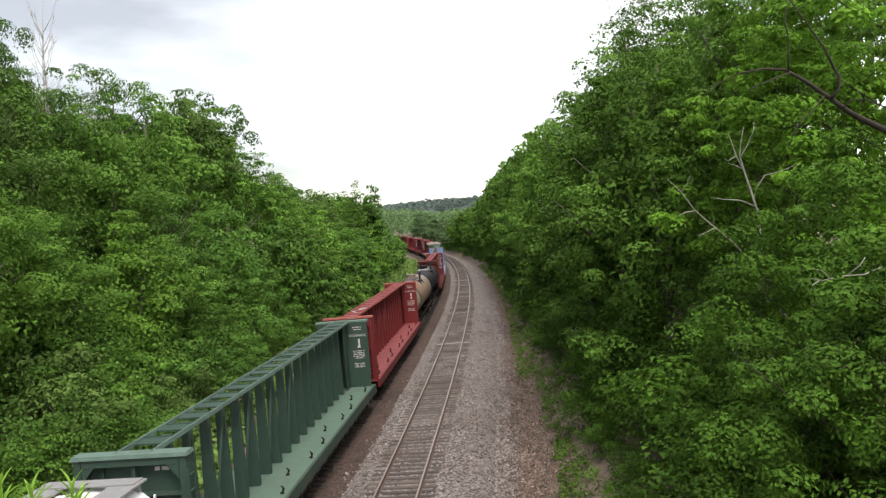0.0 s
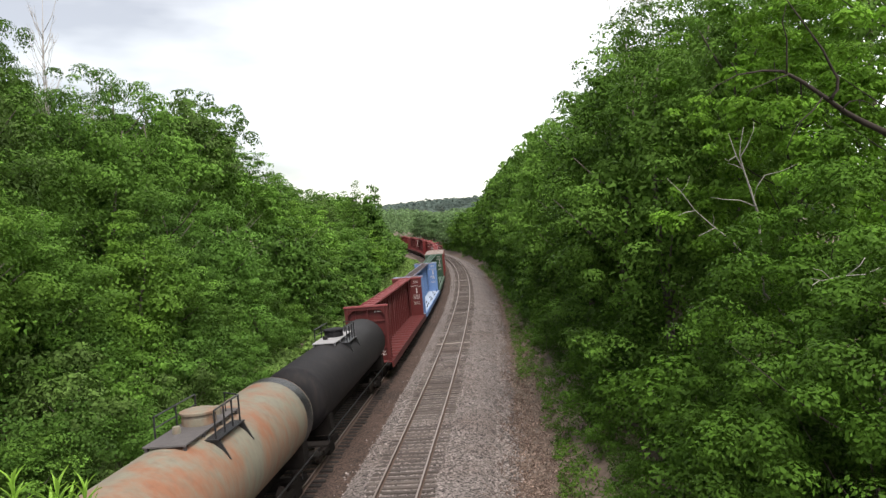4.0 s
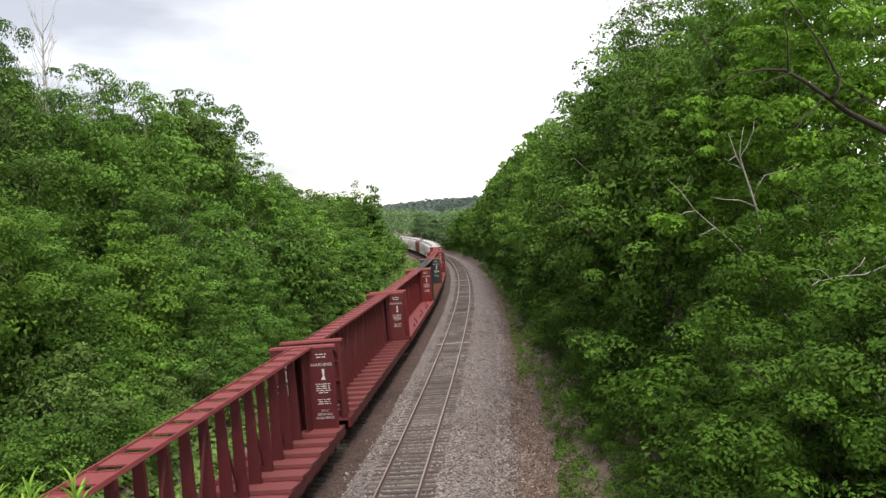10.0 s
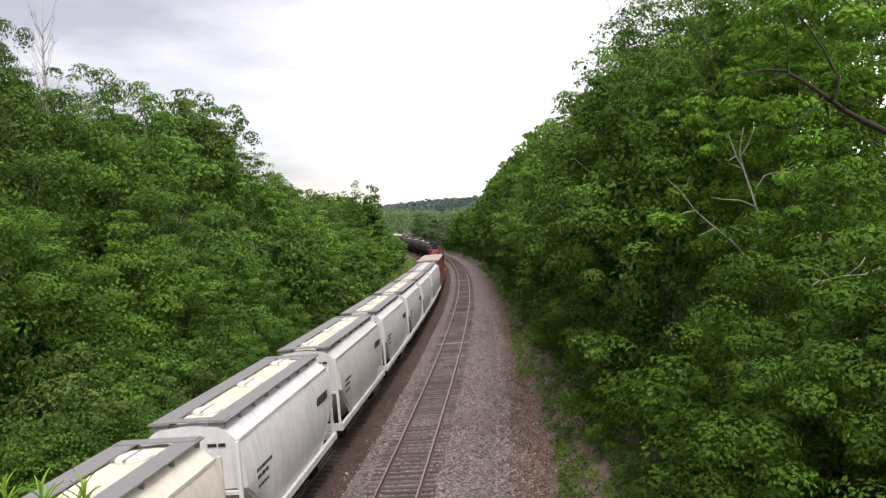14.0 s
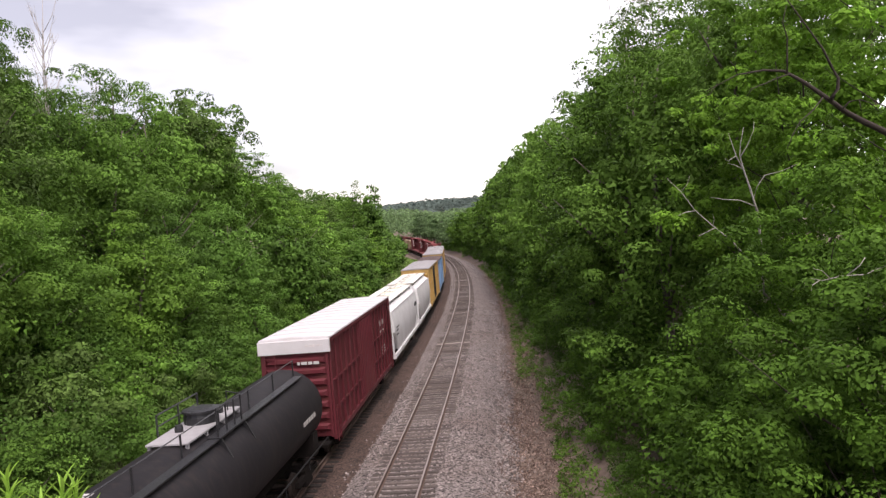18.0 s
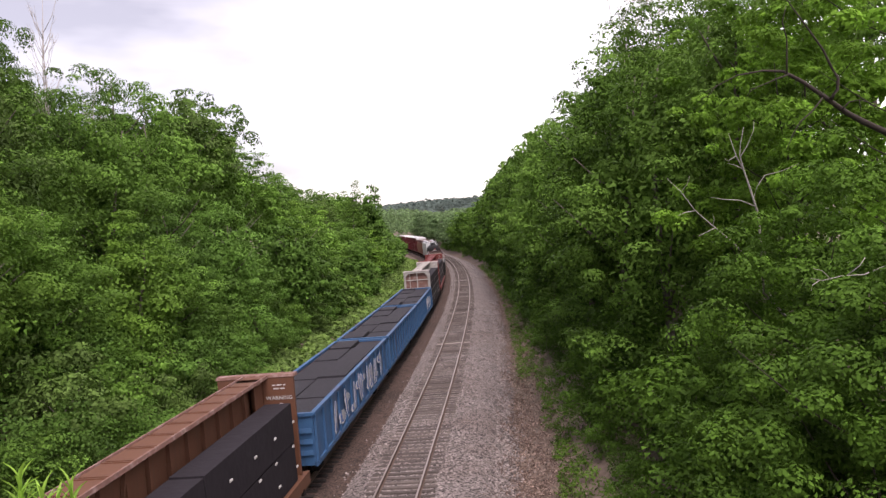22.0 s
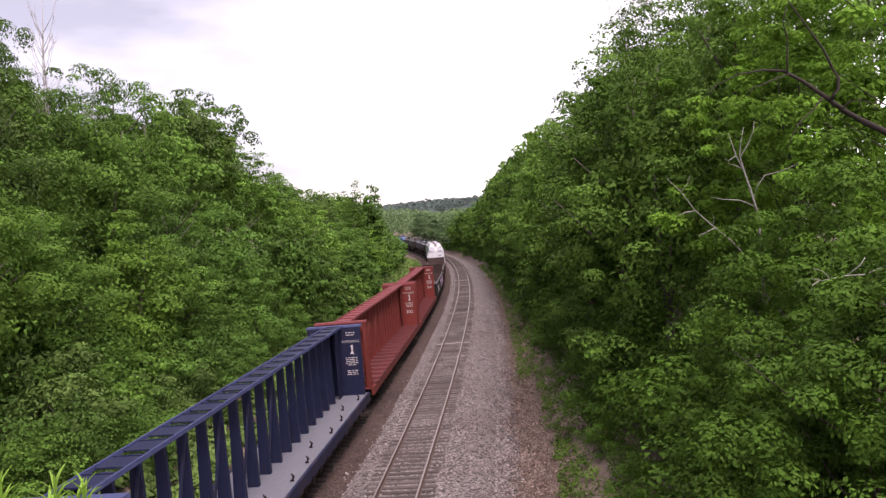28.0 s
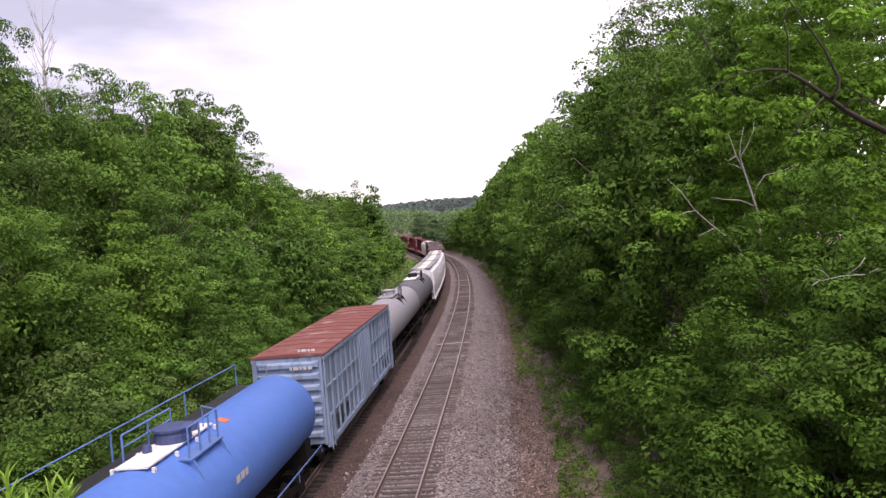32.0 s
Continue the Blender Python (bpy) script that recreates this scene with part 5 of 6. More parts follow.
def tank(car, L, color, name, R=1.45, pw=0.56, platform=None, dome=None, rail=None, band=None, walk_rail=False, rust=0.12, tint=(0.07, 0.06, 0.06), streak=0.2, zc=None, plo=0.52):
    M = paint(name, color, rust=rust, streak=streak, rough=0.65, tint=tint, gloss=0.18, plo=plo)
    MP = platform or M
    MD = dome or M
    MRl = rail or M
    B = L / 2 - 0.75
    z0 = zc or 1.28 + R

    def shell(s):
        k = 32
        rings = []
        for y, q in ((-B, .02), (-B + .02, .3), (-B + .1, .6), (-B + .25, .85), (-B + .42, .96), (-B + .6, 1), (B - .6, 1), (B - .42, .96), (B - .25, .85), (B - .1, .6), (B - .02, .3), (B, .02)):
            rings.append([(R * q * math.sin(a), y, z0 + R * q * math.cos(a)) for a in (2 * math.pi * j / k for j in range(k))])
        s.loft(rings)
    part("tank_shell", cached(("tank_shell", L, R, z0), "tank_shell", M, shell, True), car)
    # black rings near both ends stand in for the shading there
    if band:
        bmat, ys = band
        def bnd(s):
            k = 32
            s.loft([[((R + .006) * math.sin(a), y, z0 + (R + .006) * math.cos(a)) for a in (2 * math.pi * j / k for j in range(k))] for y in (-.35, .35)], caps=False)
        bm_ = cached(("tank_band", R, z0), "tank_band", bmat, bnd, True)
        for y in ys:
            part("tank_band", bm_, car, (0, y * (B - 1.0), 0))

    def sill(s):
        s.box(-.3, .3, -L / 2 + .5, L / 2 - .5, .75, 1.1)
        for y in (-B + 1.4, B - 1.4):
            s.add([(-1.3, y - .3, 1.1), (1.3, y - .3, 1.1), (1.3, y + .3, 1.1), (-1.3, y + .3, 1.1), (-R * .9, y - .3, z0 - R * .55), (R * .9, y - .3, z0 - R * .55), (R * .9, y + .3, z0 - R * .55), (-R * .9, y + .3, z0 - R * .55)],
                  [(3, 2, 1, 0), (4, 5, 6, 7), (0, 1, 5, 4), (1, 2, 6, 5), (2, 3, 7, 6), (3, 0, 4, 7)])
        for sg in (-1, 1):
            s.box(-1.45, 1.45, sg * (L / 2 - .75) - .3, sg * (L / 2 - .75) + .3, 1.02, 1.1)
    part("underframe", cached(("tank_sill", L, R), "underframe", M_DARK, sill), car)

    zt = z0 + R
    y0 = -1.9 if platform is None or "white" not in platform.name or pw < 0.5 else -3.4

    def plat(s):
        s.box(-pw, pw, y0, 1.9, zt + .02, zt + .06)
        for x in (-1, 1):
            for y in (-1.8, -.6, .6, 1.8):
                s.box(x * .5 - .04, x * .5 + .04, y - .04, y + .04, zt - .2, zt + .02)
    part("platform", cached(("tank_plat", R, z0, pw, y0), "platform", MP, plat), car)

    part("manway_dome", cached(("tank_hatch", R, z0), "manway_dome", MD, lambda s: s.disc((0, .3, zt + .06), .47, .3, 18, .92).disc((0, .3, zt + .36), .51, .1, 18, .7)), car)
    part("valve_box", cached(("tank_valve", R, z0), "valve_box", MD, lambda s: s.disc((.1, 1.25, zt + .06), .17, .22, 10)), car)
    part("vent", cached(("tank_vent", R, z0), "vent", MD, lambda s: s.disc((-.2, -.7, zt + .06), .12, .18, 8)), car)

    def rl(s):
        for x, ys_ in ((-.6, (-1.1, .2, 1.5)), (.88, (-.75, -.1, .5, 1.05))):
            for y in ys_:
                s.tube([(x, y, zt - .14), (x, y, zt + .62)], .028, 5)
            s.tube([(x, ys_[0], zt + .62), (x, ys_[-1], zt + .62)], .026, 5)
        s.tube([(-.6, -1.1, zt + .32), (-.6, 1.5, zt + .32)], .022, 5)
        s.tube([(.88, 1.05, zt + .62), (.3, 1.5, zt + .62), (.3, 1.5, zt)], .026, 5)
    part("platform_rail", cached(("tank_rl", R, z0), "platform_rail", MRl, rl), car)

    def saddle(s):
        s.box(.3, .98, -.85, 1.15, zt - .17, zt - .13)
        for y in (-.75, 1.05):
            s.add([(.5, y - .03, zt - .17), (.98, y - .03, zt - .17), (R * .86, y - .03, zt - R * .48), (.5, y + .03, zt - .17), (.98, y + .03, zt - .17), (R * .86, y + .03, zt - R * .48)],
                  [(0, 1, 2), (3, 5, 4), (0, 3, 4, 1), (1, 4, 5, 2), (2, 5, 3, 0)])
    part("side_step", cached(("tank_step", R, z0), "side_step", MRl, saddle), car, label="grating step beside the manway")

    def ld(s):
        for x in (-1,):
            ladder(s, x * (R + .04), 0.3, z0 - .2, zt - .5, "y", 0.36)
    part("ladder", cached(("tank_ld", R, z0), "ladder", MRl, ld), car)
    if walk_rail:
        def wr(s):
            for x in (-1,):
                xx = x * (R + .05)
                s.tube([(xx, -B + .4, zt + .45), (xx, B - .4, zt + .45)], .02, 5)
                n = 4
                for j in range(n + 1):
                    y = -B + .4 + j * (2 * B - .8) / n
                    s.tube([(xx, y, zt - .4), (xx, y, zt + .45)], .025, 4)
        part("walk_rail", cached(("tank_wr", L, R, z0), "walk_rail", MRl, wr), car)
        part("side_walk", cached(("tank_sw", L, R, z0), "side_walk", M_BLACK, lambda s: s.box(-R - .06, -R * .66, -B + .4, B - .4, zt - .38, zt - .33)), car, label="dark grating walkway")
    # side sills and hand rails along the frame
    def hr(s):
        for x in (-1.42, 1.42):
            s.tube([(x, -L / 2 + .8, 1.35), (x, L / 2 - .8, 1.35)], .025, 5)
            for j in range(7):
                y = -L / 2 + .8 + j * (L - 1.6) / 6
                s.tube([(x, y, 1.0), (x, y, 1.35)], .02, 4)
    part("hand_rail", cached(("tank_hr", L), "hand_rail", MRl, hr), car)
    running_gear(car, L)


def gondola(car, L, color, name, H=2.7, load=None, inside=None, end_high=0.0, rust=0.4, rib_n=14, slope=False):
    M = paint(name, color, rust=rust, streak=0.3)
    MI = inside or mat("rusty_inside", (0.078, 0.050, 0.045), rough=0.95, var=0.45, scale=2.0, tint=(0.05, 0.03, 0.03), patch=0.5, bump=0.5)
    B = L / 2 - 0.5
    W = 1.45
    part("floor", cached(("gon_floor", L), "floor", MI, lambda s: s.box(-W + .07, W - .07, -B + .07, B - .07, 1.05, 1.15).box(-.3, .3, -B, B, .65, 1.05)), car)

    def side_(s):
        s.box(-.03, .03, -B, B, .92, H)
        s.box(-.05, .12, -B, B, H, H + .12)
        s.box(-.03, .1, -B, B, .9, 1.08)
    sm = cached(("gon_side", L, H), "side_wall", M, side_)
    lin = cached(("gon_lin", L, H), "side_lining", MI, lambda s: s.box(-.05, -.034, -B + .08, B - .08, 1.16, H - .002))
    rb = cached(("gon_rib", H), "side_post", M, lambda s: s.box(0, .1, -.07, .07, 1.0, H, .01))
    for x, r in ((W, 0), (-W, 180)):
        sd = part("side_wall", sm, car, pose(x, 0, 0, 0, 0, r))
        part("side_lining", lin, sd)
        for i in range(rib_n):
            part("side_post", rb, car, pose(x + (.03 if x > 0 else -.03), -B + .15 + i * (2 * B - .3) / (rib_n - 1), 0, 0, 0, r))
    HE = H + end_high

    def end_(s):
        s.box(-W, W, -.04, .04, .95, HE)
        s.box(-W - .08, W + .08, -.06, .1, HE, HE + .12)
        for z in (1.35, 1.75, 2.15):
            if z < HE - .2:
                s.box(-W, W, .04, .12, z, z + .16, .03)
        ladder(s, W - .3, .14, 1.0, H, "x", .42)
    em = cached(("gon_end", H, end_high), "end_wall", M, end_)
    for y, r in ((B, 0), (-B, 180)):
        part("end_wall", em, car, pose(0, y, 0, 0, 0, r))
    el = cached(("gon_el", H, end_high), "end_lining", MI, lambda s: s.box(-W + .06, W - .06, -.056, -.044, 1.16, HE - .002))
    for y, r in ((B, 0), (-B, 180)):
        part("end_lining", el, car, pose(0, y, 0, 0, 0, r))
    if slope:
        sl = cached(("gon_slope", H), "slope_sheet", MI, lambda s: s.add([(-W + .06, 0, H - .25), (W - .06, 0, H - .25), (W - .06, -4.6, 1.17), (-W + .06, -4.6, 1.17), (-W + .06, 0, 1.16), (W - .06, 0, 1.16)],
                                                                        [(0, 1, 2, 3)[::-1], (0, 3, 4)[::-1], (1, 5, 2)[::-1]]))
        for y, r in ((B - .07, 0), (-B + .07, 180)):
            part("slope_sheet", sl, car, pose(0, y, 0, 0, 0, r), label="rusty slope sheet")
    if load:
        load(car, B, W, H)
    running_gear(car, L)
# ------------------------------------------------------------ what lies in the open cars
M_BLACKWRAP = mat("black_wrap", (0.024, 0.0205, 0.025), rough=0.75, gloss=0.15, var=0.3, scale=3, bump=0.4, bump_scale=5)
M_WHITEWRAP = mat("white_wrap", (0.74, 0.73, 0.74), rough=0.5, var=0.08, scale=3, tint=(0.3, 0.3, 0.32), patch=0.5, patch_scale=1.6, bump=0.5, bump_scale=5, patch_lo=0.55)
M_LUMBER = [mat("lumber_" + w, c, rough=0.8, var=0.2, scale=8, bump=0.3, bump_scale=30) for w, c in (("tan", (0.42, 0.30, 0.18)), ("pale", (0.48, 0.37, 0.24)), ("brown", (0.32, 0.21, 0.125)))]
M_SCRAP = [mat("scrap_" + w, c, rough=0.8, metal=0.2, var=0.3) for w, c in (("rust", (0.18, 0.09, 0.06)), ("grey", (0.3, 0.28, 0.27)), ("pale", (0.48, 0.44, 0.42)), ("dark", (0.06, 0.05, 0.05)))]
M_PLATE = mat("dark_steel_plate", (0.032, 0.030, 0.036), rough=0.75, gloss=0.2, var=0.3, scale=2)
M_OLDWOOD = mat("grey_planks", (0.135, 0.105, 0.085), rough=0.9, var=0.4, scale=4, rand=0.55, tint=(0.24, 0.17, 0.10), patch=0.5)


def load_scrap(car, B, W, H):
    rng = random.Random(int(B * 1000) % 97)
    for j, mm in enumerate(M_SCRAP):
        s = Shape()
        for i in range(90):
            c = (rng.uniform(-W + .3, W - .3), rng.uniform(-B + .4, B - .4), H - .35 + rng.uniform(-.2, .3))
            s.cbox(c, (rng.uniform(.1, .7), rng.uniform(.1, .9), rng.uniform(.03, .25)), Euler((rng.uniform(-.6, .6), rng.uniform(-.6, .6), rng.uniform(0, 6))).to_matrix())
        if j == 0:
            s.box(-W + .1, W - .1, -B + .1, B - .1, 1.16, H - .5)
        part("scrap_heap", s.mesh("scrap_heap", mm), car, kind="stuff")


def load_plates(car, B, W, H):
    rng = random.Random(8)
    y = -B + .12
    while y < B - 1:
        ln = min(rng.uniform(2.2, 4.5), B - .1 - y)
        for x0, x1 in ((-1.3, -.03), (.03, 1.3)):
            part("plate_stack", Shape().box(x0, x1, y, y + ln - .06, 1.17, H + .06 + rng.uniform(-.08, .1), .02).mesh("plate_stack", M_PLATE), car)
        y += ln


def load_wood(car, B, W, H):
    pl = cached("gon_plank", "plank", M_OLDWOOD, lambda s: s.box(-1.3, 1.3, -.17, .17, 0, .2, .02))
    k = int((2 * B - .6) / .38)
    rng = random.Random(4)
    part("lower_planks", Shape().box(-1.3, 1.3, -B + .2, B - .2, 1.16, H - .55).mesh("lower_planks", M_OLDWOOD), car)
    for i in range(k):
        part("plank", pl, car, pose(rng.uniform(-.05, .05), -B + .4 + i * .38, H - .54 + rng.uniform(0, .06), 0, 0, rng.uniform(-1, 1)))


def load_gravel(car, B, W, H):
    g = random.Random(6)
    s = Shape()
    ny, nx = 24, 8
    v = [(-W + .06 + (2 * W - .12) * a / nx, -B + .08 + (2 * B - .16) * b / ny, 1.5 + .35 * math.sin(b * .6) + g.uniform(-.1, .1)) for b in range(ny + 1) for a in range(nx + 1)]
    s.add(v, [(b * (nx + 1) + a, b * (nx + 1) + a + 1, (b + 1) * (nx + 1) + a + 1, (b + 1) * (nx + 1) + a) for b in range(ny) for a in range(nx)])
    part("gravel_load", s.mesh("gravel_load", mat("gravel_load", (0.17, 0.14, 0.13), var=0.5, scale=12, bump=0.8), True), car, kind="stuff")


def load_rods(car, B, W, H):
    g = random.Random(9)
    s = Shape()
    for i in range(8):
        x, y, a = g.uniform(-1, 1), g.uniform(-B + 2, B - 2), g.uniform(-.6, .6)
        s.cbox((x, y, 1.25 + g.uniform(0, .15)), (.05, g.uniform(.8, 2.2), .05), Euler((0, 0, a)).to_matrix())
    part("loose_timber", s.mesh("loose_timber", M_GALV), car, kind="stuff")


def blot(s, x, y, z, ry, rz, lean, k=12):
    """A flat rounded spot on a side at x."""
    v = [(x, y + ry * math.cos(a) + lean * rz * math.sin(a), z + rz * math.sin(a)) for a in (2 * math.pi * j / k for j in range(k))]
    s.add(v + [(x - .004, p[1], p[2]) for p in v], [tuple(range(k)), *[(j, k + j, k + (j + 1) % k, (j + 1) % k) for j in range(k)]])


def graffiti(car, x, y0, y1, z0, z1, cols, seed):
    """Sprayed bubble shapes on a side: swollen strokes over an outline, unreadable."""
    rng = random.Random(seed)
    n = max(3, int((y1 - y0) / (0.75 * (z1 - z0))))
    strokes = []
    for i in range(n):
        y, w = y0 + (y1 - y0) * (i + .5) / n, (y1 - y0) / n
        zc, h, lean = (z0 + z1) / 2 + rng.uniform(-.08, .08), (z1 - z0) * rng.uniform(.75, 1.0), rng.uniform(-.3, .3)
        for k in range(rng.choice((2, 3, 3))):
            if rng.random() < .5:
                strokes.append((y + w * rng.uniform(-.35, .35), zc, w * rng.uniform(.12, .2), h / 2, lean + rng.uniform(-.25, .25)))
            else:
                strokes.append((y + rng.uniform(-.15, .15) * w, zc + h * rng.uniform(-.4, .4), w * rng.uniform(.35, .55), h * rng.uniform(.1, .18), 0.0))
    for j, c in enumerate(cols):
        s = Shape()
        grow = 1.0 - 0.28 * j
        for q, (y, z, ry, rz, lean) in enumerate(strokes):
            blot(s, x + .008 * j + .0002 * q, y + .05 * j, z + .03 * j, ry * grow + .03 * (j == 0), rz * (1 - .12 * j), lean)
        part("graffiti", s.mesh("graffiti", mat("spray_%s" % "_".join("%02d" % int(99 * a) for a in c), c, rough=0.6, var=0.25, scale=4, bump=0)), car, label="unreadable sprayed graffiti", kind="stuff")


def side_bars(car, x, y0, y1, rows, material=M_WHITE, seed=1):
    """Small lettering on a side as plain bars."""
    rng = random.Random(seed)
    s = Shape()
    for z, h, fill in rows:
        y = y0
        while y < y0 + (y1 - y0) * fill:
            w = rng.uniform(.12, .3)
            s.box(x - .004, x + .004, y, y + w, z, z + h)
            y += w + .07
    part("side_lettering", s.mesh("side_lettering", material), car, kind="stuff")


def end_bars(car, y, x0, x1, z, h, material=M_WHITE, seed=2):
    s = Shape()
    bars(s, x0, x1, [(z, h, 1.0)], y, rng=random.Random(seed))
    part("end_lettering", s.mesh("end_lettering", material), car, kind="stuff")


# ------------------------------------------------------------ the train, front to back
def flat(word, color, **kw):
    return ("centerbeam_flatcar", "flatcar", centerbeam, dict(color=color, **kw), word)


def box(word, color, roof, **kw):
    return ("boxcar", "boxcar", boxcar, dict(color=color, roof=roof, **kw), word)


def hop(word, color, **kw):
    return ("covered_hopper", "hopper car", hopper, dict(color=color, **kw), word)


def tnk(word, color, **kw):
    return ("tank_car", "tank car", tank, dict(color=color, **kw), word)


def gon(word, color, **kw):
    return ("gondola_car", "gondola car", gondola, dict(color=color, **kw), word)


ROOF_GREY = mat("grey_roof", (0.42, 0.40, 0.41), rough=0.5, metal=0.3, var=0.2, scale=1.5, tint=(0.2, 0.15, 0.13), patch=0.4)
ROOF_WHITE = mat("white_roof", (0.60, 0.58, 0.59), rough=0.6, var=0.1, scale=2, tint=(0.5, 0.46, 0.45), patch=0.35)
ROOF_PATCHY = mat("patched_white_and_brown_roof", (0.30, 0.235, 0.215), rough=0.8, var=0.3, scale=2, tint=(0.55, 0.49, 0.46), patch=0.7, patch_scale=0.5, patch_lo=0.52)
ROOF_LILAC = mat("chalky_grey_roof", (0.43, 0.42, 0.46), rough=0.8, var=0.15, scale=2, tint=(0.55, 0.52, 0.54), patch=0.4)
ROOF_SILVER = mat("silver_roof", (0.38, 0.365, 0.375), rough=0.6, metal=0.2, var=0.18, scale=1.2, tint=(0.36, 0.3, 0.3), patch=0.5)
ROOF_BROWN = mat("brown_roof", (0.115, 0.078, 0.074), rough=0.8, var=0.3, scale=2, tint=(0.22, 0.17, 0.16), patch=0.3)
ROOF_RUST = mat("rust_red_roof", (0.20, 0.068, 0.055), rough=0.85, var=0.25, scale=2, tint=(0.6, 0.48, 0.43), patch=0.6, patch_scale=0.9, patch_lo=0.55)
M_CREAM = mat("cream_hatch_strip", (0.72, 0.69, 0.55), rough=0.7, var=0.12, scale=3, tint=(0.5, 0.45, 0.36), patch=0.4)
M_HATCH = mat("pale_hatch_cover", (0.68, 0.66, 0.62), rough=0.6, var=0.15)
M_HATCH_RED = mat("rust_red_hatch_cover", (0.22, 0.08, 0.055), rough=0.8, var=0.25)
M_HATCH_BUFF = mat("buff_hatch_cover", (0.38, 0.325, 0.29), rough=0.7, var=0.2)
M_HATCH_BROWN = mat("brown_grey_hatch_cover", (0.27, 0.225, 0.21), rough=0.8, var=0.25)
M_BLACKDOOR = mat("black_door", (0.025, 0.025, 0.027), rough=0.5, var=0.3)
M_YELDOOR = mat("yellow_door", (0.52, 0.32, 0.09), rough=0.55, var=0.2, streak=0.3)
M_PLAT_WHITE = mat("white_platform", (0.72, 0.70, 0.66), rough=0.6, var=0.2, tint=(0.3, 0.25, 0.2), patch=0.3)
M_PLAT_GREY = mat("grey_platform", (0.33, 0.32, 0.33), rough=0.6, var=0.2)
M_BLACK = mat("black_gloss_paint", (0.02, 0.02, 0.022), rough=0.4, var=0.3)
M_BLUEPAINT = mat("blue_fitting_paint", (0.10, 0.19, 0.42), rough=0.5, var=0.2)
M_NAVYDOME = mat("navy_dome", (0.05, 0.07, 0.16), rough=0.5, var=0.2)
M_GREENDECK = mat("pale_green_deck", (0.095, 0.15, 0.115), rough=0.8, var=0.2, scale=3, tint=(0.1, 0.12, 0.1), patch=0.4)
M_GREENTOP = mat("pale_green_chord", (0.11, 0.17, 0.14), rough=0.7, var=0.25, tint=(0.07, 0.08, 0.07), patch=0.6)
M_REDDECK = mat("lighter_red_deck", (0.19, 0.046, 0.048), rough=0.8, var=0.2, scale=3, tint=(0.11, 0.055, 0.05), patch=0.6)
# chord reds are lighter than the bodies, standing in for sky reflection
M_REDTOP = mat("sky_lit_red_chord", (0.215, 0.044, 0.047), rough=0.7, var=0.2, tint=(0.2, 0.07, 0.06), patch=0.4)
M_ORANGETOP = mat("lighter_orange_red_chord", (0.30, 0.075, 0.062), rough=0.7, var=0.2, tint=(0.2, 0.06, 0.05), patch=0.5)
M_BRIGHTDECK = mat("worn_red_deck", (0.225, 0.048, 0.052), rough=0.75, var=0.25, scale=3, tint=(0.11, 0.045, 0.04), patch=0.6)
M_BLUEDECK = mat("pale_blue_deck", (0.38, 0.45, 0.58), rough=0.8, var=0.2, tint=(0.15, 0.2, 0.33), patch=0.4)
M_BLUETOP = mat("worn_blue_and_rust_chord", (0.30, 0.37, 0.56), rough=0.7, var=0.2, tint=(0.2, 0.11, 0.09), patch=0.9, patch_lo=0.36, patch_scale=1.6)
M_RUSTPLATE = mat("dark_rusty_plate", (0.07, 0.045, 0.04), rough=0.9, var=0.4, scale=3, tint=(0.16, 0.2, 0.3), patch=0.5)
M_GREYDECK = mat("grey_deck", (0.155, 0.155, 0.18), rough=0.8, var=0.2, tint=(0.15, 0.15, 0.18), patch=0.4)
M_NAVYTOP = mat("navy_chord", (0.055, 0.065, 0.155), rough=0.6, var=0.2)
M_BROWNTOP = mat("worn_brown_chord", (0.20, 0.105, 0.085), rough=0.85, var=0.35, scale=5, tint=(0.42, 0.31, 0.29), patch=0.7, patch_scale=2.2, patch_lo=0.5)
M_WHITETOP = mat("worn_white_chord", (0.52, 0.47, 0.45), rough=0.7, var=0.15, tint=(0.3, 0.2, 0.17), patch=0.4)

# body reds, set darker to stand in for shade inside the truss
RED = (0.20, 0.026, 0.028)
MAROON = (0.115, 0.020, 0.024)
DRED = (0.14, 0.028, 0.028)
BRICK = (0.25, 0.048, 0.038)


def cb_red(color=MAROON, word="maroon", risers=False, **kw):
    bright = color == RED
    return flat("empty %s centerbeam lumber flatcar with end bulkheads" % word, color, top=M_ORANGETOP if bright else M_REDTOP, deck=M_BRIGHTDECK if bright else M_REDDECK,
                plate=M_REDTOP, risers=risers, spans=color == MAROON, **kw)


def w_hop(word="light grey covered hopper with round roof hatches", color=(0.78, 0.78, 0.79), strip=True, hatches=3, **kw):
    return hop(word, color, strip=M_CREAM if strip else None, hatches=hatches, hatch_mat=M_HATCH, **kw)


BLK = (0.020, 0.0185, 0.021)
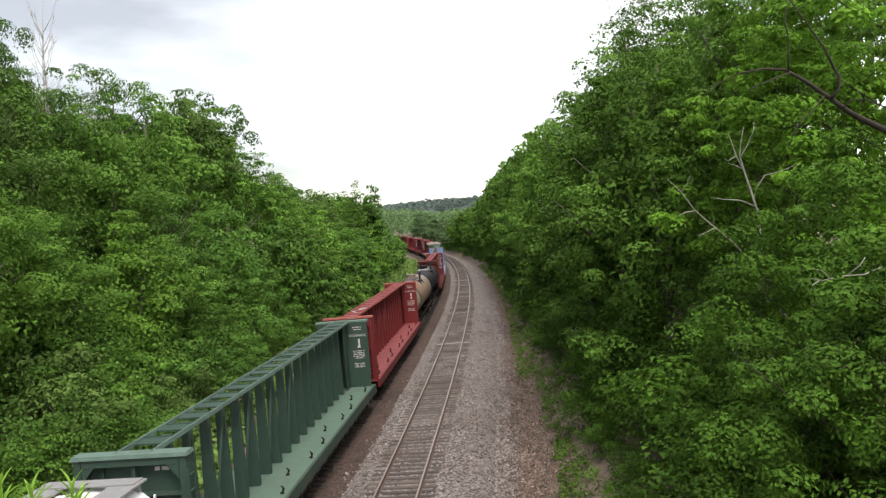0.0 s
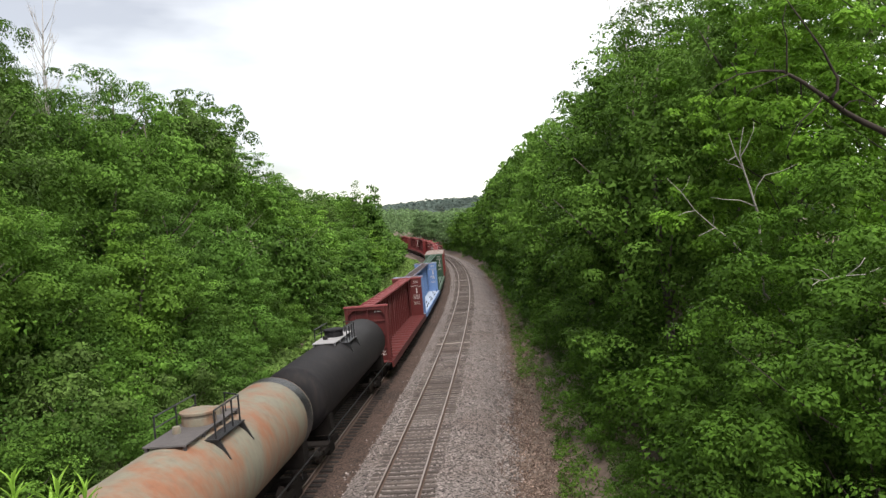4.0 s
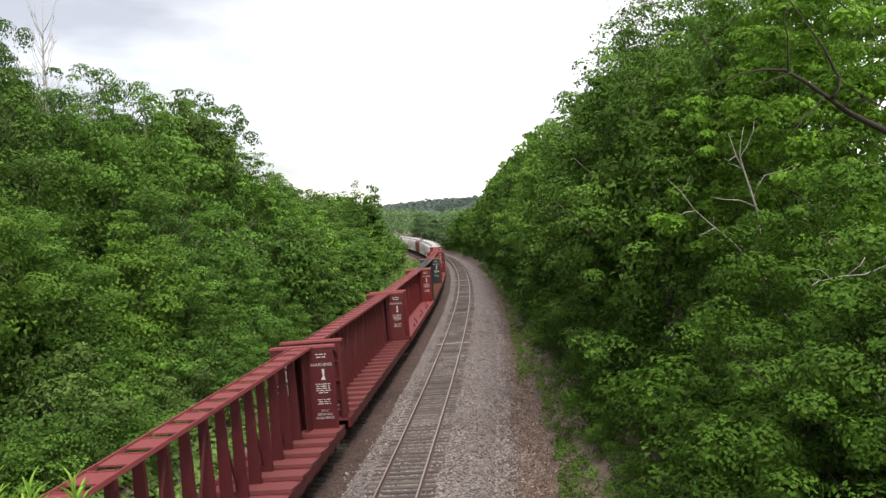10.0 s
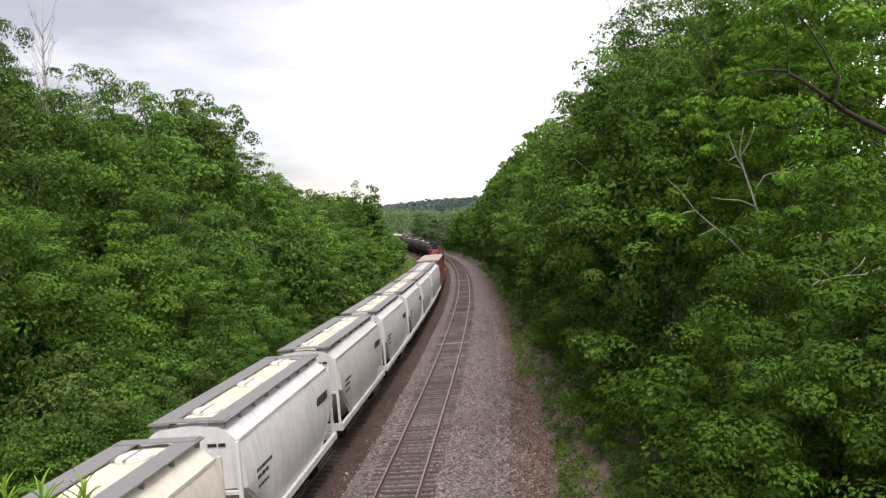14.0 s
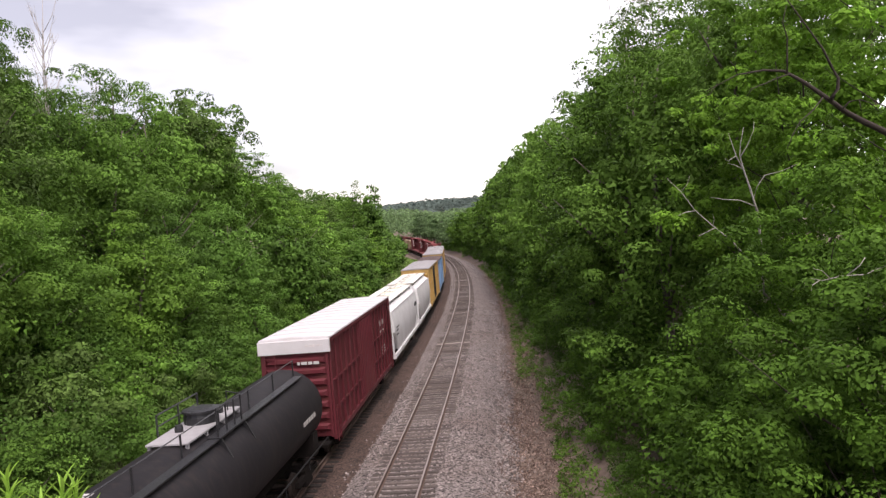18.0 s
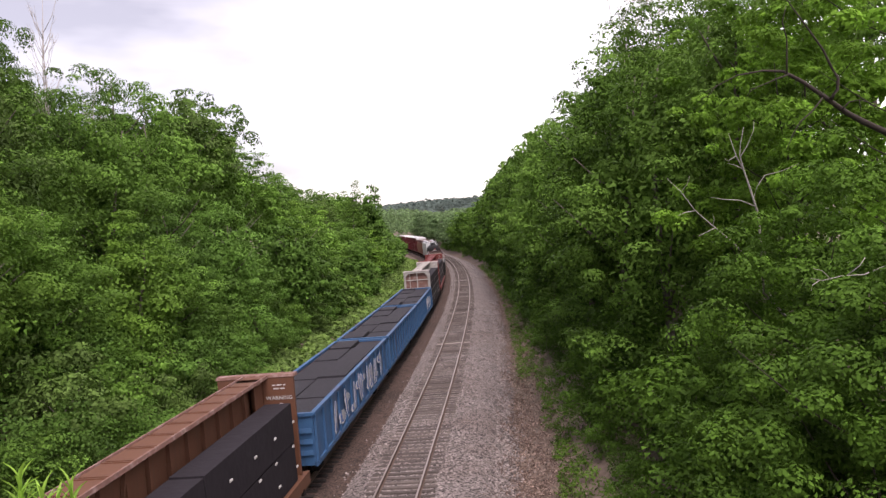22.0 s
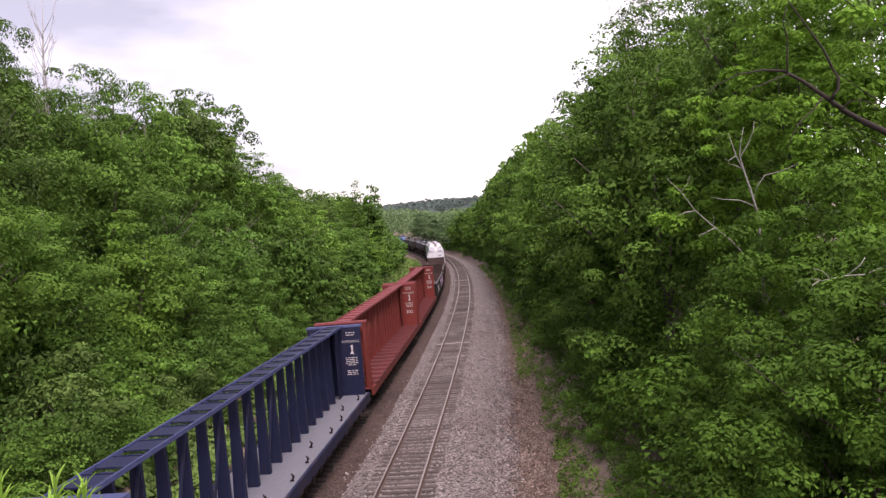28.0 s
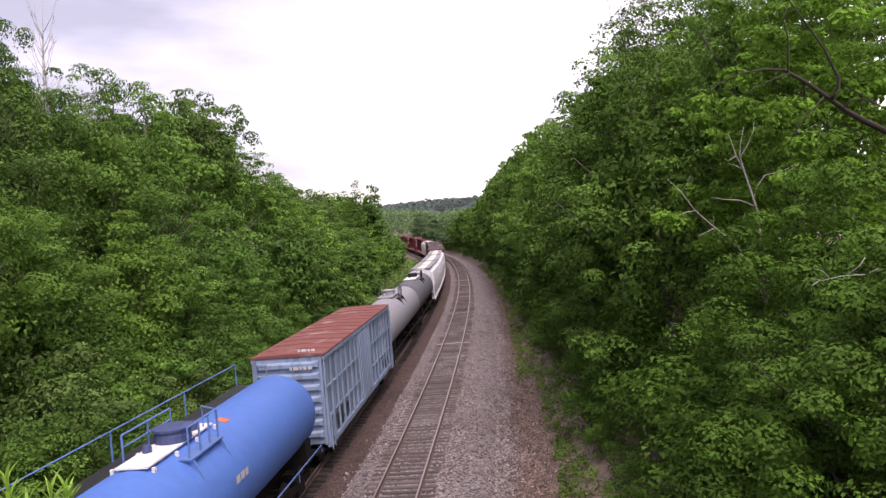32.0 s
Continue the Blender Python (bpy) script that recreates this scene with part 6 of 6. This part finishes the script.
# where each car ends, in metres of train behind the camera's line at the start
TRAIN = [
    (15.0, hop("white covered hopper with a cream hatch strip", (0.82, 0.82, 0.84), strip=M_CREAM, hatch_mat=M_HATCH)),
    (39.0, flat("empty dark green centerbeam lumber flatcar", (0.045, 0.085, 0.065), deck=M_GREENDECK, top=M_GREENTOP, slot=0.5)),
    (63.6, cb_red(RED, "bright red")),
    (79.7, tnk("rust-stained grey tank car", (0.27, 0.25, 0.195), rust=0.9, plo=0.45, tint=(0.27, 0.115, 0.065), platform=mat("dark_platform", (0.1, 0.09, 0.09), var=0.3), rail=M_BLACK, band=(M_BLACK, (-1, 1)))),
    (97.0, tnk("black tank car with a walkway on top", BLK, R=1.37, platform=M_PLAT_GREY, rail=M_BLACK)),
    (121.0, cb_red(DRED, "dark red", risers=True)),
    (145.0, flat("empty light blue centerbeam flatcar with rust", (0.19, 0.32, 0.62), deck=M_BLUEDECK, top=M_BLUETOP, plate=M_RUSTPLATE, slot=0.3)),
    (169.0, flat("empty green centerbeam lumber flatcar", (0.045, 0.10, 0.062), deck=M_GREENDECK, top=M_GREENTOP, slot=0.5)),
    (185.5, box("dark red boxcar with a patchy pale roof", (0.24, 0.05, 0.045), ROOF_PATCHY)),
    (210.0, cb_red()), (233.1, cb_red(risers=True)), (257.0, cb_red(RED, "red", risers=True)), (281.9, cb_red(risers=True)), (305.0, cb_red(DRED, "dark red", risers=True)), (331.5, cb_red(RED, "red")),
    (354.0, flat("empty black-green centerbeam flatcar with a rusty deck", (0.038, 0.048, 0.046), deck=mat("orange_brown_deck", (0.20, 0.08, 0.05), var=0.2, tint=(0.2, 0.08, 0.05), patch=0.4), top=M_BROWNTOP, risers=True)),
    (377.0, cb_red(RED, "red")), (402.2, cb_red(RED, "red", risers=True)),
    (417.4, gon("empty black open hopper with a rusty inside", (0.034, 0.024, 0.024), H=3.1, slope=True, inside=mat("bright_rust_inside", (0.19, 0.092, 0.07), var=0.3, tint=(0.12, 0.055, 0.04), patch=0.5))),
    (430.5, w_hop()), (442.5, w_hop()), (454.0, w_hop(color=(0.72, 0.71, 0.69))), (467.0, w_hop(color=(0.8, 0.8, 0.82))),
    (479.0, hop("rust-brown covered hopper with red round hatches", (0.24, 0.075, 0.04), tint=(0.20, 0.14, 0.11), plo=0.44, hatch_mat=M_HATCH_RED, strip=mat("tan_strip", (0.40, 0.34, 0.28), var=0.25, tint=(0.2, 0.12, 0.09), patch=0.5), hatches=4, straight=True, rust=0.85, streak=1.2, H=4.3)),
    (492.5, w_hop()), (505.3, w_hop(color=(0.75, 0.71, 0.62))), (518.0, w_hop()), (530.8, w_hop(color=(0.75, 0.71, 0.62))), (542.5, w_hop()), (555.0, w_hop(color=(0.72, 0.71, 0.69))),
    (567.0, w_hop()), (579.0, w_hop()), (591.5, w_hop("grey covered hopper with square hatches", hatch="square", hatches=5)),
    (610.0, w_hop("long grey covered hopper with small hatches", hatch="square", hatches=11, strip=False)),
    (628.0, box("brown boxcar with a tan roof", (0.24, 0.10, 0.08), mat("tan_roof", (0.50, 0.43, 0.40), rough=0.7, var=0.2, tint=(0.3, 0.2, 0.18), patch=0.4))),
    (652.0, cb_red(RED, "red")), (669.0, tnk("plain black tank car", BLK, rail=M_BLACK)), (687.0, tnk("plain black tank car", BLK, rail=M_BLACK)),
    (705.0, tnk("dull black tank car with a walkway on top", BLK, rail=M_BLACK, dome=M_BLACK)),
    (724.0, tnk("dark grey tank car with a white manway platform", (0.040, 0.037, 0.043), rail=M_BLACK, dome=M_BLACK, platform=M_PLAT_WHITE)),
    (745.3, tnk("dark grey tank car with a white manway platform", (0.040, 0.037, 0.043), rail=M_BLACK, dome=M_BLACK, platform=M_PLAT_WHITE, band=(M_BLACK, (-1, 1)))),
    (766.5, tnk("dark grey tank car with a white platform", (0.040, 0.037, 0.043), rail=M_BLACK, dome=M_BLACK, platform=M_PLAT_WHITE, band=(M_BLACK, (-1, 1)))),
    (785.0, tnk("dark grey tank car with a white platform", (0.040, 0.037, 0.043), rail=M_BLACK, dome=M_BLACK, platform=M_PLAT_WHITE, band=(M_BLACK, (-1, 1)))),
    (803.6, tnk("black tank car with a walkway on top", (0.017, 0.0155, 0.018), rail=M_BLACK, dome=M_BLACK, platform=M_PLAT_GREY)),
    (820.6, box("tall maroon boxcar with a white roof", (0.15, 0.025, 0.035), ROOF_WHITE, white_cap=True, H=5.1)),
    (836.8, w_hop("white covered hopper with a cream hatch strip", (0.84, 0.84, 0.86), hatches=5, walk_mat=M_PLAT_WHITE)), (850.8, w_hop("white covered hopper with a cream hatch strip", (0.84, 0.84, 0.86), hatches=5, walk_mat=M_PLAT_WHITE)),
    (867.7, box("yellow boxcar with a black door and silver roof", (0.66, 0.43, 0.15), ROOF_SILVER, door=M_BLACKDOOR, H=4.85)),
    (885.3, box("light blue boxcar with a brown roof", (0.27, 0.46, 0.72), ROOF_BROWN, streak=0.5)),
    (902.3, box("yellow boxcar with a black door and silver roof", (0.66, 0.43, 0.15), ROOF_SILVER, door=M_BLACKDOOR, H=4.85)),
    (920.8, box("orange-yellow boxcar with a black door", (0.50, 0.27, 0.08), ROOF_SILVER, door=M_BLACKDOOR, H=4.85)),
    (945.0, cb_red()), (969.0, cb_red()), (993.6, cb_red()), (1017.0, cb_red()),
    (1040.0, flat("maroon centerbeam flatcar stacked with tan lumber", MAROON, top=M_REDTOP, load=("lumber", 3.75, M_LUMBER))),
    (1062.2, flat("rusty brown centerbeam flatcar with black-wrapped lumber", (0.17, 0.075, 0.045), top=M_BROWNTOP, slot=0.15, load=("wrap", 3.7, [M_BLACKWRAP]))),
    (1080.0, gon("blue gondola loaded with dark steel plates", (0.052, 0.145, 0.30), H=2.75, load=load_plates)),
    (1097.3, gon("blue gondola loaded with dark steel plates", (0.052, 0.145, 0.30), H=2.75, load=load_plates)),
    (1113.8, gon("blue gondola loaded with dark steel plates", (0.052, 0.145, 0.30), H=2.75, load=load_plates)),
    (1133.0, flat("white-framed centerbeam flatcar with black-wrapped lumber", (0.5, 0.47, 0.44), top=M_WHITETOP, slot=0.45, end=M_BROWNTOP, load=("wrap", 3.75, [M_BLACKWRAP]))),
    (1154.5, flat("dark red centerbeam flatcar with black-wrapped lumber", (0.20, 0.04, 0.035), top=M_REDTOP, load=("wrap", 3.75, [M_BLACKWRAP]))),
    (1171.0, gon("black gondola heaped with scrap metal", (0.025, 0.025, 0.026), H=3.0, load=load_scrap)),
    (1187.5, gon("rust-brown gondola heaped with scrap metal", (0.20, 0.09, 0.075), H=3.0, load=load_scrap)),
    (1208.5, gon("dark brown gondola stacked with old planks", (0.08, 0.034, 0.033), H=2.9, load=load_wood)),
    (1222.5, tnk("short black tank car", (0.018, 0.016, 0.018), rail=M_BLACK, dome=M_BLACK)),
    (1241.0, hop("grey covered hopper with small square hatches", (0.6, 0.6, 0.61), hatch="square", hatches=9, H=4.6, rust=0.3, walk_mat=ROOF_LILAC, hatch_mat=M_HATCH_BROWN)),
    (1261.0, hop("rust-orange covered hopper with buff hatches", (0.22, 0.078, 0.045), tint=(0.36, 0.17, 0.09), streak=1.4, strip=mat("dusty_pink_strip", (0.30, 0.235, 0.22), var=0.2), hatch="round", hatches=8, hatch_mat=M_HATCH_BROWN, roof=mat("maroon_roof_slope", (0.10, 0.045, 0.042), var=0.25, tint=(0.2, 0.1, 0.08), patch=0.4), walk_mat=mat("maroon_walk", (0.13, 0.06, 0.055), var=0.25), rust=0.5, seam_rails=True)),
    (1278.0, box("maroon boxcar with a ribbed white roof", (0.17, 0.03, 0.035), ROOF_WHITE, white_cap=True, H=5.0)),
    (1295.0, box("maroon boxcar with a smooth pale roof", (0.20, 0.035, 0.04), ROOF_WHITE, seams=False, H=4.95)),
    (1314.0, box("maroon boxcar with a ribbed white roof", (0.17, 0.03, 0.035), ROOF_WHITE, white_cap=True, H=5.0)),
    (1332.0, box("maroon boxcar with a pale grey roof", (0.18, 0.03, 0.035), ROOF_SILVER)),
    (1348.0, w_hop()), (1364.0, w_hop()), (1380.0, w_hop()), (1400.0, box("maroon boxcar with a brown roof", (0.18, 0.03, 0.035), ROOF_BROWN)),
    (1419.4, hop("rust-brown covered hopper with red round hatches", (0.32, 0.12, 0.065), hatch_mat=M_HATCH_RED, hatches=5, straight=True, rust=0.6, strip=mat("dusty_strip", (0.45, 0.40, 0.36), var=0.2))),
    (1442.0, flat("red centerbeam flatcar with white-wrapped lumber", RED, top=M_REDTOP, load=("wrapped", 3.95, [M_WHITEWRAP]))),
    (1467.0, flat("empty navy blue centerbeam flatcar", (0.014, 0.019, 0.06), deck=M_GREYDECK, top=M_NAVYTOP)),
    (1492.0, cb_red(BRICK, "brick red", risers=True)), (1515.0, cb_red(BRICK, "brick red", risers=True)),
    (1537.0, gon("black gondola with coloured graffiti, nearly empty", (0.035, 0.032, 0.03), H=2.3, load=load_rods)),
    (1558.0, gon("brown gondola with a little gravel", (0.06, 0.035, 0.03), H=2.5, end_high=0.9, load=load_gravel)),
    (1577.0, w_hop("long white covered hopper with small buff hatches", (0.82, 0.81, 0.84), hatch="bean", hatches=6, strip=False, H=4.5, roof=ROOF_LILAC, walk_mat=ROOF_LILAC)),
    (1598.5, hop("long white covered hopper with buff hatches", (0.82, 0.81, 0.84), hatch="bean", hatches=8, hatch_mat=M_HATCH_BROWN, H=4.6, walk_mat=M_PLAT_WHITE)),
    (1619.0, hop("grey-green covered hopper with a paler roof", (0.32, 0.35, 0.35), roof=ROOF_LILAC, walk_mat=ROOF_LILAC, hatch="bean", hatches=7, hatch_mat=M_HATCH_BROWN, H=4.6)),
    (1638.0, tnk("plain black tank car", (0.017, 0.0155, 0.018), rail=M_BLACK, dome=M_BLACK, walk_rail=True)),
    (1659.0, tnk("dark lilac-grey tank car", (0.105, 0.095, 0.118), rust=0.08, rail=M_BLACK, dome=M_BLACK, walk_rail=True)),
    (1679.5, tnk("dark brown-grey tank car", (0.085, 0.072, 0.076), rail=M_BLACK, dome=M_BLACK, walk_rail=True)),
    (1699.5, tnk("dark grey tank car with a top railing", (0.055, 0.05, 0.055), rail=M_BLACK, dome=M_BLACK, walk_rail=True)),
    (1719.5, tnk("bright blue tank car with a navy dome", (0.095, 0.215, 0.58), rail=M_BLUEPAINT, dome=M_NAVYDOME, platform=M_PLAT_WHITE, walk_rail=True, rust=0.1, streak=0.05, pw=0.4)),
    (1737.5, box("weathered blue-grey boxcar with a rust-red roof", (0.30, 0.40, 0.54), ROOF_RUST, streak=0.6)),
    (1757.0, tnk("light grey tank car", (0.36, 0.36, 0.38), rail=M_BLACK, dome=M_PLAT_GREY)),
    (1774.0, tnk("grey tank car with a white platform", (0.16, 0.16, 0.175), rail=M_BLACK, dome=M_BLACK, platform=M_PLAT_WHITE)),
    (1792.0, w_hop(color=(0.84, 0.84, 0.86))), (1810.0, w_hop(color=(0.84, 0.84, 0.86))), (1828.0, w_hop(color=(0.84, 0.84, 0.86))),
    (1846.0, box("maroon boxcar with a brown roof", (0.18, 0.03, 0.035), ROOF_BROWN)), (1864.0, box("maroon boxcar with white graffiti", (0.18, 0.03, 0.035), ROOF_BROWN)),
    (1882.0, box("maroon boxcar with a brown roof", (0.18, 0.03, 0.035), ROOF_BROWN)), (1900.0, w_hop(color=(0.84, 0.84, 0.86))), (1925.0, cb_red()), (1949.0, cb_red()), (1973.0, cb_red()),
]


def run(t):
    """Metres that the train has gone at t seconds: it passes five times as fast after 7.75 s."""
    a = 13.1 * min(t, 7.75)
    return a + (65.5 * (t - 7.75) if t > 7.75 else 0.0) + (2.0 if t > 7.75 else 0.0) * min(1.0, (t - 7.75) / 0.25)


START = -8.0
LAG = 0.9  # metres by which all cars trail the figures above
PINK, SPRAY_WHITE, SPRAY_GREY, SPRAY_BLACK, SPRAY_BLUE = (0.5, 0.06, 0.25), (0.7, 0.7, 0.72), (0.4, 0.4, 0.42), (0.03, 0.03, 0.03), (0.08, 0.16, 0.4)


def hopper_marks(car, L):
    """Dark reporting marks near both ends of a hopper's side, as bars."""
    B = L / 2 - .55
    side_bars(car, 1.53, B - 2.6, B - 1.2, [(2.9, .3, 1.0)], M_BLACKLET, 3)
    side_bars(car, 1.53, -B + 1.0, -B + 2.2, [(2.75, .1, 1.0), (2.55, .1, .8), (2.3, .08, .7)], M_BLACKLET, 4)
    end_bars(car, -B + .23, .5, 1.0, 3.75, .09, M_BLACKLET)


def tank_marks(car, L):
    """White reporting marks across a tank's crown and small ones on its flank."""
    s = Shape()
    y = -L / 2 + 2.2
    for k in range(11):
        s.cbox((-.2, y, 4.183), (.26 if k % 4 else .2, .11, .012))
        y += .17 if k != 4 else .34
    part("top_lettering", s.mesh("top_lettering", M_WHITE), car, kind="stuff")
    side_bars(car, 1.452, L / 2 - 4.0, L / 2 - 2.6, [(2.6, .16, 1.0)], M_WHITE, 5)


def box_marks(car, L, x=1.385, cols=(SPRAY_WHITE, SPRAY_GREY), seed=5):
    B = L / 2 - .5
    side_bars(car, x, B - 3.4, B - 1.6, [(3.7, .28, .9), (3.3, .12, .8)], M_WHITE, seed)
    side_bars(car, x, B - 3.2, B - 1.8, [(2.4, .07, .9), (2.25, .07, .7), (2.1, .07, .8), (1.95, .07, .5)], M_WHITE, seed + 1)
    graffiti(car, x + .02, -B + 1.5, -B + 4.2, 1.1, 1.9, cols, seed)
    graffiti(car, x + .02, B - 3.2, B - .6, 1.1, 1.75, cols, seed + 1)
    end_bars(car, -B - .13, .1, 1.0, 4.0, .12, M_WHITE, seed)
    end_bars(car, -B - .185, .5, 1.2, 4.72, .09, M_FADED, seed)


EXTRAS = {}
for _u in (430.5, 454.0, 492.5, 518.0, 542.5, 567.0, 836.8, 1577.0, 1598.5, 1619.0, 1241.0, 442.5, 555.0, 579.0):
    EXTRAS[_u] = hopper_marks
for _u in (705.0, 724.0, 745.3, 766.5, 785.0, 803.6, 1638.0, 1659.0, 1679.5, 1699.5):
    EXTRAS[_u] = tank_marks
for _u, _c in ((185.5, (SPRAY_GREY,)), (820.6, ()), (1278.0, (SPRAY_GREY,)), (1295.0, (SPRAY_WHITE,)), (1314.0, (SPRAY_WHITE, SPRAY_GREY)), (1332.0, (SPRAY_GREY,)), (1737.5, (SPRAY_BLACK,)), (1864.0, (SPRAY_WHITE, SPRAY_WHITE))):
    EXTRAS[_u] = lambda car, L, c=_c, q=int(_u): box_marks(car, L, cols=c, seed=q)
for _u in (867.7, 902.3, 920.8):
    EXTRAS[_u] = lambda car, L, q=int(_u): (graffiti(car, 1.41, L / 2 - 4.2, L / 2 - .8, 1.0, 1.9, (SPRAY_WHITE, SPRAY_BLACK), q), side_bars(car, 1.385, L / 2 - 4.0, L / 2 - 2.2, [(3.75, .42, 1.0)], M_BLACKLET, q),
                                            end_bars(car, -L / 2 + .36, 0.0, 1.0, 4.25, .14, M_BLACKLET, q))
EXTRAS[1598.5] = lambda car, L: (hopper_marks(car, L), graffiti(car, 1.53, -L / 2 + 5, -L / 2 + 11, 1.25, 2.0, ((0.16, 0.10, 0.11), (0.30, 0.28, 0.30)), 31), graffiti(car, 1.52, -L / 2 + 2.5, -L / 2 + 7, 1.2, 1.7, ((0.45, 0.08, 0.07), (0.08, 0.32, 0.28)), 32))
def end_mark(car, L):
    """White bars and a red spot on the dished end of a short tank."""
    end_bars(car, -L / 2 + .745, -.45, .45, 3.0, .14, M_WHITE, 8)
    end_bars(car, -L / 2 + .745, -.3, .3, 2.75, .1, M_WHITE, 9)
    part("placard", Shape().cbox((0, -L / 2 + .745, 3.35), (.3, .01, .2)).mesh("placard", mat("red_placard", (0.4, 0.05, 0.05), var=0.2)), car, label="dark red placard")


EXTRAS[1222.5] = end_mark
EXTRAS[417.4] = lambda car, L: (graffiti(car, 1.57, -L / 2 + 1.5, -L / 2 + 4.5, 1.0, 1.9, ((0.22, 0.22, 0.24), SPRAY_GREY), 41), end_bars(car, -L / 2 + .44, .5, 1.1, 2.75, .14, M_WHITE, 4),
                                side_bars(car, 1.495, L / 2 - 4.0, L / 2 - 2.5, [(2.6, .16, 1.0), (2.35, .1, .7)], M_WHITE, 4))


def crest_rail(car, L):
    """Posts and a hand line along a tank's crown."""
    tank_marks(car, L)
    s = Shape()
    n = int((L - 4) / 2.1)
    for j in range(n + 1):
        y = -L / 2 + 2 + j * (L - 4) / n
        s.tube([(.62, y, 3.98), (.62, y, 4.62)], .03, 5)
    s.tube([(.62, -L / 2 + 2, 4.6), (.62, L / 2 - 2, 4.6)], .018, 4)
    part("crest_rail", s.mesh("crest_rail", M_BLACK), car)
    part("crest_walk", Shape().box(.5, .95, -L / 2 + 2, L / 2 - 2, 3.98, 4.02).mesh("crest_walk", M_BLACK), car)


EXTRAS[803.6] = crest_rail
EXTRAS[1719.5] = lambda car, L: (part("placard", Shape().cbox((.42, 2.6, 4.12), (.3, .34, .012), Euler((0, .29, 0)).to_matrix()).mesh("placard", mat("orange_placard", (0.62, 0.16, 0.07), var=0.2)), car, label="orange warning placard"),
                                side_bars(car, 1.456, .6, 1.5, [(2.9, .2, 1.0)], M_WHITE, 6))
EXTRAS[885.3] = lambda car, L: graffiti(car, 1.41, -L / 2 + 2, L / 2 - 1.5, 1.0, 2.0, (SPRAY_BLACK, SPRAY_GREY), 9)
EXTRAS[1080.0] = lambda car, L: graffiti(car, 1.57, -L / 2 + 3, L / 2 - 3, 1.1, 2.6, (SPRAY_WHITE, SPRAY_BLUE, SPRAY_GREY), 10)
EXTRAS[1113.8] = lambda car, L: graffiti(car, 1.57, 0, L / 2 - 3, 1.2, 2.4, (SPRAY_WHITE,), 12)
EXTRAS[1537.0] = lambda car, L: (graffiti(car, 1.57, -L / 2 + 2.5, -L / 2 + 6, 1.2, 2.1, (SPRAY_WHITE,), 13), graffiti(car, 1.57, L / 2 - 12, L / 2 - 4, 1.0, 2.35, ((0.07, 0.22, 0.32), SPRAY_WHITE, PINK), 14))
EXTRAS[63.6] = lambda car, L: ([part("loose_batten", Shape().box(-.03, .03, -.45, .45, 4.56, 4.60).mesh("loose_batten", M_PLAT_WHITE), car, pose(x, -L / 2 + y, 0, 0, 0, a), "white wooden batten")
                                for x, y, a in ((-.12, 3.2, 25), (.14, 4.6, -20))], part("caution_sign", words_mesh("CAUTION", 0.1, M_WHITE), car, pose(0.2, -L / 2 + .55 + .36 - .335, 4.495, 90, 0, 0), label="the word CAUTION in white"))
CARS = []


def build_train():
    front = START
    for i, (end, (name, cat, make, kw, label)) in enumerate(TRAIN):
        L = round((end - front) * 2) / 2
        car = thing(name, label=label, category=cat, group="cars of the freight train")
        make(car, L, name="%s_%d_%d_%d" % ((cat.replace(" ", "_"),) + tuple(int(999 * c) for c in kw["color"])), **kw)
        CARS.append((car, (front + end) / 2 + LAG, L))
        if end in EXTRAS:
            EXTRAS[end](car, L)
        front = end


build_train()


def on_rails(s, L):
    """Pose of a car of length L whose middle is at s on the left track."""
    a = on_line(s - 0.35 * L, -SPACING)
    b = on_line(s + 0.35 * L, -SPACING)
    h = math.atan2(b[0] - a[0], b[1] - a[1])
    return pose((a[0] + b[0]) / 2, (a[1] + b[1]) / 2, LEFT_Z, 0, 0, -math.degrees(h)) @ Matrix.Rotation(-CANT, 4, "Y")


def motions():
    """The train rolls towards the camera and under the bridge."""
    times = [0.0, 1.0, 2.0, 3.0, 4.0, 5.0, 6.0, 7.0, 7.4, 7.6, 7.7, 7.8, 7.9, 8.0, 8.2] + [8.5 + 0.5 * k for k in range(48)]
    for car, u, L in CARS:
        rows = []
        for t in times:
            s = u - run(t)
            rows.append((t, on_rails(s, L)))
        walk(car, rows)
    for i, t in enumerate(SWAYING + [LIMB] + WEEDS):
        base = t.matrix_basis.copy()
        k = 0.6 if i < len(SWAYING) else 0.2 if t is LIMB else 3.5
        walk(t, [(0.5 * j, base @ pose(0, 0, 0, k * math.sin(j * 1.3 + i), k * math.sin(j * 0.9 + 2 * i) - 0.5 * k, 0)) for j in range(65)])


motions()
